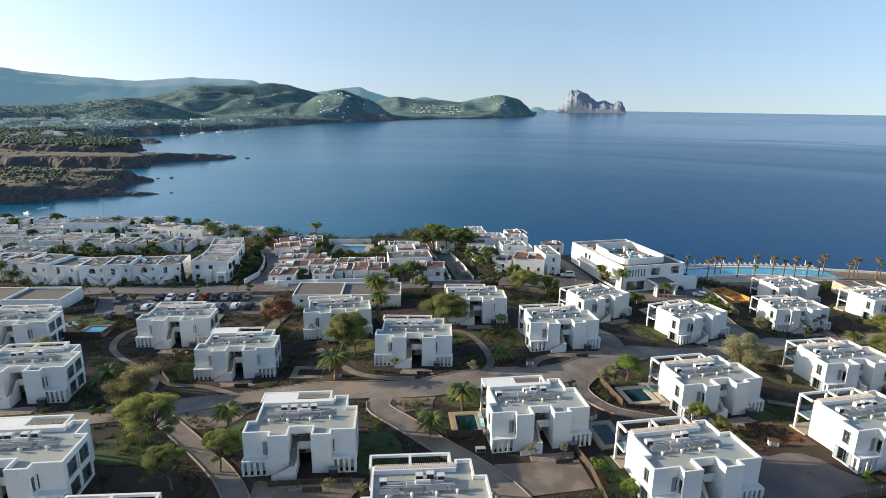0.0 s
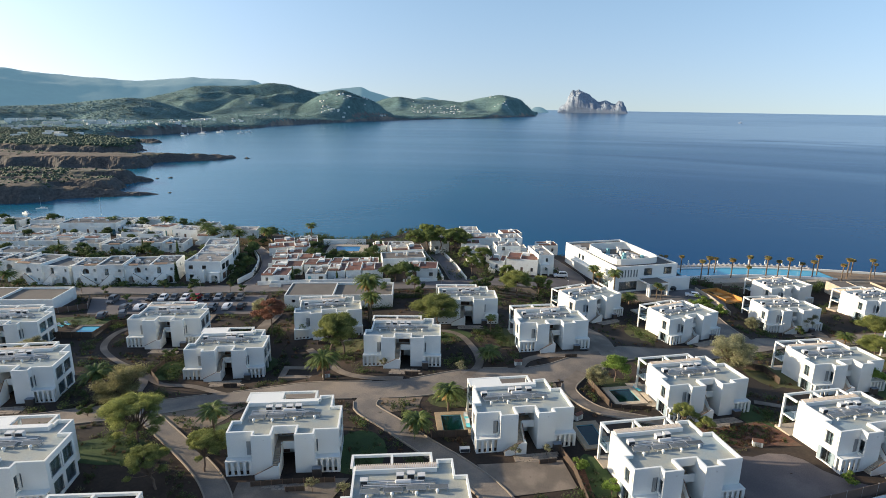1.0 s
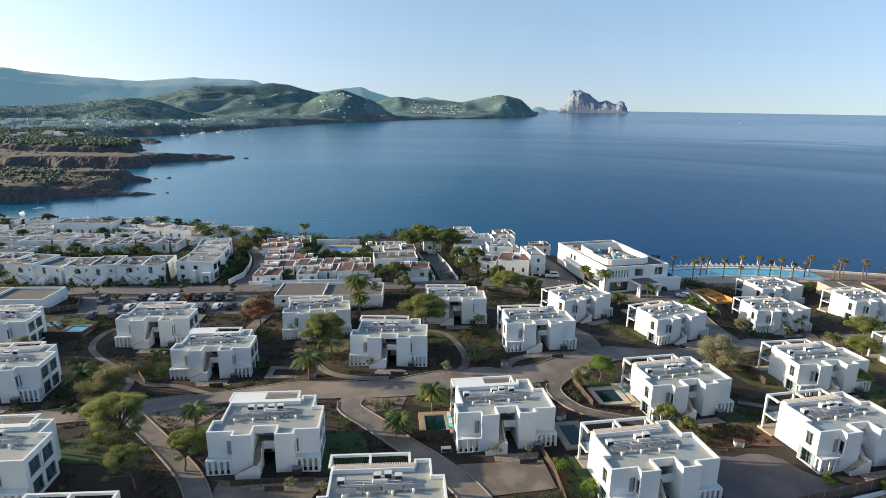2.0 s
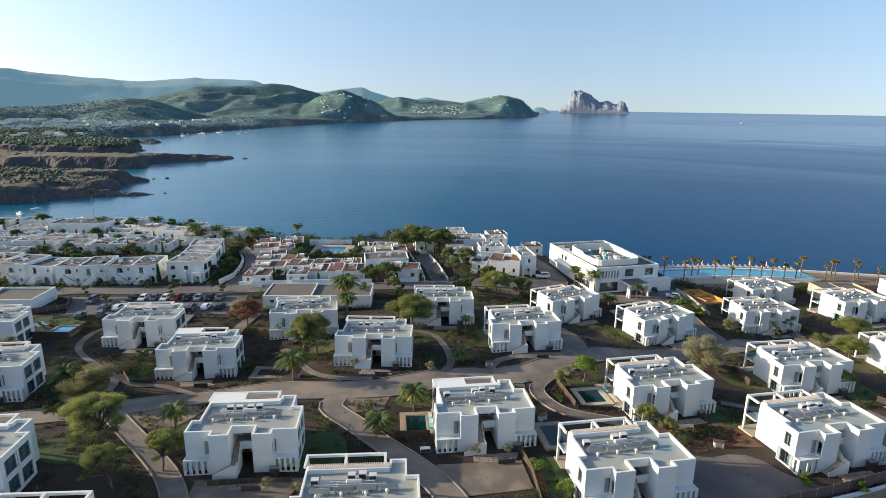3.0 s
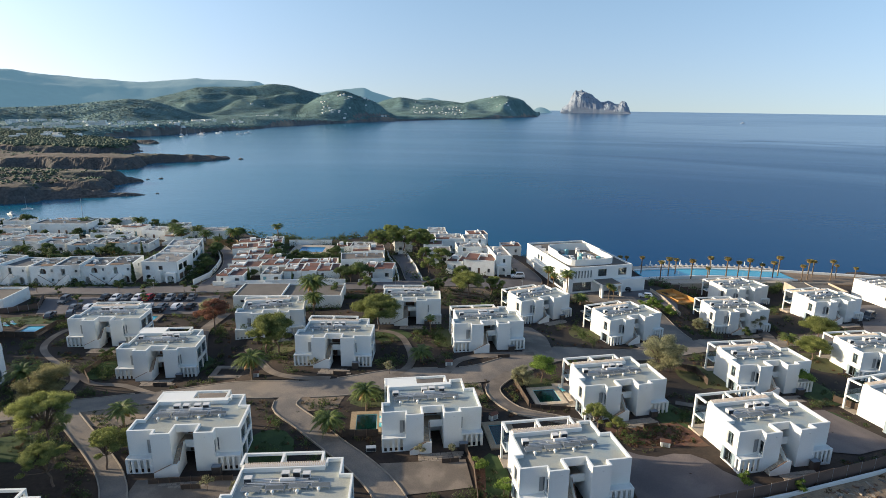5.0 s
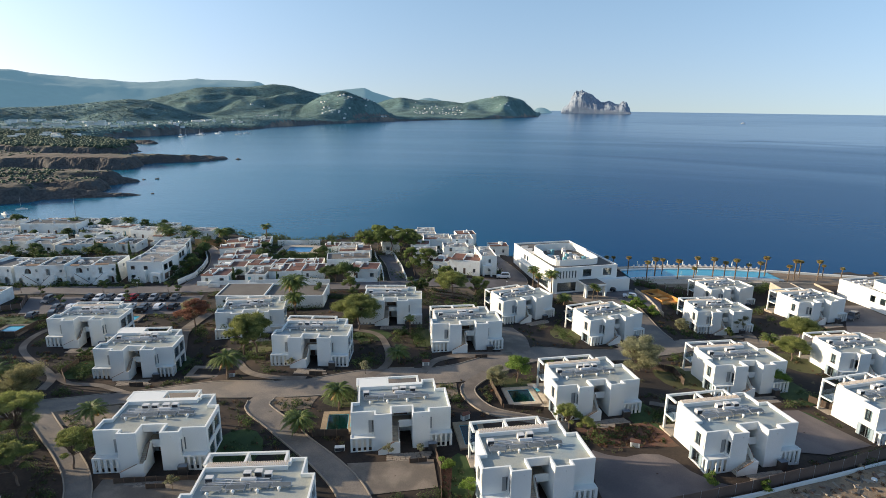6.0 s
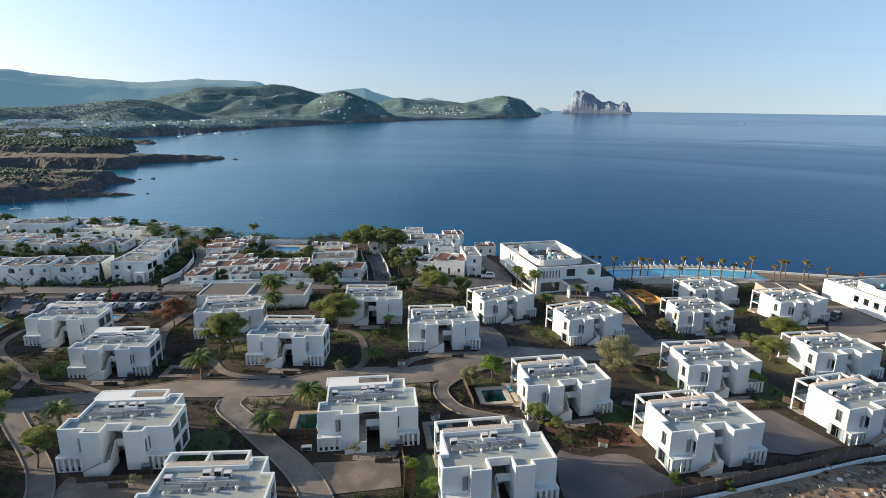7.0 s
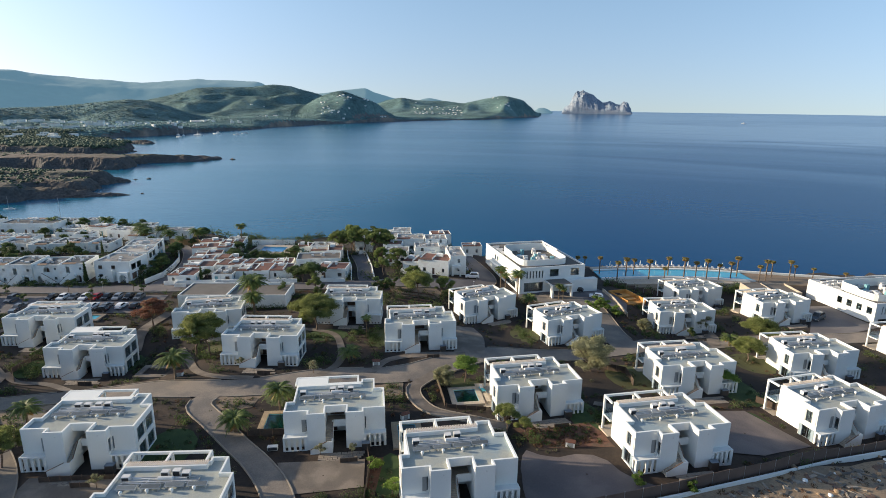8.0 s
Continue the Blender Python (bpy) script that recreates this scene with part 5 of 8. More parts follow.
plant(build_tree(19, 3.2, 1.7, M_DARKLEAF, M_BARK, "dark green garden bush", 1800, 0.14, 0.15, name="bush", masses=8, dome=False), [(23.5, 163, 1.7), (26.5, 166, 1.3), (-6, 158, 1.4), (5, 158.5, 1.2), (-52, 120, 0.9), (20, 126, 0.9), (-55, 92, 0.8), (-20, 134, 0.9), (52, 110, 0.7), (70, 146, 1.0), (60, 150, 1.1), (110, 138, 0.9), (95, 133, 0.8), (-40, 128, 1.0), (62, 96, 0.9)], "", "dark bushes")
plant(build_palm(21, 4.2, 3.7, 62, "date palm with a full arching green crown", 0.12), [(-16.2, 106.5, 1.15), (8.3, 92.5, 1.0), (-57.9, 101.5, 1.05), (-24.5, 133.5, 0.8), (-77, 229, 1.15), (-66, 226, 1.1), (-82, 237, 1.2), (-72.5, 235, 1.1), (-55, 226.5, 1.25), (-105, 254, 1.2), (-92, 205, 0.8), (-130, 256, 1.1), (-112, 188, 0.9), (-98, 207, 0.7), (-124, 205, 1.0), (-60, 222, 0.8), (-120, 171.5, 1.0)], "", "garden palms")
plant(build_palm(22, 2.5, 3.4, 56, "low bushy date palm with arching fronds", 0.15), [(2.4, 85.2, 1.05), (19, 112.5, 1.0), (68.4, 156.6, 0.95), (37, 148, 0.8), (115.4, 128.8, 0.9)], "", "garden palms")
plant(build_palm(23, 7.5, 3.1, 60, "tall date palm with shaggy dry fronds", 0.35), [(21.5, 128, 0.6), (78.0, 159.2, 0.62), (79.1, 158.5, 0.5), (61.6, 170.2, 0.9), (62.8, 168.2, 0.72), (65.9, 163.2, 1.02), (-37.3, 226.5, 1.0), (-124, 173, 0.9)], "", "tall palms")
plant(build_palm(25, 8.6, 3.7, 96, "big shaggy date palm with hanging dry fronds", 0.3), [(-9.0, 140.6, 1.32), (-8.2, 137.0, 0.95)], "", "shaggy palms")
plant(build_palm(26, 5.6, 3.1, 44, "slim date palm with an open feathery crown", 0.1), [(-30.7, 83.9, 1.0)], "", "garden palms")
POOLPALMS = [(101 + k * 4.1, 186.5 - 0.35 * k + (3.5 if k % 3 == 0 else 0) - (3 if k % 4 == 1 else 0), 0.95 + 0.25 * ((k * 7) % 5) / 4) for k in range(17)]
plant(build_palm(24, 7.0, 1.15, 40, "newly planted palm with a yellowed crown beside the pool", 0.6, green=M_PALMPALE), POOLPALMS + [(92, 188, 0.9), (96, 192, 0.8), (173, 178, 0.8), (180, 172, 0.8), (170, 183, 0.75)], "", "pool palms")


def shrub_field(name, spots, material, label, seed, size=0.16, per=26, lump=0.45):
    """Low planting: many clumps in one piece; a spot is x, y, radius."""
    rng = np.random.default_rng(seed)
    blobs = [(x, y, gz(x, y) + r * 0.25 + 0.05, r, r, r * lump * 1.3) for x, y, r in spots]
    ob = new(name, cloud_mesh(name, blobs, per * len(blobs), size, material, seed))
    return tagged(ob, label, "plants", kind="stuff")


def villa_dist(x, y):
    """Distance outside the nearest villa's plan."""
    best = 99.0
    for vx, vy, vz, va in VILLAS:
        c_, s_ = math.cos(radians(va)), math.sin(radians(va))
        u, w = (x - vx) * c_ + (y - vy) * s_, -(x - vx) * s_ + (y - vy) * c_
        best = min(best, math.hypot(max(-u, 0, u - 16.6), max(-2.6 - w, 0, w - 12.2)))
    return best


ROADLINES = [ob for ob in scene.objects if ob.name.split(".")[0] in ("road", "path", "street", "driveway", "car_park", "forecourt", "rubble_ground")]
paved = np.concatenate([np.array([v.co[:2] for v in ob.data.vertices]) for ob in ROADLINES])


def off_paving(x, y):
    return float(np.min(np.hypot(paved[:, 0] - x, paved[:, 1] - y)))


POOLS = [(6.9, 85.6, 3.7, 5.0, 2), (41.4, 94.6, 4.4, 4.9, 5), (-80, 132.3, 4.8, 5.0, 0), (30.6, 80.0, 3.2, 6.0, 5), (-58, 141.5, 7, 3, 0), (69, 148, 6, 3, 18)]


def in_pool(x, y):
    return any(-2 < x - px_ < w + 2 and -2 < y - py_ < d + 2 for px_, py_, w, d, a in POOLS)


bed_rng = random.Random(77)
greens, rusts, pales = [], [], []
while len(greens) + len(rusts) + len(pales) < 3400:
    x = bed_rng.uniform(-100, 160)
    y = bed_rng.uniform(60, 165)
    if off_paving(x, y) < 1.2 or villa_dist(x, y) < 0.9 or in_pool(x, y):
        continue
    if off_paving(x, y) > 3.6 and villa_dist(x, y) > 2.8 and bed_rng.random() < 0.85:
        continue
    nval = math.sin(x * 0.21 + 2 * math.sin(y * 0.13)) + math.cos(y * 0.27 + math.sin(x * 0.11))
    if nval < -0.4 and bed_rng.random() < 0.7:
        continue
    r = bed_rng.uniform(0.22, 0.6)
    (greens if bed_rng.random() < 0.62 else rusts if bed_rng.random() < 0.62 else pales).append((x, y, r))
shrub_field("ground_planting", greens, M_SHRUB, "low dark green shrubs in the planting beds", 31, 0.12)
shrub_field("ground_planting", rusts, M_RUST, "low rusty groundcover in the planting beds", 32, 0.12)
shrub_field("ground_planting", pales, M_GREYSHRUB, "low grey-green shrubs in the planting beds", 33, 0.11)
bed = [(53 + 12 * bed_rng.random(), 79.5 + 6.5 * bed_rng.random(), 0.3) for k in range(110)]
shrub_field("bed_planting", [(52 + 13.5 * bed_rng.random(), 79.5 + 7 * bed_rng.random(), 0.5) for k in range(16)], M_DARKLEAF, "dark bushes in a bed of reddish soil", 44, 0.11, 70, 0.9)
shrub_field("bed_planting", bed, M_RUST, "rows of low rusty plants in a bed", 34)
rows = []
for xa, xb, ya, yb, lean_ in ((-34, -27, 73, 90, -0.25), (-14, -6, 103.5, 107, 0), (-27, -16, 104.2, 107, 0), (-54, -47, 118, 128, 0.2), (24, 31, 96.5, 100, 0), (-4, 3, 92.5, 97.5, 0), (93, 99, 118, 126, 0), (112, 121, 116, 121, 0), (66, 71, 84, 96, 0.1)):
    for k in range(int((yb - ya) / 0.95)):
        for j in range(int((xb - xa) / 1.05)):
            x, y = xa + 1.05 * j + lean_ * k + bed_rng.uniform(-0.18, 0.18), ya + 0.95 * k + bed_rng.uniform(-0.18, 0.18)
            if off_paving(x, y) > 1.0 and villa_dist(x, y) > 0.8:
                rows.append((x, y, bed_rng.uniform(0.13, 0.26)))
shrub_field("bed_planting", rows, M_GREYSHRUB, "rows of small grey-green tufts in the planting beds", 40, 0.09, 20, 0.8)
hedge_front = [(-32.5 + k * 0.9, 149.2 + 0.3 * math.sin(1.3 * k), 0.7 + 0.3 * math.sin(2.1 * k) ** 2) for k in range(33)]
shrub_field("hedge", hedge_front, M_DARKLEAF, "uneven dark hedge along a white service building", 39, 0.14, 90, 1.0)
hedge = [(x, gy_, 1.1) for x, gy_ in [(-4 + k * 1.1, 157.3 + 0.3 * math.sin(k)) for k in range(14)]]
shrub_field("hedge", hedge, M_DARKLEAF, "dark clipped hedge along the street", 35, 0.2, 90, 0.9)

# medium bushes close to the villas and along the paths, and dark hedges between the gardens
mids, hedges = [], []
while len(mids) < 900:
    x, y = bed_rng.uniform(-100, 160), bed_rng.uniform(62, 166)
    dv, dp = villa_dist(x, y), off_paving(x, y)
    if dp < 1.3 or dv < 1.2 or (dv > 4.5 and dp > 3.5) or in_pool(x, y):
        continue
    if math.sin(x * 0.33 + y * 0.1) + math.cos(y * 0.41 - x * 0.07) < 0.1:
        continue
    mids.append((x, y, bed_rng.uniform(0.5, 1.35)))
shrub_field("garden_bushes", mids[:660], M_DARKLEAF, "dark green garden bushes beside villas and paths", 36, 0.13, 90, 0.75)
shrub_field("garden_bushes", mids[660:780], M_PALM, "yellow-green garden bushes beside villas and paths", 37, 0.12, 80, 0.7)
shrub_field("garden_bushes", mids[780:], M_GREYSHRUB, "silvery garden bushes beside villas and paths", 38, 0.11, 80, 0.7)


# ---------------------------------------------------------------- the old village
def build_house(w, d, h, seed, roof, label, glazed=False):
    """A plain rendered house with a parapet, real window openings, and a flat or tiled roof."""
    rng = random.Random(seed)
    t = thing("house", label, "house", "village houses")
    two = h > 5.2
    levels = [0.9, 3.9] if two else [0.9]
    bm = bmesh.new()
    wins = []

    def openings(length):
        out = []
        n = max(1, int(length / 3.2))
        for k in range(n):
            u = (k + 0.5) * length / n - 0.45 + rng.uniform(-0.3, 0.3)
            for z in levels:
                if rng.random() < 0.8:
                    tall = rng.random() < 0.25
                    out.append((u, u + rng.choice((0.8, 1.0, 1.3)), 0.05 if tall and z < 2 else z, z + 1.3))
        return out

    th = 0.2
    sides = [((0, 0), (w, 0), w), ((w, th), (w, d), d - th), ((w - th, d), (0, d), w - th), ((0, d - th), (0, th), d - 2 * th)]
    for k, (p, q, ln) in enumerate(sides):
        hs = openings(ln) if k != 2 else []
        if glazed and k == 1:
            hs = [(u, u + 2.6, z, z + 2.0) for u in (0.9, 4.1) for z in (0.4, 3.4)]
        wall(bm, p, q, th, -1.2, h, hs)
        wins.append((p, q, hs))
    part("wall", bm, M_OLDWHITE, t)
    lip = 0.14 if roof in "tb" else 0.4
    part("roof", boxes((th, w - th, th, d - th, h - lip - 0.3, h - lip)), {"t": M_TERRA, "b": M_OXIDE, "g": M_GRAVELROOF, "w": M_OLDROOF, "d": M_DECKDARK}[roof], t, {"t": "flat terracotta tiled roof", "b": "dark red-brown roof terrace", "d": "dark slate-grey roof deck", "g": "flat gravel roof", "w": "flat grey roof"}[roof])
    part("floor_slabs", boxes((th, w - th, th, d - th, -0.2, 0.0), (w * 0.45, w * 0.45 + 0.1, th, d - th, 0.0, h - lip - 0.31)), M_DARK, t)
    for p, q, hs in wins:
        dv = (Vector(q) - Vector(p)).normalized()
        for u0, u1, z0, z1 in hs:
            if z0 < 0.5:
                a, b = Vector(p) + dv * u0, Vector(p) + dv * u1
                n = Vector((-dv.y, dv.x)) * 0.1
                bm = bmesh.new()
                prism(bm, [tuple(a + n), tuple(b + n), tuple(b + n * 1.5), tuple(a + n * 1.5)], z0, z1)
                part("door", bm, M_WOOD if rng.random() < 0.6 else M_TEAL, t, "painted house door")
            else:
                pane_window(t, tuple(Vector(p) + dv * u0), tuple(Vector(p) + dv * u1), z0, z1, 1, 0.1)
    # chimney, roof boxes and a tiled edge
    x, y = rng.uniform(1, w - 2), rng.uniform(2, d - 2)
    part("chimney", boxes((x, x + 0.6, y, y + 0.6, h - 0.55, h + 0.7), (x - 0.06, x + 0.66, y - 0.06, y + 0.66, h + 0.7, h + 0.8)), M_OLDWHITE, t)
    if roof in "tb" or rng.random() < 0.12:
        bm = bmesh.new()
        slab_yz(bm, 0.0, w * rng.uniform(0.4, 0.9), [(-0.25, h - 0.03), (0.9, h + 0.25), (0.9, h + 0.33), (-0.25, h + 0.06)])
        part("tiled_edge", bm, M_TERRA, t, "strip of terracotta roof tiles")
    if roof in "tb" and w > 5:
        # stair head and dividing walls of the roof terraces
        x = rng.uniform(0.6, w - 2.6)
        y = rng.uniform(d * 0.4, d - 2.6)
        part("stair_head", boxes((x, x + rng.uniform(1.4, 2.1), y, y + rng.uniform(1.4, 2.0), h - 0.4, h + rng.uniform(0.3, 1.0))), M_OLDWHITE, t, "small white stair head on the roof")
        x = w * rng.uniform(0.35, 0.65)
        part("roof_wall", boxes((x, x + 0.18, 0.21, d - 0.21, h - 0.4, h + 0.45)), M_OLDWHITE, t, "white dividing wall on the roof")
        if rng.random() < 0.6:
            y = d * rng.uniform(0.3, 0.7)
            part("roof_wall", boxes((0.21, x - 0.01, y, y + 0.18, h - 0.4, h + 0.3)), M_OLDWHITE, t, "white dividing wall on the roof")
            part("terrace_floor", boxes((0.22, x - 0.02, 0.3, y - 0.02, h - lip, h - lip + 0.03)), M_OLDROOF if rng.random() < 0.5 else M_STONE, t, "pale terrace floor")
    if roof not in "tb":
        for k in range(rng.randint(3, 7)):
            x, y = rng.uniform(0.6, w - 1.8), rng.uniform(0.8, d - 1.6)
            part("roof_unit", boxes((x, x + rng.uniform(0.7, 1.2), y, y + 0.7, h - 0.45, h + rng.uniform(0.1, 0.5))), M_ACPAINT, t, "boxy roof unit")
    if two and w > 8:
        # outside stair against the front
        bm = bmesh.new()
        x = rng.uniform(0.5, w - 5)
        slab_xz(bm, -1.3, -0.005, [(x, -0.8), (x + 4.6, -0.8), (x + 4.6, 3.9), (x + 4.0, 3.9), (x, 0.9)])
        part("stair", bm, M_OLDWHITE, t, "white outside stair")
    if two:
        # arched porch before the ground floor
        x = rng.uniform(0.3, w - 3.6) if w <= 8 else (0.2 if x > w / 2 - 2 else w - 3.4)
        bm = bmesh.new()
        arch = [(x + 1.6 + 1.05 * math.cos(math.pi * k / 10), 1.45 + 1.05 * math.sin(math.pi * k / 10)) for k in range(11)]
        slab_xz(bm, -1.5, -1.15, [(x, -0.8), (x, 3.3), (x + 3.2, 3.3), (x + 3.2, -0.8), (arch[0][0], -0.8), *arch, (arch[-1][0], -0.8)])
        box(bm, x, x + 3.2, -1.15, -0.006, 3.05, 3.3)
        box(bm, x, x + 0.3, -1.15, -0.006, -0.8, 3.05)
        part("arched_porch", bm, M_OLDWHITE, t, "white arched porch")
    if not two:
        x = rng.uniform(0, w * 0.5)
        bm = boxes((x, x + w * 0.45, -3.2, -3.0, -0.8, 1.3), (x, x + 0.2, -2.998, -0.005, -0.8, 1.3))
        part("garden_wall", bm, M_OLDWHITE, t, "low white garden wall")
    return t


ROOF_WORDS = {"b": "low white village house with a red-brown roof", "d": "white village house with a slate-grey roof", "t": "white village house with a terracotta roof", "g": "white village house with a gravel roof", "w": "white flat-roofed village house"}


def village(specs, kinds, seed):
    for k, (x, y, w, d, h, a) in enumerate(specs):
        roof = kinds[k % len(kinds)]
        words = ROOF_WORDS[roof] + (" and an outside stair" if h > 5.2 and w > 8 else " and a walled yard" if h <= 5.2 else "")
        t = build_house(w, d, h, seed + k, roof, words, kinds == "www")
        t.matrix_basis = pose(x, y, gz(x + w / 2, min(y + d / 2, float(coast_y(x)) - 4)) + 0.05, 0, 0, a)


def arch_head(bm, x0, x1, z1, ya, yb):
    """Fills the upper corners of an opening, so that it ends in a round arch."""
    r = (x1 - x0) / 2
    zs = z1 - r
    slab_xz(bm, ya, yb, [(x0, zs), (x0, z1 + 0.01), (x1, z1 + 0.01), (x1, zs)] + [((x0 + x1) / 2 + r * 0.995 * math.cos(math.pi * k / 12), zs + r * 0.995 * math.sin(math.pi * k / 12)) for k in range(1, 12)])


def build_row_house(w, seed, label):
    """A two-storey terrace with arched porches, paired outside stairs and stepped blocks under flat decks."""
    rng = random.Random(seed)
    t = thing("terraced_house", label, "house", "village houses")
    d, th = 10.0, 0.3
    n = max(2, round(w / 7.5))
    bay = w / n
    for k in range(n):
        x0, x1 = k * bay, (k + 1) * bay
        out = (0.0, -1.3, -0.5, -1.0)[(k + seed) % 4]
        h = 6.2 + (0.0, 0.35, -0.25)[(k + seed) % 3]
        bm = bmesh.new()
        wide = k % 2 == 0
        low = (0.9, 2.7, 0.05, 2.45) if wide else (bay - 2.9, bay - 1.1, 0.05, 2.45)
        up = (bay * 0.5 - 0.9, bay * 0.5 + 0.9, 3.55, 5.25) if wide else (bay * 0.28, bay * 0.28 + 1.1, 3.3, 5.3)
        slots = [(bay - 1.6, bay - 0.9, 1.1, 2.0), (bay - 1.5, bay - 0.9, 4.2, 5.0)] if wide else [(0.9, 1.5, 1.2, 2.0), (bay - 1.5, bay - 0.8, 4.2, 5.0)]
        wall(bm, (x0, out), (x1 - 0.004, out), th, -1.2, h, [low, up] + slots)
        arch_head(bm, x0 + low[0], x0 + low[1], low[3], out + 0.004, out + th - 0.004)
        if wide:
            arch_head(bm, x0 + up[0], x0 + up[1], up[3], out + 0.004, out + th - 0.004)
        wall(bm, (x1 - 0.004, out + th), (x1 - 0.004, d), th, -1.2, h, [(5.0, 6.1, 4.0, 5.0)] if k == n - 1 else [])
        wall(bm, (x0, d), (x0, out + th), th, -1.2, h)
        box(bm, x0 + th, x1 - th - 0.004, d - th, d, -1.2, h)
        wing = part("wing", bm, M_OLDWHITE, t, "white rendered block with arched openings")
        part("roof", boxes((x0 + th, x1 - th - 0.004, out + th, d - th, h - 0.6, h - 0.35)), M_DECKDARK, t, "dark slate-grey roof deck")
        part("porch_back", boxes((x0 + th, x1 - th - 0.004, out + 1.7, out + 1.85, -0.2, h - 0.61), (x0 + th, x1 - th - 0.004, out + th + 0.001, out + 1.699, 2.9, 3.1), (x0 + th, x1 - th - 0.004, out + th + 0.001, out + 1.699, -0.2, 0.0)), M_OLDWHITE, t, "shaded porch wall")
        part("door", boxes((x0 + low[0] + 0.4, x0 + low[1] - 0.4, out + 1.64, out + 1.695, 0.0, 2.1)), M_WOOD, t, "dark wooden door")
        part("door", boxes((x0 + up[0] + 0.25, x0 + up[1] - 0.25, out + 1.64, out + 1.695, 3.1, 5.1)), M_WOOD, t, "dark wooden door")
        for s_ in slots:
            pane_window(t, (x0 + s_[0], out), (x0 + s_[1], out), s_[2], s_[3], 1, 0.1)
        # outside stair with a solid parapet, rising towards the party wall
        if wide:
            prof = [(bay - 0.6, -0.8), (bay - 0.6, 0.6), (bay - 4.6, 3.7), (bay * 0.5 - 1.0, 3.7), (bay * 0.5 - 1.0, 2.9), (bay - 4.9, 2.7), (bay - 3.4, -0.8)]
        else:
            prof = [(0.4, -0.8), (0.4, 0.6), (3.9, 3.7), (5.0, 3.7), (5.0, 2.7), (4.3, 2.5), (3.0, -0.8)]
        bm = bmesh.new()
        slab_xz(bm, out - 1.45, out - 1.25, [(x0 + a, b) for a, b in prof])
        slab_xz(bm, out - 1.249, out - 0.004, [(x0 + a, b - 0.85 if b > 0 else b) for a, b in prof])
        part("stair", bm, M_OLDWHITE, t, "white outside stair with a solid parapet")
        (xa, za), (xb, zb) = [(x0 + a, b) for a, b in prof[1:3]]
        bm = bmesh.new()
        slab_xz(bm, out - 1.42, out - 1.28, [(xa, za + 0.006), (xb, zb + 0.006), (xb, zb + 0.12), (xa, za + 0.12)])
        part("handrail", bm, M_WOOD, t, "dark handrail on the stair parapet")
        if k % 3 != 1:
            cx = x0 + rng.uniform(0.3, bay - 3.4)
            bm = bmesh.new()
            slab_yz(bm, cx, cx + rng.uniform(2.4, 4.6), [(out - 0.2, h + 0.0), (out + 0.7, h + 0.3), (out + 0.7, h + 0.38), (out - 0.2, h + 0.09)])
            part("tiled_edge", bm, M_TANTILE, t, "strip of tan roof tiles")
        for j in range(rng.randint(6, 9)):
            ux, uy = x0 + rng.uniform(0.6, bay - 2.0), rng.uniform(1.5, d - 2)
            part("roof_unit", boxes((ux, ux + rng.uniform(0.6, 1.3), uy, uy + 0.6, h - 0.35, h + rng.uniform(-0.1, 0.45))), M_PANEL if j % 3 == 2 else M_ACPAINT, t, "boxy roof unit")
    return t


for x, y, w, a, seed in ((-101.3, 172.6, 30.0, 5.5, 0), (-119.5, 176.8, 17.4, -11, 1), (-141, 180, 21, -5, 2), (-112.5, 213, 29.0, 0.5, 5)):
    build_row_house(w, seed, "white terraced houses with arched porches and outside stairs").matrix_basis = pose(x, y, gz(x + w / 2, y + 5) - (0 if seed < 5 else 2.6), 0, 0, a)


village([(-69, 176, 11.4, 11, 6.6, -4), (-69, 188.5, 10.9, 10, 6.2, 5), (-71, 200.5, 10.5, 10, 5.8, 9)], "www", 100)
village([(-125, 214, 10.6, 8, 3.6, -2), (-142, 217, 16.6, 8, 4.2, -4), (-142, 197, 13.5, 9, 4.5, -2), (-163, 216, 20, 8, 4, 2), (-156, 195, 12, 9, 5, -1)], "dwd", 130)
village([(-147, 246, 23.5, 10, 5, -1), (-162, 243, 14, 9, 3.4, 2), (-121, 247, 11, 7, 3, -18), (-108, 244, 9, 7, 4, -16), (-96, 236, 11, 8, 4, -14), (-83, 227, 7.6, 7, 3.2, -10), (-74, 232.5, 13, 8, 4, 3)], "dwwtwtw", 160)
village([(-180, 255, 10.8, 8, 4, 1), (-166, 257, 10.5, 8, 4, 0), (-149, 261, 11, 8, 3, -2), (-135, 261, 11, 8, 3, -3), (-195, 253, 13.8, 9, 4, 1), (-206, 236, 16, 9, 5, 0), (-186, 228, 14, 9, 4.5, 2)], "dwt", 180)
village([(-44.3, 171.2, 8.2, 8.5, 3.0, -2), (-30.8, 171.6, 6.4, 10, 2.9, -1), (-24.2, 174.8, 5.6, 9, 3.1, 0), (-18.4, 174.4, 4.8, 10, 3.3, 0), (-13.4, 175.2, 6.8, 8.5, 3.1, 1), (-43, 180.6, 9.5, 7.5, 3.0, 3), (-33, 182.6, 8, 7.5, 3.2, -3), (-24.4, 185, 9, 6.5, 3.0, -2), (-14.6, 185, 6.2, 7, 2.9, 2), (-44.8, 189, 8.4, 6.5, 3.3, 6), (-36, 191.2, 8.6, 7, 3.0, 2), (-45.5, 197.2, 9.4, 6.5, 3.0, 10), (-49.6, 205.6, 9.5, 7, 3.3, 14), (-40, 204.6, 5.4, 6, 3.8, 8), (-50, 215.5, 8, 6, 3.2, 12), (-41, 213, 8, 6.5, 3.4, 8), (-41.5, 221, 7, 5.5, 3.0, 4)], "bgbtbtbbtbtbttb", 200)
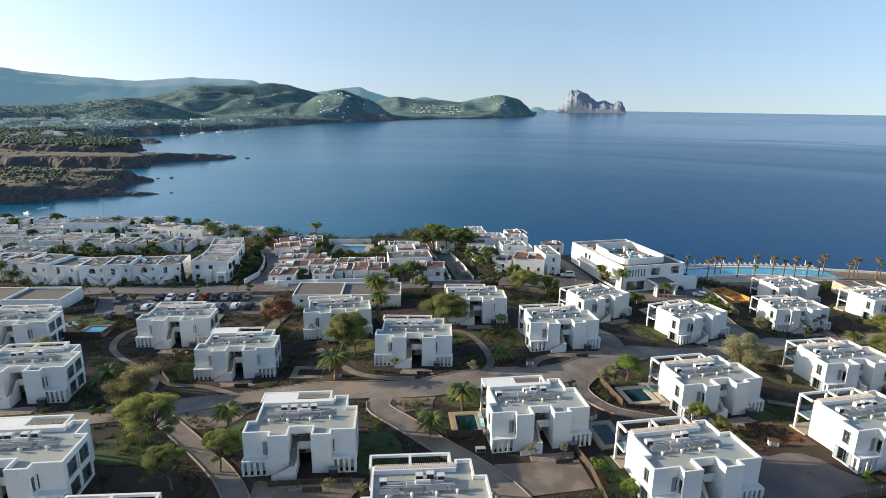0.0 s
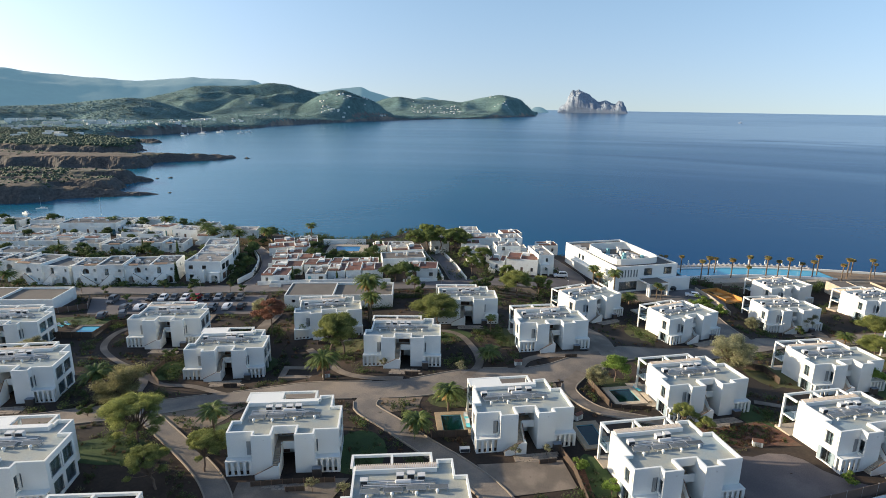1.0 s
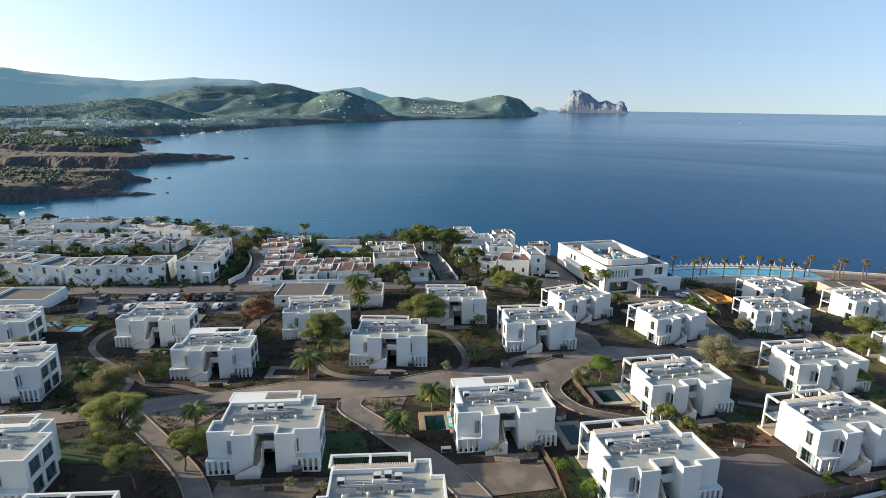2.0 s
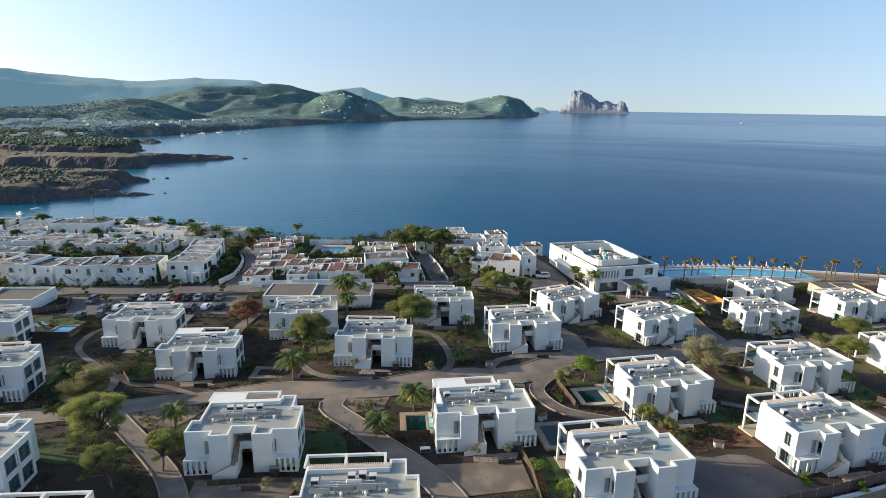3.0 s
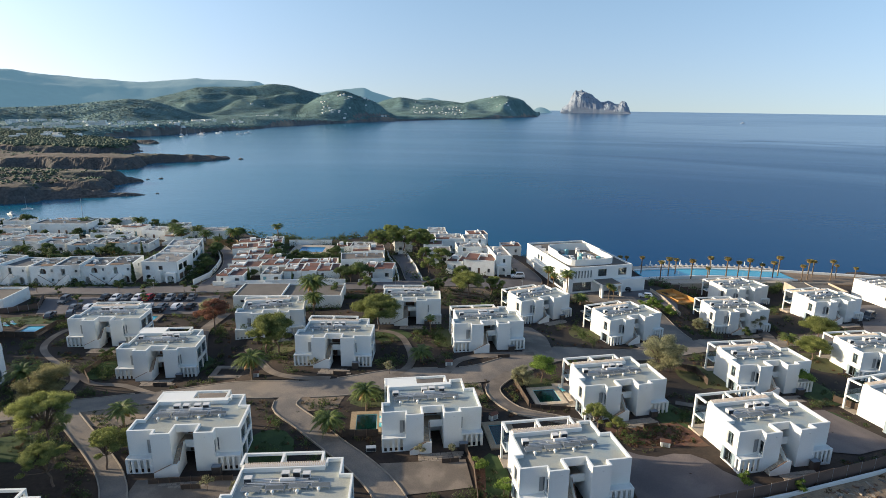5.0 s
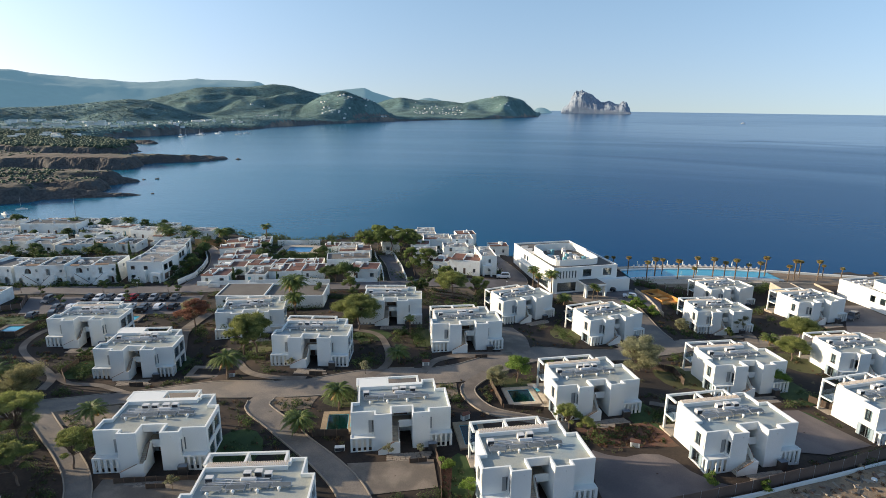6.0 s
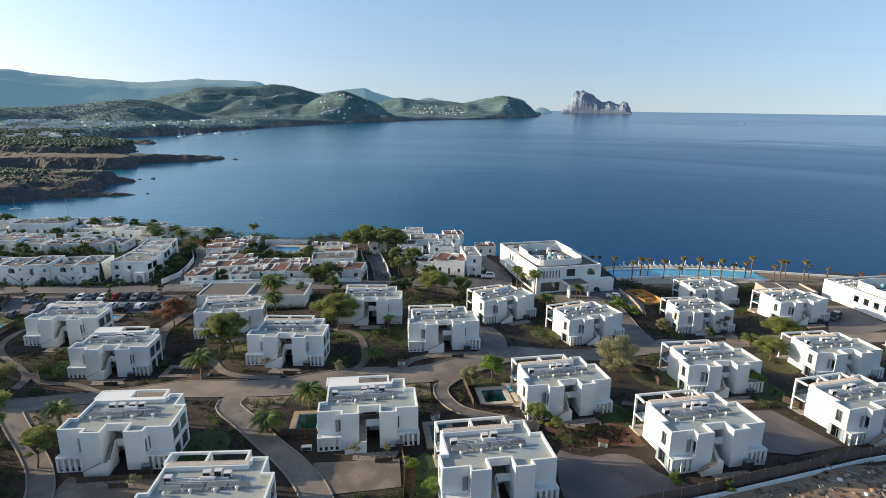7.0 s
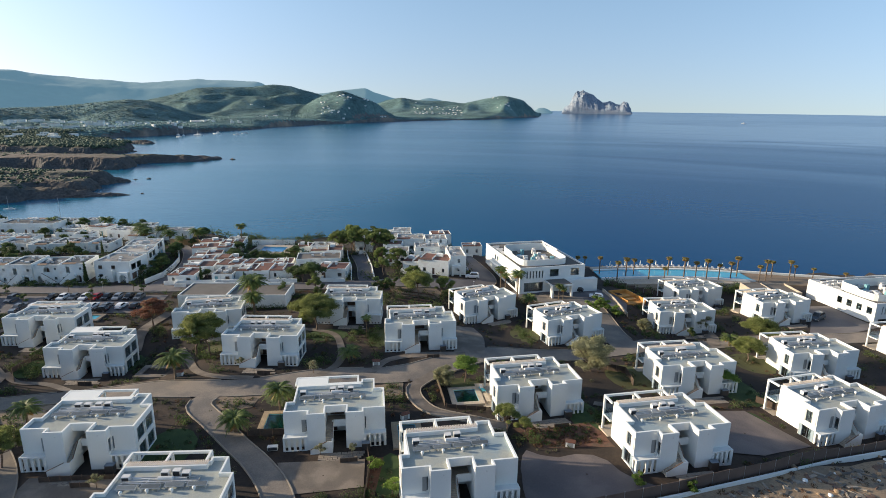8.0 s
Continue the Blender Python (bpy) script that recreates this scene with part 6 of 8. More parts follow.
village([(-11, 209, 6.5, 6, 3, 8), (-6, 207, 9.5, 7, 3.5, -4), (-4, 197, 11.6, 8, 4, 6), (-7, 185.5, 15, 9, 4.0, 6), (1.4, 176, 9.6, 8, 3.6, -6)], "tgbgb", 220)
village([(14, 229, 12.2, 8, 3, 10), (27, 212, 10.6, 9, 5, 1), (38, 210, 8.5, 8, 5.5, 2), (35, 181.5, 10.5, 9, 5.0, -17), (34, 196, 9, 8, 5.6, 2), (24, 222, 9, 8, 4, 5), (45.8, 180.4, 5.4, 13, 6.4, 4), (29.6, 184.6, 5.3, 7.5, 3.6, -17)], "wwwtwwwt", 240)


HOMES = [(-134, 176), (-117, 173), (-101, 173), (-91, 174), (-80, 174), (-69, 176), (-69, 188), (-71, 200), (-125, 214), (-114, 212), (-101, 211), (-88, 210), (-142, 217), (-142, 197), (-163, 216), (-156, 195), (-147, 246), (-162, 243)]
HOMES += [(x_, 176 + 0.1 * (x_ + 101)) for x_ in range(-101, -72, 8)] + [(x_, 213) for x_ in range(-112, -84, 8)] + [(-26, 211), (-18, 211), (-31, 211)]
HOMES += [(-121, 247), (-108, 244), (-96, 236), (-83, 227), (-74, 232), (-180, 255), (-166, 257), (-149, 261), (-135, 261), (-195, 253), (-206, 236), (-186, 228)]
HOMES += [(-44, 171), (-43, 180), (-31, 172), (-33, 182), (-24, 174), (-18, 174), (-13, 175), (-24, 185), (-14, 185), (-45, 189), (-36, 191), (-45, 197), (-50, 205), (-40, 204), (-50, 215), (-41, 213), (-11, 209), (-6, 207), (-4, 197), (-7, 186), (0, 173), (14, 229), (27, 212), (38, 210), (35, 181), (42, 194), (24, 222)]
fill_rng = random.Random(14)


def fill_in(x0, x1, y0, y1, n, kinds, seed, hmax=4.2):
    """More houses in the gaps of a quarter, none nearer than a house's width to another or to a street."""
    made, tries = [], 0
    while len(made) < n and tries < 4000:
        tries += 1
        x, y = fill_rng.uniform(x0, x1), fill_rng.uniform(y0, y1)
        w, d = fill_rng.uniform(6, 9.5), fill_rng.uniform(6, 8)
        c_ = (x + w / 2, y + d / 2)
        if y + d > float(coast_y(x)) - 3 or any(abs(hx_ + 5 - c_[0]) < w / 2 + 5.2 and abs(hy_ + 4 - c_[1]) < d / 2 + 4.6 for hx_, hy_ in HOMES):
            continue
        if float(np.min(np.maximum(np.abs(paved[:, 0] - c_[0]) - w / 2, np.abs(paved[:, 1] - c_[1]) - d / 2))) < 0.8:
            continue
        if abs(c_[0] + 23) < 12 and abs(c_[1] - 215) < 12:
            continue
        HOMES.append((c_[0] - 5, c_[1] - 4))
        made.append((x, y, w, d, fill_rng.uniform(3.0, hmax), fill_rng.uniform(-6, 6)))
    village(made, kinds, seed)


fill_in(-205, -148, 184, 222, 4, "dwgw", 300, 4.2)
fill_in(-205, -72, 224, 270, 12, "dwgw", 320, 4.0)
fill_in(8, 54, 192, 240, 9, "wtw", 380, 5)
gaps = []
while len(gaps) < 620:
    x, y = fill_rng.uniform(-205, 55), fill_rng.uniform(171, 268)
    if y > float(coast_y(x)) + 0.5 or off_paving(x, y) < 1.0 or any(-1.5 < x - hx_ < 11 and -1 < y - hy_ < 9 for hx_, hy_ in HOMES):
        continue
    gaps.append((x, y, fill_rng.uniform(0.9, 2.3)))
shrub_field("village_planting", gaps[:420], M_DARKLEAF, "dark bushes and hedges between the village houses", 61, 0.24, 80, 0.85)
shrub_field("village_planting", gaps[420:], M_SHRUB, "mixed garden shrubs between the village houses", 62, 0.22, 60, 0.8)
street_row = [(-136 + 1.3 * k, 170.6 + 0.5 * math.sin(k * 1.7), fill_rng.uniform(0.5, 1.1)) for k in range(58)]
shrub_field("street_hedge", street_row, M_DARKLEAF, "uneven hedge between street and houses", 64, 0.2, 60, 0.9)
edge_pts = [(x, float(coast_y(x)) - fill_rng.uniform(0.0, 3.5), fill_rng.uniform(0.7, 1.6)) for x in [fill_rng.uniform(-205, 62) for k in range(170)]]
shrub_field("cliff_planting", edge_pts, M_DARKLEAF, "wind-shaped dark bushes along the cliff edge", 63, 0.24, 60, 0.7)
plant(build_tree(71, 4.5, 2.4, M_DARKLEAF, M_BARK, "dark garden tree between village houses", 2600, 0.17, 0.3, name="garden_tree", masses=9), [(x, y, 0.7 + 0.5 * fill_rng.random()) for x, y, r in gaps[::8] if not (-48 < x < 12 and y > coast_y(x) - 22)], "", "village trees")


terrace_beds = []
while len(terrace_beds) < 150:
    x, y = fill_rng.uniform(20, 56), fill_rng.uniform(150, 172)
    if off_paving(x, y) > 1.2 and villa_dist(x, y) > 1.2:
        terrace_beds.append((x, y, fill_rng.uniform(0.4, 1.3)))
shrub_field("garden_bushes", terrace_beds[:105], M_DARKLEAF, "dark bushes on the planted terraces under the pines", 68, 0.15, 80, 0.8)
shrub_field("garden_bushes", terrace_beds[105:], M_GREYSHRUB, "grey-green bushes on the planted terraces under the pines", 69, 0.14, 70, 0.8)


# thick greenery round the village pool, garden walls along the streets
pool_green = []
while len(pool_green) < 170:
    x, y = fill_rng.uniform(-35, -6), fill_rng.uniform(193, 223)
    if -31.5 < x < -12 and 206.5 < y < 222 or any(-1 < x - hx_ < 9 and -1.5 < y - hy_ < 7.5 for hx_, hy_ in HOMES[-60:]):
        continue
    pool_green.append((x, y, fill_rng.uniform(0.9, 1.9)))
shrub_field("pool_planting", pool_green, M_DARKLEAF, "dense dark hedges and bushes round the village pool", 65, 0.2, 110, 1.0)
plant(build_tree(72, 4.2, 2.3, M_DARKLEAF, M_BARK, "bushy dark green tree in a village garden", 3000, 0.16, 0.2, name="garden_tree", masses=10), [(-34, 203, 1.0), (-31.5, 199, 1.2), (-28, 196, 0.9), (-22, 200, 0.9), (-11, 203, 1.2), (-9, 214, 0.9), (-13.5, 199, 0.8), (-34, 212, 1.1), (-34.5, 178, 0.7), (-36, 176, 0.6), (-106, 207, 0.7), (-128, 208, 1.0), (-133, 206, 0.8), (-97, 207, 0.7), (-57, 182, 0.9), (-56.5, 189, 0.8), (-57, 196, 0.9), (-159, 262, 1.5), (-155, 238, 1.0), (-138, 240, 0.9), (-116, 238, 1.0), (-104, 232, 1.0), (-110, 230, 0.9), (0.8, 171.4, 1.7), (-2.6, 172.6, 1.35)], "", "village trees")


def build_cypress(seed, h, label):
    t = thing("cypress_tree", label, "tree", "cypresses")
    bm = bmesh.new()
    tube(bm, (0, 0, -0.4), (0, 0, h * 0.5), 0.14, 0.05, 8)
    part("trunk", bm, M_BARK, t)
    blobs = [(0.06 * math.sin(3 * k), 0.06 * math.cos(2 * k), h * (0.14 + 0.09 * k), 0.62 - 0.05 * k, 0.62 - 0.05 * k, h * 0.11) for k in range(9)]
    crown = new("crown", cloud_mesh("crown", blobs, 2600, 0.14, M_DARKLEAF, seed))
    crown.parent = t
    return t


plant(build_cypress(91, 6.5, "slim dark cypress between white village houses"), [(-71.2, 174.5, 1.1), (-84, 209, 0.9), (-97, 210.5, 0.9), (-126, 209, 1.0), (-35.2, 174.5, 0.8), (-21, 172.5, 0.6), (-60, 224, 0.8), (-131, 178, 0.9)], "", "cypresses")
plant(build_palm(27, 1.3, 2.6, 36, "low feathery palm in a village garden", 0.05), [(-124, 207.5, 1.0), (-119, 206, 0.9), (-111, 208, 0.8), (-104, 208.5, 0.9), (-90, 208.5, 0.8), (-78, 208, 0.8), (-118, 173, 0.9), (-104, 170, 0.7), (-86, 171.5, 0.7), (-75, 173, 0.8), (-54.5, 184, 1.0), (-56, 191, 0.9), (-66, 174.5, 0.7)], "", "village garden palms")


def build_garden_wall(pts, h, material, label):
    t = thing("garden_wall", label, "wall", "garden walls")
    for (xa, ya), (xb, yb) in zip(pts, pts[1:]):
        bm = bmesh.new()
        n = Vector((ya - yb, xb - xa)).normalized() * 0.14
        za, zb = gz(xa, ya) + h, gz(xb, yb) + h
        prism(bm, [(xa - n.x, ya - n.y), (xb - n.x, yb - n.y), (xb + n.x, yb + n.y), (xa + n.x, ya + n.y)], min(za, zb) - h - 1.0, 0, [za, zb, zb, za])
        part("length", bm, material, t)
    return t


build_garden_wall([(-45.2, 170.2), (-36, 170.3), (-27, 170.5), (-14, 170.8), (-4, 171.2)], 1.5, M_OLDWHITE, "white garden wall along the village street")
build_garden_wall([(0, 171.6), (6, 172), (11, 172.6)], 1.2, M_OLDWHITE, "white garden wall along the village street")
build_garden_wall([(-51.8, 172), (-49.4, 180), (-50.2, 190), (-51.8, 199), (-56.2, 210), (-60.6, 217)], 1.7, M_WHITE, "smooth white wall curving up the side street")
build_garden_wall([(-65.5, 224.5), (-59.6, 223.6), (-53.6, 223.4), (-52, 221)], 2.6, M_TANWALL, "tan stone retaining wall beside the street")
build_garden_wall([(13.0, 173.5), (11.8, 186), (9, 200), (8, 208)], 1.4, M_OLDWHITE, "white garden wall along the narrow lane")
build_garden_wall([(20.6, 173.6), (18.6, 188), (15.6, 204)], 1.2, M_OLDWHITE, "white garden wall along the narrow lane")
build_garden_wall([(-120, 238), (-108, 233), (-96, 230), (-84, 224)], 2.0, M_OLDWHITE, "long white garden wall in the village")
build_garden_wall([(-46, 188.2), (-36, 189.6), (-27.5, 190.5)], 2.2, M_OLDWHITE, "white yard wall between village houses")
build_garden_wall([(-34, 193), (-34.6, 204), (-36, 214)], 1.8, M_OLDWHITE, "white yard wall beside the pool garden")


# low service buildings with gravel roofs
def build_service(w, d, h, label, face=None):
    t = thing("service_building", label, "building")
    bm = bmesh.new()
    for p, q in (((0, 0), (w, 0)), ((w, 0.3), (w, d)), ((w - 0.3, d), (0, d)), ((0, d - 0.3), (0, 0.3))):
        wall(bm, p, q, 0.3, -1.5, h, [(2 + 4 * k, 3 + 4 * k, 1.2, 2.0) for k in range(int(w / 5))] if p == (0, 0) else ())
    box(bm, w * 0.44, w * 0.44 + 0.3, 0.3, d - 0.3, h - 1.2, h)
    part("wall", bm, face or M_OLDWHITE, t)
    part("roof", boxes((0.3, w * 0.44, 0.3, d - 0.3, h - 0.4, h - 0.2)), M_GRAVELROOF, t, "brown gravel roof")
    part("roof", boxes((w * 0.44 + 0.3, w - 0.3, 0.3, d - 0.3, h - 0.9, h - 0.6)), M_GRAVELROOF, t, "brown gravel roof")
    part("floor", boxes((0.3, w - 0.3, 0.3, d - 0.3, -0.3, 0)), M_DARK, t)
    return t


sb = build_service(30, 11.5, 3.3, "low white service building with gravel roof")
sb.matrix_basis = pose(-33, 150.5, gz(-18, 156), 0, 0, -1)
sb3 = build_service(15, 10, 3.4, "low tan-walled building with a gravel roof near the pool", M_STONE)
sb3.matrix_basis = pose(143.4, 163.4, gz(150, 168), 0, 0, -4)
sb2 = build_service(26, 11, 3.4, "low service building with a dark gravel roof beside the car park")
sb2.matrix_basis = pose(-120, 149.5, gz(-105, 154), 0, 0, 0)


# ---------------------------------------------------------------- hotel
def build_hotel(w, d, h, label, porch=True):
    t = thing("hotel", label, "hotel")
    bm = bmesh.new()
    th = 0.35
    front = [(2.2 + 1.05 * k, 2.65 + 1.05 * k, 4.6, 7.0) for k in range(6)] + [(10.2, 13.2, 4.8, 7.2), (17.4, 20.4, 4.8, 7.2), (1.5, 8.0, 0.2, 3.2)]
    left = [(9.5, 10.9, 4.9, 6.6), (12.0, 13.4, 4.9, 6.6), (d - 14, d - 4, 0.3, 3.0)] if porch else [(11.0 + 3.3 * k, 12.7 + 3.3 * k, 4.3, 6.3) for k in range(5)]
    wins = []
    for p, q, hs in (((0, 0), (w, 0), front), ((w, th), (w, d), [(3 + 6 * k, 5 + 6 * k, 4.6, 6.6) for k in range(4)]), ((w - th, d), (0, d), []), ((0, d - th), (0, th), left)):
        ln = (Vector(q) - Vector(p)).length
        hs = [o for o in hs if o[1] < ln - 0.3]
        wall(bm, p, q, th, -2.0, h, hs)
        wins.append((p, q, hs))
    part("wall", bm, M_WHITE, t)
    part("roof", boxes((th, w - th, th, d - th, h - 0.9, h - 0.5)), M_GRAVELROOF, t, "dark gravel roof")
    part("floor_slabs", boxes((th, w - th, th, d - th, 3.7, 4.0), (th, w - th, th, d - th, -0.2, 0.0)), M_DARK, t, "dim interior")
    for p, q, hs in wins:
        dv = (Vector(q) - Vector(p)).normalized()
        for u0, u1, z0, z1 in hs:
            pane_window(t, tuple(Vector(p) + dv * u0), tuple(Vector(p) + dv * u1), z0, z1, max(1, int((u1 - u0) / 1.3)), 0.15)
    part("lobby_wall", boxes((1.4, 9.4, 1.9, 2.0, 0.01, 3.6), (1.9, 2.0, 4.5, d - 3.5, 0.01, 3.6), (1.4, w - 1.4, 1.9, 2.0, 4.01, h - 0.95), (1.9, 2.0, 2.5, d - 2.0, 4.01, h - 0.95)), M_CURTAIN, t, "pale inner walls behind the glazing")
    # rounded parapet round the roof plant
    bm = bmesh.new()
    cx, cy, rx, ry = w * 0.45, d * 0.38, w * 0.37, d * 0.29
    n = 56
    ring = []
    for k in range(n):
        a = 2 * math.pi * k / n
        ca_, sa_ = math.cos(a), math.sin(a)
        f = (abs(ca_) ** 6 + abs(sa_) ** 6) ** (-1 / 6)
        top = h + 1.5 + (0.6 if math.sin(a - 0.4) > 0.3 else 0)
        ring.append((cx + rx * f * ca_, cy + ry * f * sa_, cx + (rx - 0.25) * f * ca_, cy + (ry - 0.25) * f * sa_, top))
    for k in range(n):
        a, b = ring[k], ring[(k + 1) % n]
        prism(bm, [(a[0], a[1]), (b[0], b[1]), (b[2], b[3]), (a[2], a[3])], h - 0.5, 0, [a[4], b[4], b[4], a[4]])
    part("curved_parapet", bm, M_WHITE, t, "tall curved white parapet")
    rng = random.Random(9)
    for k in range(24):
        x, y = cx + rx * rng.uniform(-0.75, 0.75), cy + ry * rng.uniform(-0.75, 0.75)
        s = rng.uniform(0.8, 1.8)
        part("roof_unit", boxes((x, x + s, y, y + 1.0, h - 0.5, h + rng.uniform(0.4, 1.3))), M_ACPAINT if k % 4 else M_TEAL, t, "boxy roof plant")
    for k in range(9):
        y = d * 0.55 + k * 1.3
        part("roof_unit", boxes((1.0, 2.2 + (k % 3) * 0.7, y, y + 0.8, h - 0.5, h - 0.2 + 0.05 * (k % 3))), M_ACPAINT, t, "boxy roof plant")
    for k in range(0 if porch else 26):
        x, y = 1.2 + (k % 13) * 2.1, d * 0.74 + 2.6 * (k // 13) * 0.8
        part("roof_unit", boxes((x, x + 1.3 + 0.3 * (k % 3), y, y + 0.8, h - 0.5, h + 0.15 + 0.12 * (k % 4))), M_ACPAINT, t, "boxy roof plant")
    if porch:
        part("canopy_band", boxes((-1.4, -0.004, 3.0, d * 0.8, 3.3, 3.9)), M_WHITE, t, "long white balcony band")
    if porch:
        part("porch_roof", boxes((8.4, 15.4, -6.2, -0.005, 3.4, 3.9)), M_WHITE, t, "flat porch roof")
        part("porch_top", boxes((8.6, 15.2, -6.0, -0.2, 3.905, 3.95)), M_GRAVELROOF, t)
        for x in (8.4, 14.9):
            part("porch_pier", boxes((x, x + 0.5, -6.2, -4.6, -1.0, 3.398)), M_WHITE, t)
        part("side_wing", boxes((15.6, w + 3.6, -2.2, -0.006, -1.5, 3.9)), M_WHITE, t, "low white side wing")
    return t


build_hotel(22.4, 34, 8.2, "large white hotel with a curved roof parapet and porch").matrix_basis = pose(66.8, 165.0, -11.3, 0, 0, 11)
build_hotel(30, 24, 8.0, "long white hotel wing with square windows", False).matrix_basis = pose(165.2, 141.5, -15.2, 0, 0, 8)


# ---------------------------------------------------------------- pools, terraces, fences
def build_pool(w, d, water, label, deck=1.6, paving=None):
    t = thing("swimming_pool", label, "pool", "swimming pools")
    ring = bmesh.new()
    o = deck
    for x0, x1, y0, y1 in ((-o, w + o, -o, 0), (-o, w + o, d, d + o), (-o, 0, 0, d), (w, w + o, 0, d)):
        box(ring, x0, x1, y0, y1, -0.7, 0.22)
    part("terrace", ring, paving or M_STONE, t, "pool terrace")
    bm = boxes((0, w, 0, d, -1.5, -1.35))
    for x0, x1, y0, y1 in ((0, 0.12, 0, d), (w - 0.12, w, 0, d), (0.12, w - 0.12, 0, 0.12), (0.12, w - 0.12, d - 0.12, d)):
        box(bm, x0 + 0.002, x1 - 0.002, y0 + 0.002, y1 - 0.002, -1.34, 0.12)
    part("basin", bm, M_TEAL, t)
    part("water", boxes((0.12, w - 0.12, 0.12, d - 0.12, -1.33, 0.05)), water, t, "still pool water")
    return t


for x, y, w, d, a in POOLS:
    build_pool(w, d, M_POOL if x > 0 else M_BLUEPOOL, "small private pool with still green water and brown terrace" if x > 0 else "small private pool with blue water", 1.0, M_PAVE if x < 0 else M_STONE if x > 40 else M_TIMBERDECK).matrix_basis = pose(x, y, gz(x, y) + 0.12, 0, 0, a)
build_pool(9.5, 7.6, M_DEEPPOOL, "bright blue village swimming pool with white terrace", 3.0).matrix_basis = pose(-26.5, 210.6, gz(-24, 215) + 0.5, 0, 0, -2)
part_w = thing("terrace_rail", "white rail wall behind the village pool", "wall", m=pose(-32, 222.5, gz(-24, 220)))
part("wall", boxes((0, 17, 0, 0.3, -1, 2.4), (0, 17, -0.05, 0.35, 2.4, 2.5)), M_OLDWHITE, part_w)

# the large curved hotel pool along the cliff
t_pool = thing("hotel_pool", "long curved turquoise hotel pool with a white rim", "pool")
arc = [(100 + k * 2.0, 193.5 + 3.2 * math.sin(math.pi * k / 27) - 0.13 * k) for k in range(28)]
for nm, a0, a1, z0, z1, mt, lb in (("water", 0.0, -9.0, -2.0, 0.0, M_BLUEPOOL, "bright turquoise water"), ("outer_rim", 1.0, 0.0, -3.0, 0.35, M_WHITE, "white rim wall"), ("sun_deck", 4.6, 1.0, -3.0, 0.25, M_STONE, "pale sun deck"), ("inner_rim", -9.0, -9.8, -3.0, 0.3, M_WHITE, "white rim wall")):
    bm = bmesh.new()
    for (xa, ya), (xb, yb) in zip(arc, arc[1:]):
        prism(bm, [(xa, ya + a1), (xb, yb + a1), (xb, yb + a0), (xa, ya + a0)], z0, z1)
    part(nm, bm, mt, t_pool, lb)
t_pool.matrix_basis = pose(0, 0, -12.6)
t_deck = thing("pool_terrace", "white terrace between hotel and pool", "terrace")
part("terrace", boxes((98, 152, 179, 184.3, -3, -0.1)), M_STONE, t_deck)
t_deck.matrix_basis = pose(0, 0, -12.9)
t_end = thing("cliff_terrace", "pale paved terrace with a white rim beyond the pool", "terrace")
bm = bmesh.new()
prism(bm, [(152.2, 180), (186, 170.5), (187, 182.5), (154.2, 191.5)], -5, -0.15)
part("terrace", bm, M_SAND, t_end, "sandy paving")
bm = bmesh.new()
prism(bm, [(154.2, 191.6), (187, 182.6), (187.2, 183.4), (154.4, 192.4)], -5, 0.55)
part("rim", bm, M_WHITE, t_end, "white rim wall")
t_end.matrix_basis = pose(0, 0, -12.7)


terrace_green = [(fill_rng.uniform(97, 150), fill_rng.uniform(173.5, 179.5), fill_rng.uniform(0.8, 1.7)) for k in range(90)]
terrace_green += [(fill_rng.uniform(104, 128), fill_rng.uniform(166, 173), fill_rng.uniform(0.6, 1.3)) for k in range(30)]
terrace_green = [q for q in terrace_green if villa_dist(q[0], q[1]) > 1.0]
shrub_field("terrace_planting", terrace_green, M_DARKLEAF, "dark bushes below the pool terrace", 66, 0.2, 90, 1.0)


def build_lounger():
    t = thing("sun_lounger", "pale sun lounger on the pool deck", "sun lounger", "pool loungers")
    part("frame_base", boxes((0, 0.7, 0, 1.9, 0.22, 0.3)), M_ACPAINT, t)
    bm = bmesh.new()
    slab_yz(bm, 0.02, 0.68, [(1.2, 0.3), (1.9, 0.75), (1.9, 0.83), (1.2, 0.38)])
    part("backrest", bm, M_ACPAINT, t)
    for x in (0.05, 0.6):
        for y in (0.1, 1.7):
            part("leg", boxes((x, x + 0.06, y, y + 0.06, 0, 0.22)), M_METAL, t)
    return t


def build_parasol():
    t = thing("parasol", "closed white parasol on the pool deck", "parasol", "pool parasols")
    bm = bmesh.new()
    tube(bm, (0, 0, 0), (0, 0, 2.6), 0.04)
    part("pole", bm, M_METAL, t)
    bm = bmesh.new()
    tube(bm, (0, 0, 1.0), (0, 0, 2.3), 0.22, 0.14)
    tube(bm, (0, 0, 2.3), (0, 0, 2.7), 0.14, 0.03)
    part("canopy", bm, M_WHITE, t)
    return t


deck_pts = arc[3:27]
place_copies(build_lounger(), [pose(x, y + 1.8, -12.345, 0, 0, 0) for x, y in deck_pts])
place_copies(build_parasol(), [pose(x + 1.1, y + 2.2, -12.345) for x, y in deck_pts[::3]])


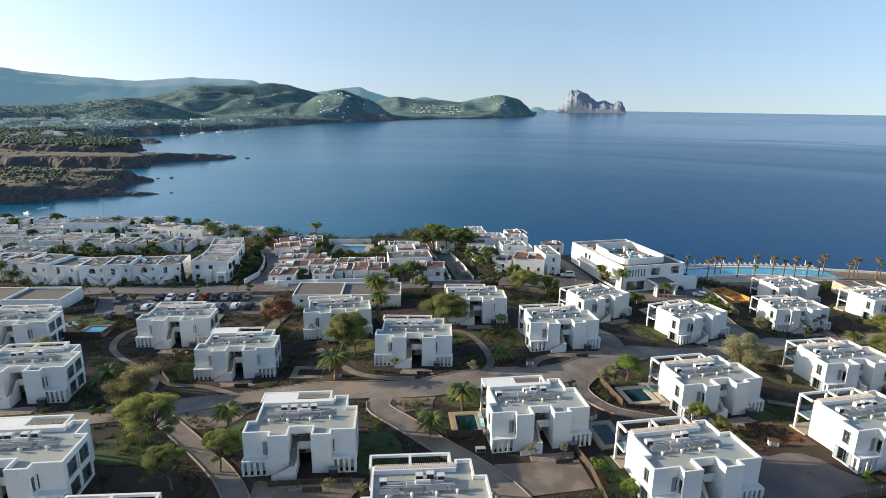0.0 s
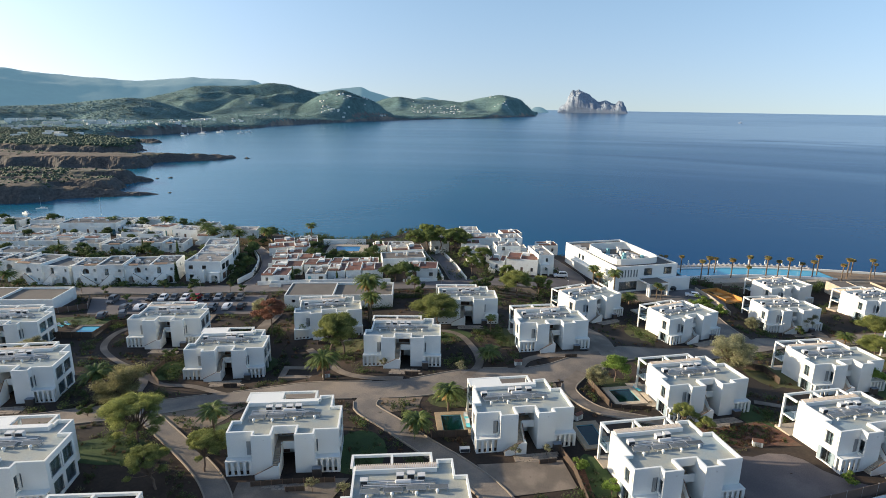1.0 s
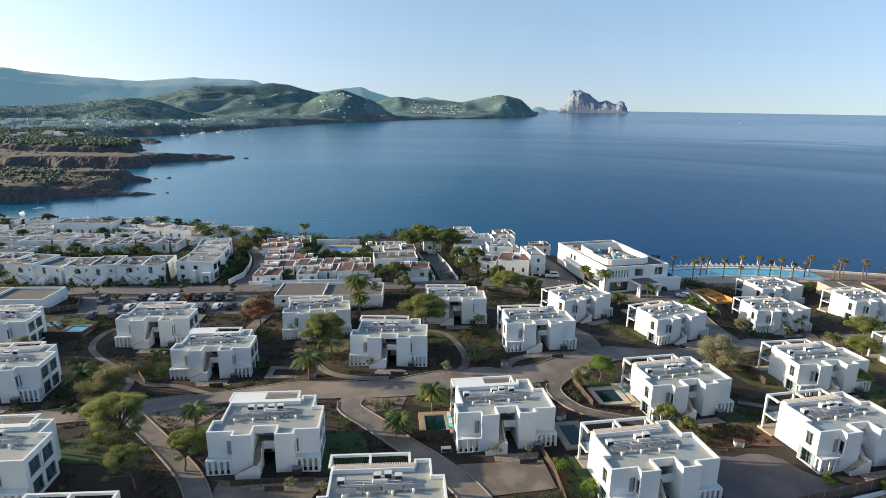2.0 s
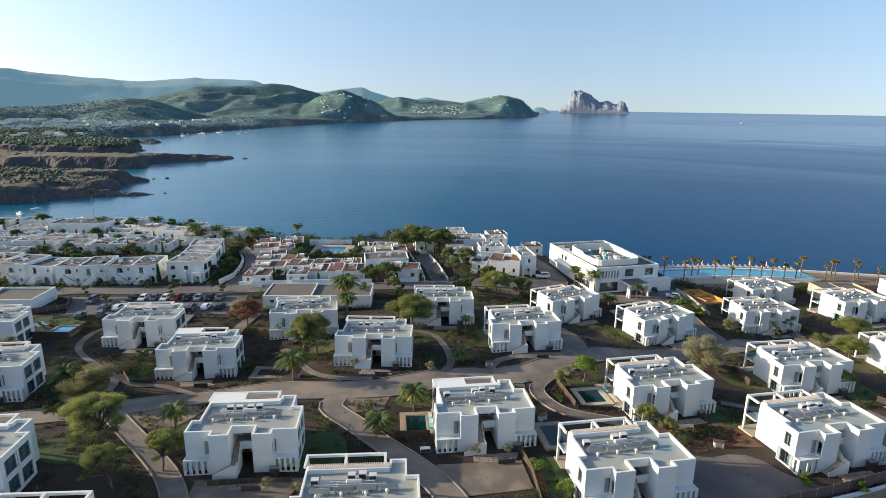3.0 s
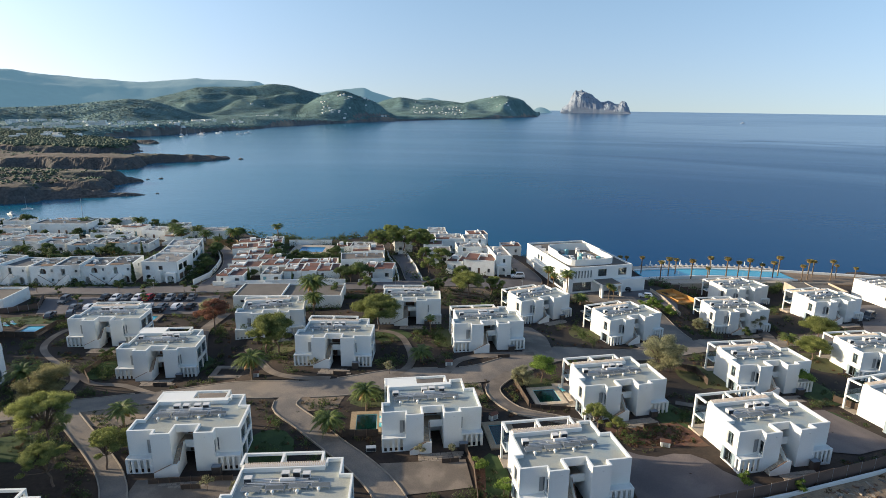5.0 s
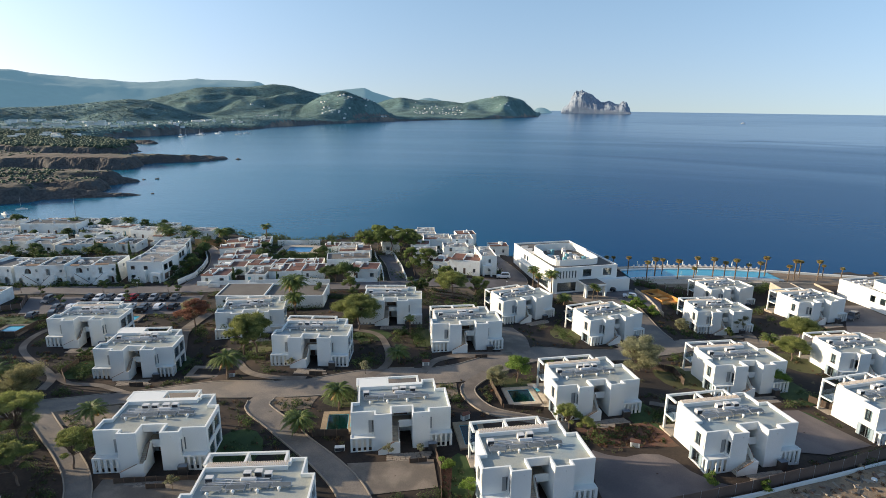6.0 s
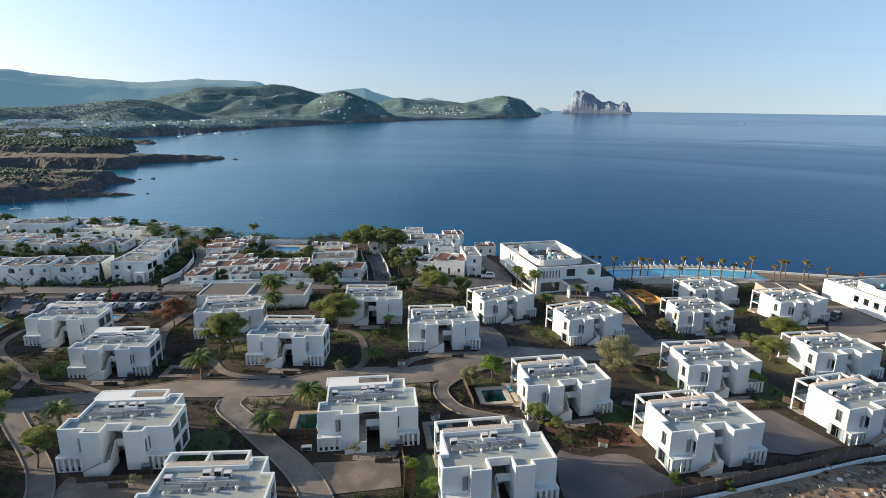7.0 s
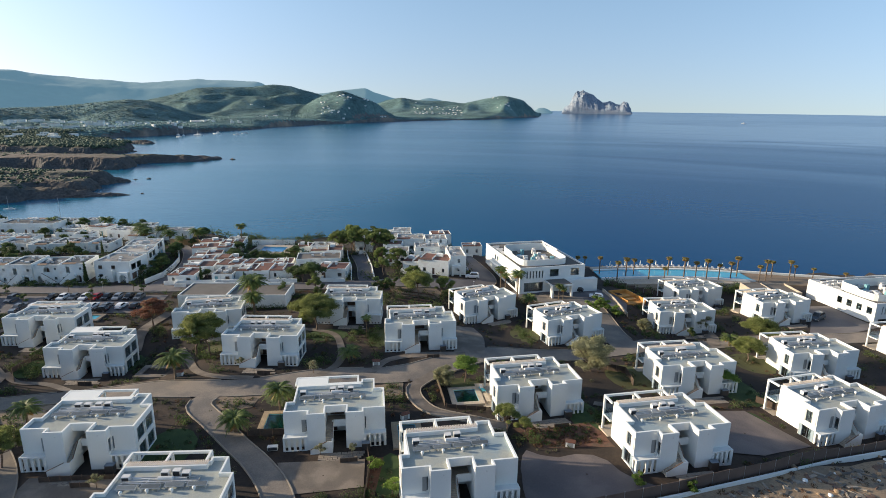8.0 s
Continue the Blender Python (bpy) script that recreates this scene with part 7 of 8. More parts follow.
def build_fence(pts, h, material, label, post=2.2, rail=True):
    """A screen fence along a line: posts and a panel a bay."""
    t = thing("fence", label, "fence")
    for (xa, ya), (xb, yb) in zip(pts, pts[1:]):
        n = max(1, round(math.dist((xa, ya), (xb, yb)) / post))
        for k in range(n):
            p = Vector((xa + (xb - xa) * k / n, ya + (yb - ya) * k / n))
            q = Vector((xa + (xb - xa) * (k + 1) / n, ya + (yb - ya) * (k + 1) / n))
            za = gz(p.x, p.y)
            d = (q - p).normalized()
            s = Vector((-d.y, d.x)) * 0.03
            bm = bmesh.new()
            prism(bm, [tuple(p + d * 0.05 - s), tuple(q - d * 0.05 - s), tuple(q - d * 0.05 + s), tuple(p + d * 0.05 + s)], za - 0.3, za + h)
            part("panel", bm, material, t)
            bm = bmesh.new()
            tube(bm, (p.x, p.y, za - 0.4), (p.x, p.y, za + h + 0.12), 0.045, 0.045, 6)
            part("post", bm, M_METAL if material is M_FENCE else M_WOOD, t)
    return t


build_fence([(46, 61), (54, 62.8), (71.9, 66.9), (89.9, 71.9), (101.5, 76), (118, 80), (150, 86)], 2.0, M_FENCE, "long brown mesh screen fence with metal posts", 3.0)
t_wall = thing("plinth_wall", "low white painted wall below the screen fence", "wall")
for (xa, ya), (xb, yb) in zip([(46, 60.2), (54, 62), (71.9, 66.1), (89.9, 71.1), (101.5, 75.2), (118, 79.2)], [(54, 62), (71.9, 66.1), (89.9, 71.1), (101.5, 75.2), (118, 79.2), (150, 85.2)]):
    bm = bmesh.new()
    z = min(gz(xa, ya), gz(xb, yb))
    prism(bm, [(xa, ya - 0.35), (xb, yb - 0.35), (xb, yb - 0.02), (xa, ya - 0.02)], z - 0.6, 0, [gz(xa, ya) + 0.6, gz(xb, yb) + 0.6, gz(xb, yb) + 0.6, gz(xa, ya) + 0.6])
    part("wall_section", bm, M_WHITE, t_wall)
REED = "brown reed screen fence round a garden"
build_fence([(38.0, 103.0), (38.5, 98), (39.0, 93.5)], 1.3, M_REED, REED)
build_fence([(39.2, 93.0), (43, 92.6), (46.8, 92.3)], 0.75, M_REED, REED)
patch("terrace", [(46.5, 93.2), (50.0, 93.6), (49.0, 103.0), (45.6, 102.6)], M_STONE, "tan stone paving beside a private pool", "terrace", 0.12)
t_bench = thing("garden_bench", "low tan stone bench on a pool terrace", "bench", m=pose(47.2, 94.6, gz(47.4, 96) + 0.1, 0, 0, 5))
part("seat", boxes((-0.05, 0.75, -0.05, 3.25, 0.48, 0.56)), M_STONE, t_bench)
part("base", boxes((0, 0.7, 0, 3.2, -0.3, 0.477)), M_STONE, t_bench)
build_fence([(4.8, 84.0), (11.0, 84.2)], 1.3, M_REED, REED)
build_fence([(-84, 131), (-74.5, 131), (-74, 139), (-66, 140)], 1.4, M_REED, REED)
build_fence([(25.4, 79), (26.2, 74), (25.9, 66)], 1.3, M_REED, REED)
build_fence([(-50, 108.6), (-53, 112.5), (-52.5, 118)], 1.2, M_REED, REED)
build_fence([(75, 112), (80, 109), (79.5, 103)], 1.6, M_REED, REED)
build_fence([(102, 96), (106, 90), (112, 82.5)], 1.4, M_REED, REED)
build_fence([(-94, 147), (-86, 151), (-90, 160)], 1.5, M_FENCE, "dark screen fence beside the car park", 2.5)
build_fence([(-10, 72.6), (-16, 72.4), (-22, 72.0)], 0.9, M_REED, "low slatted timber screen before a villa", 1.5)
for i in (1, 2, 3, 5, 11, 12, 13, 15):
    vm = villa_pose(i)
    ends = [vm @ Vector((u, -5.3, 0)) for u in ((5.6, 8.4), (9.2, 12.0))[i % 2]]
    build_fence([(e.x, e.y) for e in ends], 0.85, M_REED, "low dark slatted screen before a villa's stair", 1.4)
t_or = thing("timber_enclosure", "bright orange boarded enclosure beside the forecourt", "enclosure", m=pose(98.9, 156.6, gz(101, 161), 0, 0, 14))
for nm, sp in (("board_wall", (0, 6.2, 10.3, 10.5, -0.5, 1.2)), ("board_wall", (0, 0.2, 0, 10.29, -0.5, 1.2)), ("board_wall", (6.21, 6.41, 0, 10.5, -0.5, 1.2)), ("board_floor", (0.21, 6.2, 0.3, 10.29, -0.5, 0.1)),
               ("board_stack", (1.2, 5, 2.6, 4.2, 0.105, 0.6)), ("board_stack", (1.4, 5.2, 6.0, 7.4, 0.105, 0.5)), ("cross_board", (0.21, 6.2, 5.0, 5.15, 0.105, 0.9))):
    part(nm, boxes(sp), M_ORANGE, t_or)
build_garden_wall([(94.5, 167), (95.0, 158), (95.7, 148.5)], 1.1, M_STONE, "cream garden wall beside the forecourt")
build_fence([(100, 176.5), (112, 176), (124, 174), (136, 173.5)], 1.5, M_FENCE, "dark screen fence below the pool terrace", 3.0)
for k in range(4):
    build_garden_wall([(26.5 + 1.0 * k, 157 + 2.6 * k), (37.5 + 0.7 * k, 156 + 2.5 * k)], 0.45, M_WOOD, "low timber edging of a planted terrace")


# ---------------------------------------------------------------- vehicles
CAR_PAINTS = [mat("car_paint_white", (0.75, 0.75, 0.74), 0.25, 0.03), mat("car_paint_silver", (0.38, 0.39, 0.40), 0.3, 0.03, metal=0.5), mat("car_paint_grey", (0.10, 0.11, 0.12), 0.25, 0.03),
              mat("car_paint_black", (0.018, 0.019, 0.021), 0.2, 0.03), mat("car_paint_blue", (0.04, 0.09, 0.22), 0.25, 0.03), mat("car_paint_red", (0.32, 0.03, 0.03), 0.25, 0.03)]
CAR_WORDS = ["white", "silver", "dark grey", "black", "blue", "red"]


def build_car(paint, van=False):
    t = thing("car", CAR_WORDS[paint] + (" van parked on the asphalt" if van else " hatchback car parked on the asphalt"), "car", "parked cars")
    h, L = (1.9, 4.7) if van else (1.48, 4.25)
    bm = bmesh.new()
    hood = 1.0 if van else 0.88
    slab_yz(bm, -0.88, 0.88, [(-L / 2, 0.3), (L / 2, 0.3), (L / 2, 0.72), (L / 2 - 0.12, 0.86), (L / 2 - 1.15, hood), (-L / 2 + 0.15, hood + 0.04), (-L / 2, 0.75)])
    r = [(L / 2 - 1.15, hood), (L / 2 - 1.75, h - 0.06), (L / 2 - 2.1, h), (-L / 2 + 0.75, h - 0.02), (-L / 2 + 0.25, h - 0.35), (-L / 2 + 0.15, hood + 0.04)]
    a = [bm.verts.new((-0.82 if z < 1.05 else -0.66, y, z + 0.002)) for y, z in r]
    b = [bm.verts.new((0.82 if z < 1.05 else 0.66, y, z + 0.002)) for y, z in r]
    bm.faces.new(a)
    bm.faces.new(b[::-1])
    for i in range(len(r)):
        bm.faces.new((a[i], b[i], b[(i + 1) % len(r)], a[(i + 1) % len(r)]))
    body = part("body", bm, CAR_PAINTS[paint], t)
    bm = bmesh.new()
    f, k = r[0], r[1]
    v = [(-0.68, f[0] - 0.06, hood + 0.07), (0.68, f[0] - 0.06, hood + 0.07), (0.58, k[0] + 0.02, h - 0.1), (-0.58, k[0] + 0.02, h - 0.1)]
    n = Vector((0, 0.035, 0.02))
    q = [bm.verts.new(Vector(c) + n) for c in v]
    q2 = [bm.verts.new(Vector(c) - n * 0.5) for c in v]
    bm.faces.new(q)
    bm.faces.new(q2[::-1])
    for i in range(4):
        bm.faces.new((q[i], q2[i], q2[(i + 1) % 4], q[(i + 1) % 4]))
    part("windscreen", bm, M_CARGLASS, t, "dark glass")
    for sx in (-1, 1):
        bm = bmesh.new()
        ys = (L / 2 - 1.45, L / 2 - 1.95, -L / 2 + 0.7, -L / 2 + 0.4)
        pts = [(0.785, ys[0], hood + 0.08), (0.69, ys[1], h - 0.12), (0.69, ys[2], h - 0.12), (0.785, ys[3], hood + 0.1)]
        q = [bm.verts.new((sx * (x + 0.012), y, z)) for x, y, z in pts]
        q2 = [bm.verts.new((sx * (x - 0.05), y, z)) for x, y, z in pts]
        bm.faces.new(q)
        bm.faces.new(q2[::-1])
        for i in range(4):
            bm.faces.new((q[i], q2[i], q2[(i + 1) % 4], q[(i + 1) % 4]))
        part("side_window", bm, M_CARGLASS, t, "dark glass")
        for y in (-L / 2 + 0.8, L / 2 - 0.85):
            bm = bmesh.new()
            tube(bm, (sx * 0.70, y, 0.31), (sx * 0.90, y, 0.31), 0.31, 0.31, 14)
            wh = part("wheel", bm, M_TYRE, t, "black tyre")
            bm = bmesh.new()
            tube(bm, (sx * 0.895, y, 0.31), (sx * 0.912, y, 0.31), 0.19, 0.17, 10)
            part("rim", bm, M_METAL, wh)
        part("headlight", boxes((sx * 0.6 - 0.16, sx * 0.6 + 0.16, L / 2 - 0.03, L / 2 + 0.015, 0.6, 0.72)), M_ACPAINT, t)
        part("tail_light", boxes((sx * 0.7 - 0.1, sx * 0.7 + 0.1, -L / 2 - 0.015, -L / 2 + 0.03, 0.62, 0.82)), CAR_PAINTS[5], t)
    return t


PARKED = [[], [], [], [], [], []]
car_rng = random.Random(21)
for k in range(9):
    PARKED[[3, 0, 2, 0, 5, 3, 1, 3, 2][k]].append((-72 + k * 3.1, 158.2, car_rng.uniform(172, 184)))
for k in range(9):
    PARKED[[2, 0, 3, 0, 3, 0, 2, 0, 3][k]].append((-76 + k * 3.9, 150.8, car_rng.uniform(-5, 5)))
PARKED[2].append((-79, 144.5, 10))
PARKED[3].append((-53, 147.8, 88))
PARKED[0] += [(90.2, 160.5, 70), (50.3, 184.6, 95)]
PARKED[3] += [(86, 167.4, 60), (84.2, 168.6, 65)]
for paint, spots in enumerate(PARKED):
    if spots:
        place_copies(build_car(paint), [pose(x, y, gz(x, y) + 0.13, 0, 0, a) for x, y, a in spots])
place_copies(build_car(2, True), [pose(-74, 148 - 3, gz(-74, 145) + 0.1, 0, 0, 20), pose(-82, 156.5, gz(-82, 156) + 0.13, 0, 0, 178), pose(152.3, 146.6, gz(152, 146) + 0.1, 0, 0, 120) @ Matrix.Scale(1.2, 4)])
place_copies(build_car(0, True), [pose(53.2, 178.6, gz(53, 178) + 0.13, 0, 0, 85)])


# ---------------------------------------------------------------- boats, far houses, small things
def build_yacht(mast=True):
    t = thing("sailing_boat" if mast else "motor_boat", "white sailing boat at anchor in the bay" if mast else "white motor boat on the open sea", "boat", "boats in the bay")
    bm = bmesh.new()
    prism(bm, [(0, -5), (1.3, -4.5), (1.6, -1), (1.1, 3), (0, 6), (-1.1, 3), (-1.6, -1), (-1.3, -4.5)], -0.5, 1.1)
    part("hull", bm, M_WHITE, t)
    part("cabin", boxes((-0.8, 0.8, -2.5, 1.5, 1.1, 1.8)), M_ACPAINT, t)
    if mast:
        bm = bmesh.new()
        tube(bm, (0, 0.8, 1.1), (0, 0.8, 14), 0.12, 0.06)
        tube(bm, (0, 0.8, 2.4), (0, -4, 2.5), 0.1, 0.08)
        part("mast", bm, M_METAL, t)
    else:
        part("flybridge", boxes((-0.7, 0.7, -2.0, 0.5, 1.8, 2.7)), M_WHITE, t)
    return t


def afloat(x, y, a=0.0, s=1.0):
    return pose(x, y, float(sea_z(math.hypot(x, y))) - 0.1, 0, 0, a) @ Matrix.Scale(s, 4)


y1 = build_yacht()
for k, (x, y, a, s) in enumerate([(-181, 346, 60, 1.35), (-254, 408, 100, 0.7), (-500, 1330, 40, 1.5), (-455, 1330, 70, 2.2), (-480, 1310, 20, 1.6), (-380, 1370, 90, 1.5), (-600, 1250, 30, 1.4), (-570, 1290, 120, 1.2), (-470, 1260, 75, 1.3)]):
    ob = y1 if k == 0 else copy_thing(y1, Matrix())
    ob.matrix_basis = afloat(x, y, a, s)
y2 = build_yacht(False)
y2.matrix_basis = afloat(1490, 2440, 80, 1.6)
for x, y, a, s in ((-435, 1400, 80, 2.0), (-375, 1420, 95, 1.6), (-253, 389, 60, 0.8)):
    copy_thing(y2, Matrix()).matrix_basis = afloat(x, y, a, s)


def build_far_house(w, d, h, label):
    """A small far-off house: walls with window openings and a flat roof, in one mesh."""
    bm = bmesh.new()
    th = 0.4
    nw = int(w / 5)
    hs = [(1.5 + 5 * k, 3.6 + 5 * k, z, z + 1.6) for k in range(nw) for z in ([1, 4.2] if h > 5 else [1])]
    for p, q, o in (((0, 0), (w, 0), hs), ((w, th), (w, d), []), ((w - th, d), (0, d), []), ((0, d - th), (0, th), [])):
        wall(bm, p, q, th, -3.5, h, o)
    box(bm, th, w - th, th, d - th, h - 0.9, h - 0.4)
    return tagged(part("far_house", bm, M_OLDWHITE), label, "house", "far houses")


def shore_height(x, y):
    """The far shore's height, by the nearest point of its sheet."""
    a, r = math.degrees(math.atan2(x, y)), math.hypot(x, y)
    i, j = int(np.argmin(np.abs(fr[:, 0] - r))), int(np.argmin(np.abs(fa[0] - a)))
    return float(sea_z(r) + fz[i, j])


def head_height(x, y):
    i, j = int(np.argmin(np.abs(hr[:, 0] - math.hypot(x, y)))), int(np.argmin(np.abs(ha[0] - math.atan2(x, y))))
    return float(hz[i, j])


far_rng = random.Random(3)
big, small = build_far_house(26, 11, 6.5, "white resort block on the far shore"), build_far_house(12, 9, 4.5, "small white villa on a wooded hillside")
spots_b, spots_s = [], []
for k in range(36):
    a = -33.5 + 9.5 * (k % 12) / 12 + far_rng.uniform(-0.35, 0.35)
    r = 1450 + 90 * (k // 12) + far_rng.uniform(-40, 40)
    x, y = px_ray(a, r)
    spots_b.append(pose(x, y, shore_height(x, y) + 1, 0, 0, far_rng.uniform(-4, 30)) @ Matrix.Scale(far_rng.uniform(0.45, 0.85), 4))
for a0, a1, r0, r1, n in ((-14.6, -12, 2050, 2450, 12), (-8.2, -5.2, 2150, 2380, 44), (-4.5, -1.5, 2350, 2480, 16), (0.8, 6.2, 2850, 3250, 70), (8, 10.5, 3150, 3330, 14), (-34, -20, 1420, 1700, 40), (-20, -15.5, 1750, 1850, 22)):
    for k in range(n):
        a, r = far_rng.uniform(a0, a1), far_rng.uniform(r0, r1)
        x, y = px_ray(a, r)
        if shore_height(x, y) - float(sea_z(r)) < 12:
            continue
        spots_s.append(pose(x, y, shore_height(x, y) + 0.5, 0, 0, far_rng.uniform(-40, 40)) @ Matrix.Scale(far_rng.uniform(0.45, 0.85), 4))
for k in range(22):
    x, y = -760 + 300 * far_rng.random(), 900 + 280 * far_rng.random()
    spots_s.append(pose(x, y, head_height(x, y), 0, 0, far_rng.uniform(-20, 20)))
for ob, sp in ((big, spots_b), (small, spots_s)):
    for k, m in enumerate(sp):
        o = ob if k == 0 else copy_thing(ob, Matrix())
        o.matrix_basis = m

# woods on the far shore and scrub on the headlands, as masses of small crowns
def far_woods(name, pts, size, material, label, seed, flat=0.7):
    """Rounded crowns of two rings and a top each, shaded smooth."""
    rng = np.random.default_rng(seed)
    P = np.array(pts)
    n = len(P)
    s = size * rng.uniform(0.55, 1.3, n)
    ring = [(math.cos(2.094 * k), math.sin(2.094 * k), 0.05) for k in range(3)] + [(0.72 * math.cos(2.094 * k + 1.05), 0.72 * math.sin(2.094 * k + 1.05), 0.72) for k in range(3)] + [(0, 0, 1.0)]
    v = P[:, None, :] + np.array(ring)[None] * np.array([1, 1, flat]) * s[:, None, None] * rng.uniform(0.8, 1.2, (n, 7, 1)) + np.array([0, 0, -0.1]) * s[:, None, None]
    k = np.arange(n) * 7
    tri = [(0, 1, 3), (1, 2, 4), (2, 0, 5), (1, 4, 3), (2, 5, 4), (0, 3, 5), (3, 4, 6), (4, 5, 6), (5, 3, 6)]
    f = np.concatenate([np.stack([k + a_, k + b_, k + c_], -1) for a_, b_, c_ in tri])
    me = bpy.data.meshes.new(name)
    me.from_pydata(v.reshape(-1, 3).tolist(), [], f.tolist())
    me.polygons.foreach_set("use_smooth", [True] * len(me.polygons))
    me.materials.append(material)
    return tagged(new(name, me), label, "woods", kind="stuff")


wood_rng = np.random.default_rng(8)
pts = []
ii, jj = np.nonzero((inland > 8) & (fr < 3450) & (fa > -38))
pick = wood_rng.choice(len(ii), 100000, replace=True)
ja, jr = wood_rng.uniform(-0.3, 0.3, 100000), wood_rng.uniform(-22, 22, 100000)
homes = np.array([m.translation[:2] for m in spots_b + spots_s])
for n_, k in enumerate(pick):
    i, j = ii[k], jj[k]
    a, r = fa[i, j] + ja[n_] * 0.5, fr[i, j] + jr[n_]
    pts.append((r * math.sin(radians(a)), r * math.cos(radians(a)), float(sea_z(r)) + float(fz[i, j])))
cleared, far_pts = np.zeros(len(pts), bool), np.array(pts)
for hx_, hy_ in homes:
    cleared |= (np.abs(far_pts[:, 0] - hx_) < 8) & (np.abs(far_pts[:, 1] + 7 - hy_) < 12)
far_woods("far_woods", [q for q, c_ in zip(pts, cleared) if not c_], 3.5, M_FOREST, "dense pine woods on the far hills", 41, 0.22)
# bushes and small pines on the headlands: close-set inland, sparse on the bare points
cover = fbm(hx, hy, 60.0, 3)
green = np.where(hy > 850, 0.75, np.where((hy < 600) & (hx < -300) & (hy > 500), 0.3, 0.02)) + 0.2 * cover
ii, jj = np.nonzero((hh > 8) & (wood_rng.random(hh.shape) < green) & (hx > -1050))
pick = wood_rng.choice(len(ii), 16000, replace=True)
pts = [(hx[ii[k], jj[k]] + wood_rng.uniform(-2, 2), hy[ii[k], jj[k]] + wood_rng.uniform(-2, 2), hz[ii[k], jj[k]]) for k in pick]
M_HEADLEAF = leaf_mat("headland_bushes", (0.036, 0.062, 0.036), (0.050, 0.074, 0.042), 0.8, 0.0)
far_woods("headland_scrub", [q for q in pts if q[1] < 840][::2], 1.7, M_HEADLEAF, "low bushes on the bare headland", 42)
far_woods("headland_woods", [q for q in pts if q[1] >= 840], 3.4, M_HEADLEAF, "close-set bushes and small pines on the headland", 44)
for x, y, s in ((-196, 483, 1.4), (-232, 578, 2.2), (-212, 784, 3.2), (-243, 572, 1.6)):
    bm = bmesh.new()
    bmesh.ops.create_icosphere(bm, subdivisions=2, radius=s)
    for v in bm.verts:
        v.co.z *= 0.55
        v.co += v.co.normalized() * s * 0.25 * math.sin(5 * v.co.x / s + 3 * v.co.y / s + x)
    t = thing("sea_rock", "dark rock standing in the sea off the point", "rock", "sea rocks")
    part("stone", bm, M_CLIFF, t)
    t.matrix_basis = pose(x, y, float(sea_z(math.hypot(x, y))))


def build_lamp():
    t = thing("street_lamp", "slim grey street lamp beside the path", "street lamp", "street lamps")
    bm = bmesh.new()
    tube(bm, (0, 0, -0.3), (0, 0, 3.6), 0.05, 0.04)
    part("pole", bm, M_METAL, t)
    part("head", boxes((-0.16, 0.16, -0.16, 0.16, 3.6, 3.85)), M_ACPAINT, t)
    return t


place_copies(build_lamp(), [pose(x, y, gz(x, y)) for x, y in ((104.5, 137.5), (12, 167), (-27, 168.5), (52.5, 167.5), (-60, 163))])


def build_bin():
    t = thing("utility_cabinet", "small pale utility cabinet with a terracotta cap in a planting bed", "cabinet", "utility cabinets")
    part("body", boxes((0, 1.5, 0, 0.8, -0.3, 1.0)), M_WHITE, t)
    bm = bmesh.new()
    slab_yz(bm, -0.1, 1.6, [(-0.1, 1.0), (0.9, 1.0), (0.4, 1.45)])
    part("cap", bm, M_TERRA, t)
    part("door", boxes((0.3, 1.2, -0.02, -0.002, 0.1, 0.9)), M_SHUT, t)
    return t


place_copies(build_bin(), [pose(x, y, gz(x, y), 0, 0, a) for x, y, a in ((58.4, 79.3, -20), (-16.6, 107.2, 10), (24.2, 110.3, 0), (31, 88, 30), (-78, 122, 20))])


garden_ac = build_ac(1.6, 0.7)
garden_ac.matrix_basis = pose(9.2, 79.4, gz(9.2, 79.4) + 0.05, 0, 0, 4)
tagged(garden_ac, "low white outdoor air-conditioning unit in a planting bed", "air conditioner", "garden air conditioners")


def build_box():
    t = thing("planter_box", "dark stained timber box beside a villa stair", "box", "boxes by the stairs")
    part("case", boxes((0, 1.3, 0, 0.8, -0.2, 1.25)), M_DARKBOX, t)
    part("lid", boxes((-0.04, 1.34, -0.04, 0.84, 1.25, 1.31)), M_FRAME, t)
    return t


place_copies(build_box(), [villa_pose(i) @ pose(12.6 if i % 2 else 12.2, -2.3, 0) for i in range(len(VILLAS) - 1)])
t_pond = thing("stone_pond", "rectangular grey stone basin with a dark bed", "basin", m=pose(-26, 108.6, gz(-21, 111) + 0.1, 0, 0, -3))
part("rim", boxes((0, 9, 0, 1.3, -0.5, 0.3), (0, 9, 4.2, 5.5, -0.5, 0.3), (0, 1.3, 1.3, 4.2, -0.5, 0.3), (7.7, 9, 1.3, 4.2, -0.5, 0.3)), M_PAVE, t_pond)
part("bed", boxes((1.3, 7.7, 1.3, 4.2, -0.5, 0.12)), M_SOIL, t_pond, "dark wet bed")
for k, (x, y, a) in enumerate([(10.95, 86.0, 0), (10.95, 88.2, 4), (46.9, 98.5, 20), (-83.5, 137.5, 60), (-84.6, 136.4, 60)]):
    if k == 0:
        lg = build_lounger()
        lg.matrix_basis = pose(x, y, gz(x, y) + 0.36, 0, 0, a)
        lg.children[1].data.materials[0] = M_TURQ
        tagged(lg, "turquoise sun lounger beside a private pool", "sun lounger", "garden loungers")
    else:
        copy_thing(lg, pose(x, y, gz(x, y) + 0.36, 0, 0, a))
rub_rng = random.Random(6)
rub = [(rub_rng.uniform(60, 150), rub_rng.uniform(48, 68), 0.5) for k in range(90)]
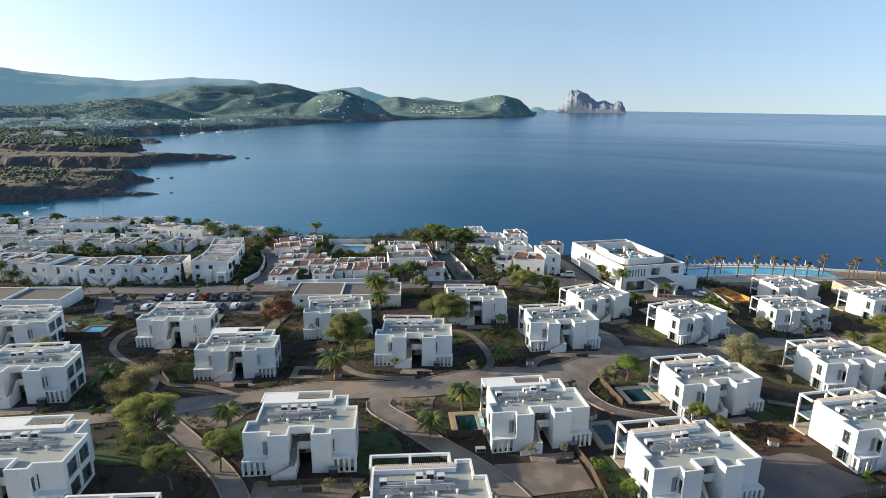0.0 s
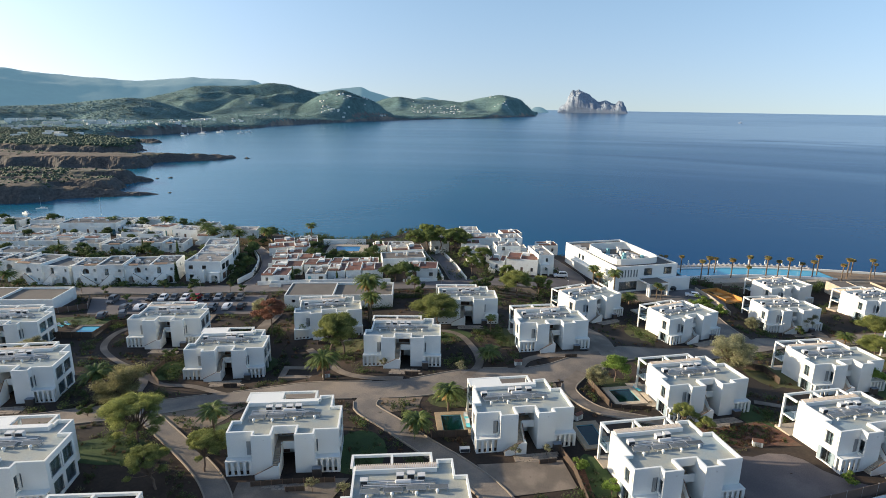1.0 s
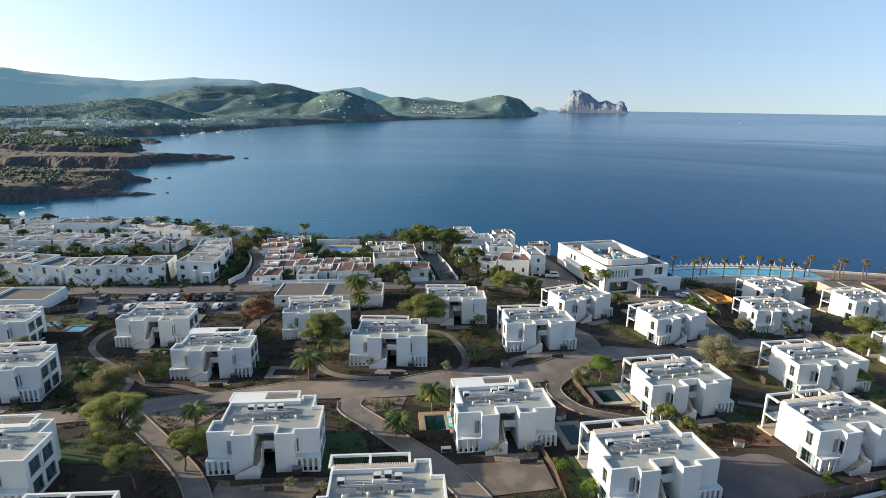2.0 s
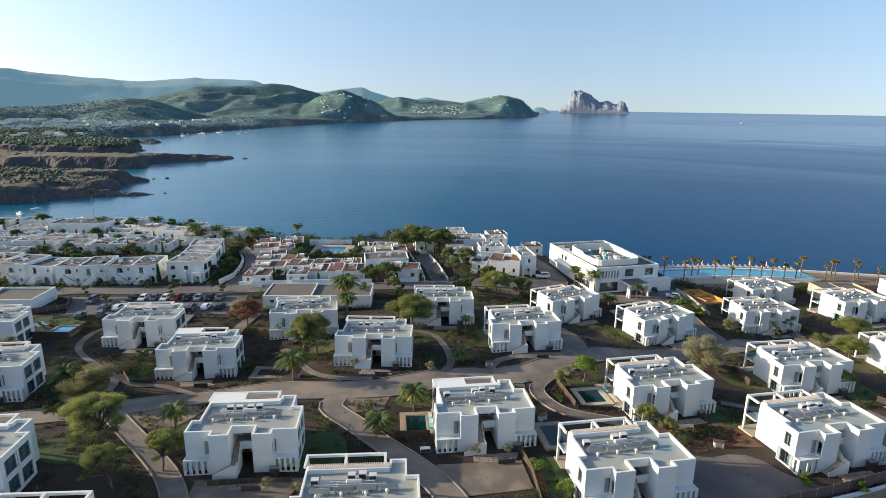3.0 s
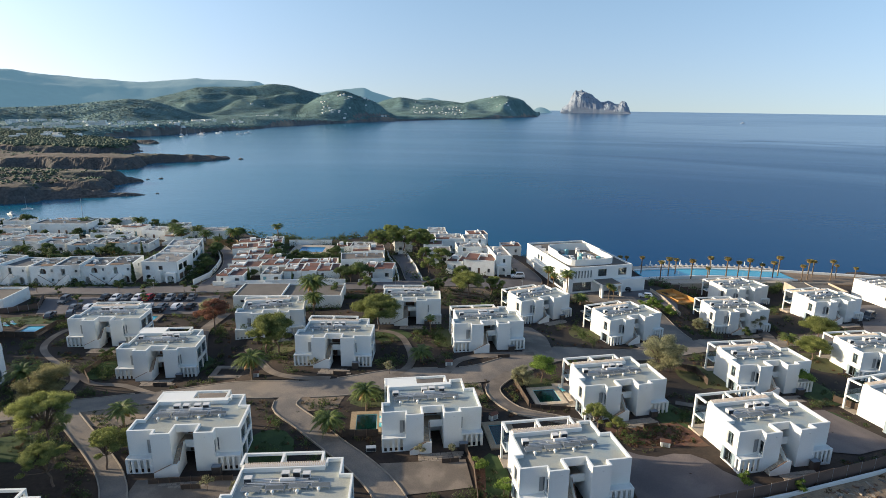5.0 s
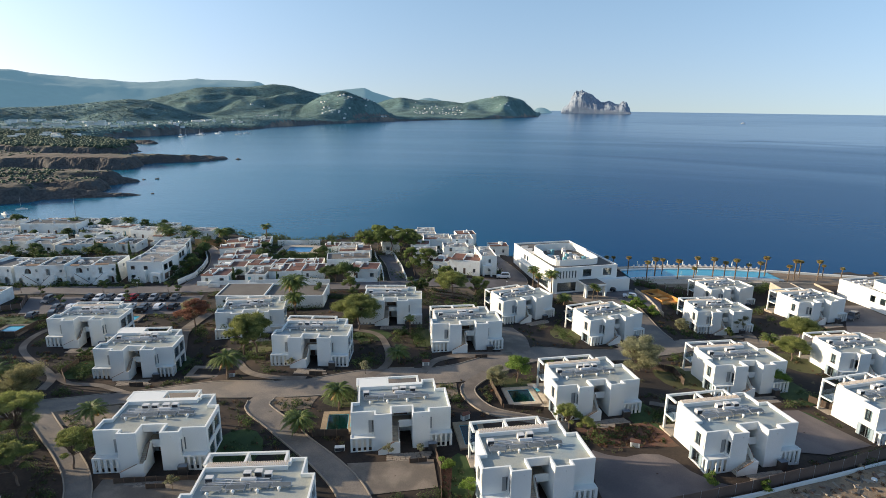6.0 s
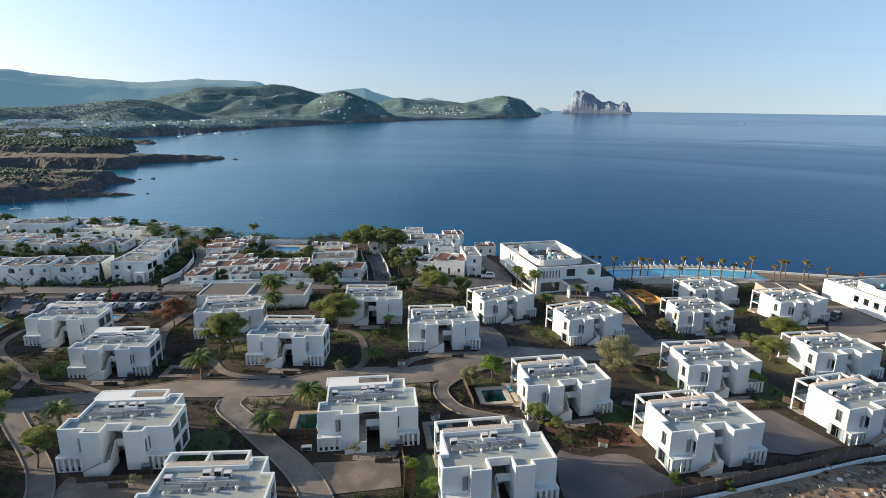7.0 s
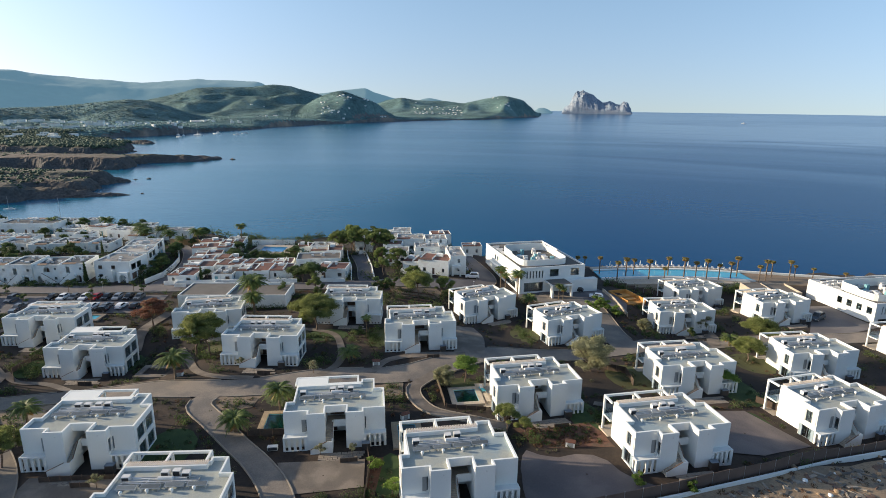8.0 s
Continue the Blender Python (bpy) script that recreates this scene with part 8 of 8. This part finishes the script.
shrub_field("dry_weeds", [(x, y + (x - 70) * 0.2, r) for x, y, r in rub], M_RUST, "dry weeds on the building plot", 51, 0.18, 14)
for k in range(34):
    x = rub_rng.uniform(92, 128)
    y = 62 + (x - 70) * 0.26 + rub_rng.uniform(-3, 5)
    s = rub_rng.uniform(0.18, 0.5)
    bm = bmesh.new()
    bmesh.ops.create_icosphere(bm, subdivisions=2, radius=s)
    for v in bm.verts:
        v.co *= 1 + 0.35 * noise.noise(v.co * 2.5 + Vector((k, 0, 0)))
        v.co.z *= 0.7
    o = part("rubble_heap" if k % 3 else "white_sack", bm, M_RUBBLE if k % 3 else M_WHITE)
    tagged(o, "lump of excavated rubble on the bare plot" if k % 3 else "full white builder's sack on the bare plot", "rubble" if k % 3 else "sack", "rubble heaps")
    o.location = (x, y, gz(x, y) + s * 0.4)


# broken boards, blocks and tiles strewn over the building plot
def build_debris(name, material, label, seed, n):
    rng = random.Random(seed)
    verts, faces = [], []
    for k in range(n):
        x = rng.uniform(60, 135)
        y = 58.3 + (x - 40) * 0.255 - 1.6 - 13 * rng.random() ** 1.6
        m = pose(x, y, gz(x, y) + 0.1, rng.uniform(-14, 14), rng.uniform(-14, 14), rng.uniform(0, 180))
        lx, ly, lz = rng.uniform(0.15, 1.1), rng.uniform(0.08, 0.3), rng.uniform(0.03, 0.14)
        i = len(verts)
        verts += [tuple(m @ Vector((sx * lx, sy * ly, sz * lz))) for sz in (-1, 1) for sx, sy in ((-1, -1), (1, -1), (1, 1), (-1, 1))]
        faces += [(i, i + 3, i + 2, i + 1), (i + 4, i + 5, i + 6, i + 7)] + [(i + a, i + (a + 1) % 4, i + 4 + (a + 1) % 4, i + 4 + a) for a in range(4)]
    me = bpy.data.meshes.new(name)
    me.from_pydata(verts, [], faces)
    me.materials.append(material)
    return tagged(new(name, me), label, "debris", kind="stuff")


build_debris("debris", M_WOOD, "broken boards strewn over the building plot", 201, 120)
build_debris("debris", M_KERB, "pale blocks and broken tiles strewn over the building plot", 202, 160)
build_debris("debris", M_GRAVELROOF, "grey rubble strewn over the building plot", 203, 160)
tufts = [(x, 58.3 + (x - 40) * 0.255 - 1.2 - 12 * fill_rng.random(), fill_rng.uniform(0.2, 0.6)) for x in [fill_rng.uniform(60, 135) for k in range(110)]]
shrub_field("weeds", tufts, M_RUST, "dry weeds on the building plot", 67, 0.1, 40, 0.5)
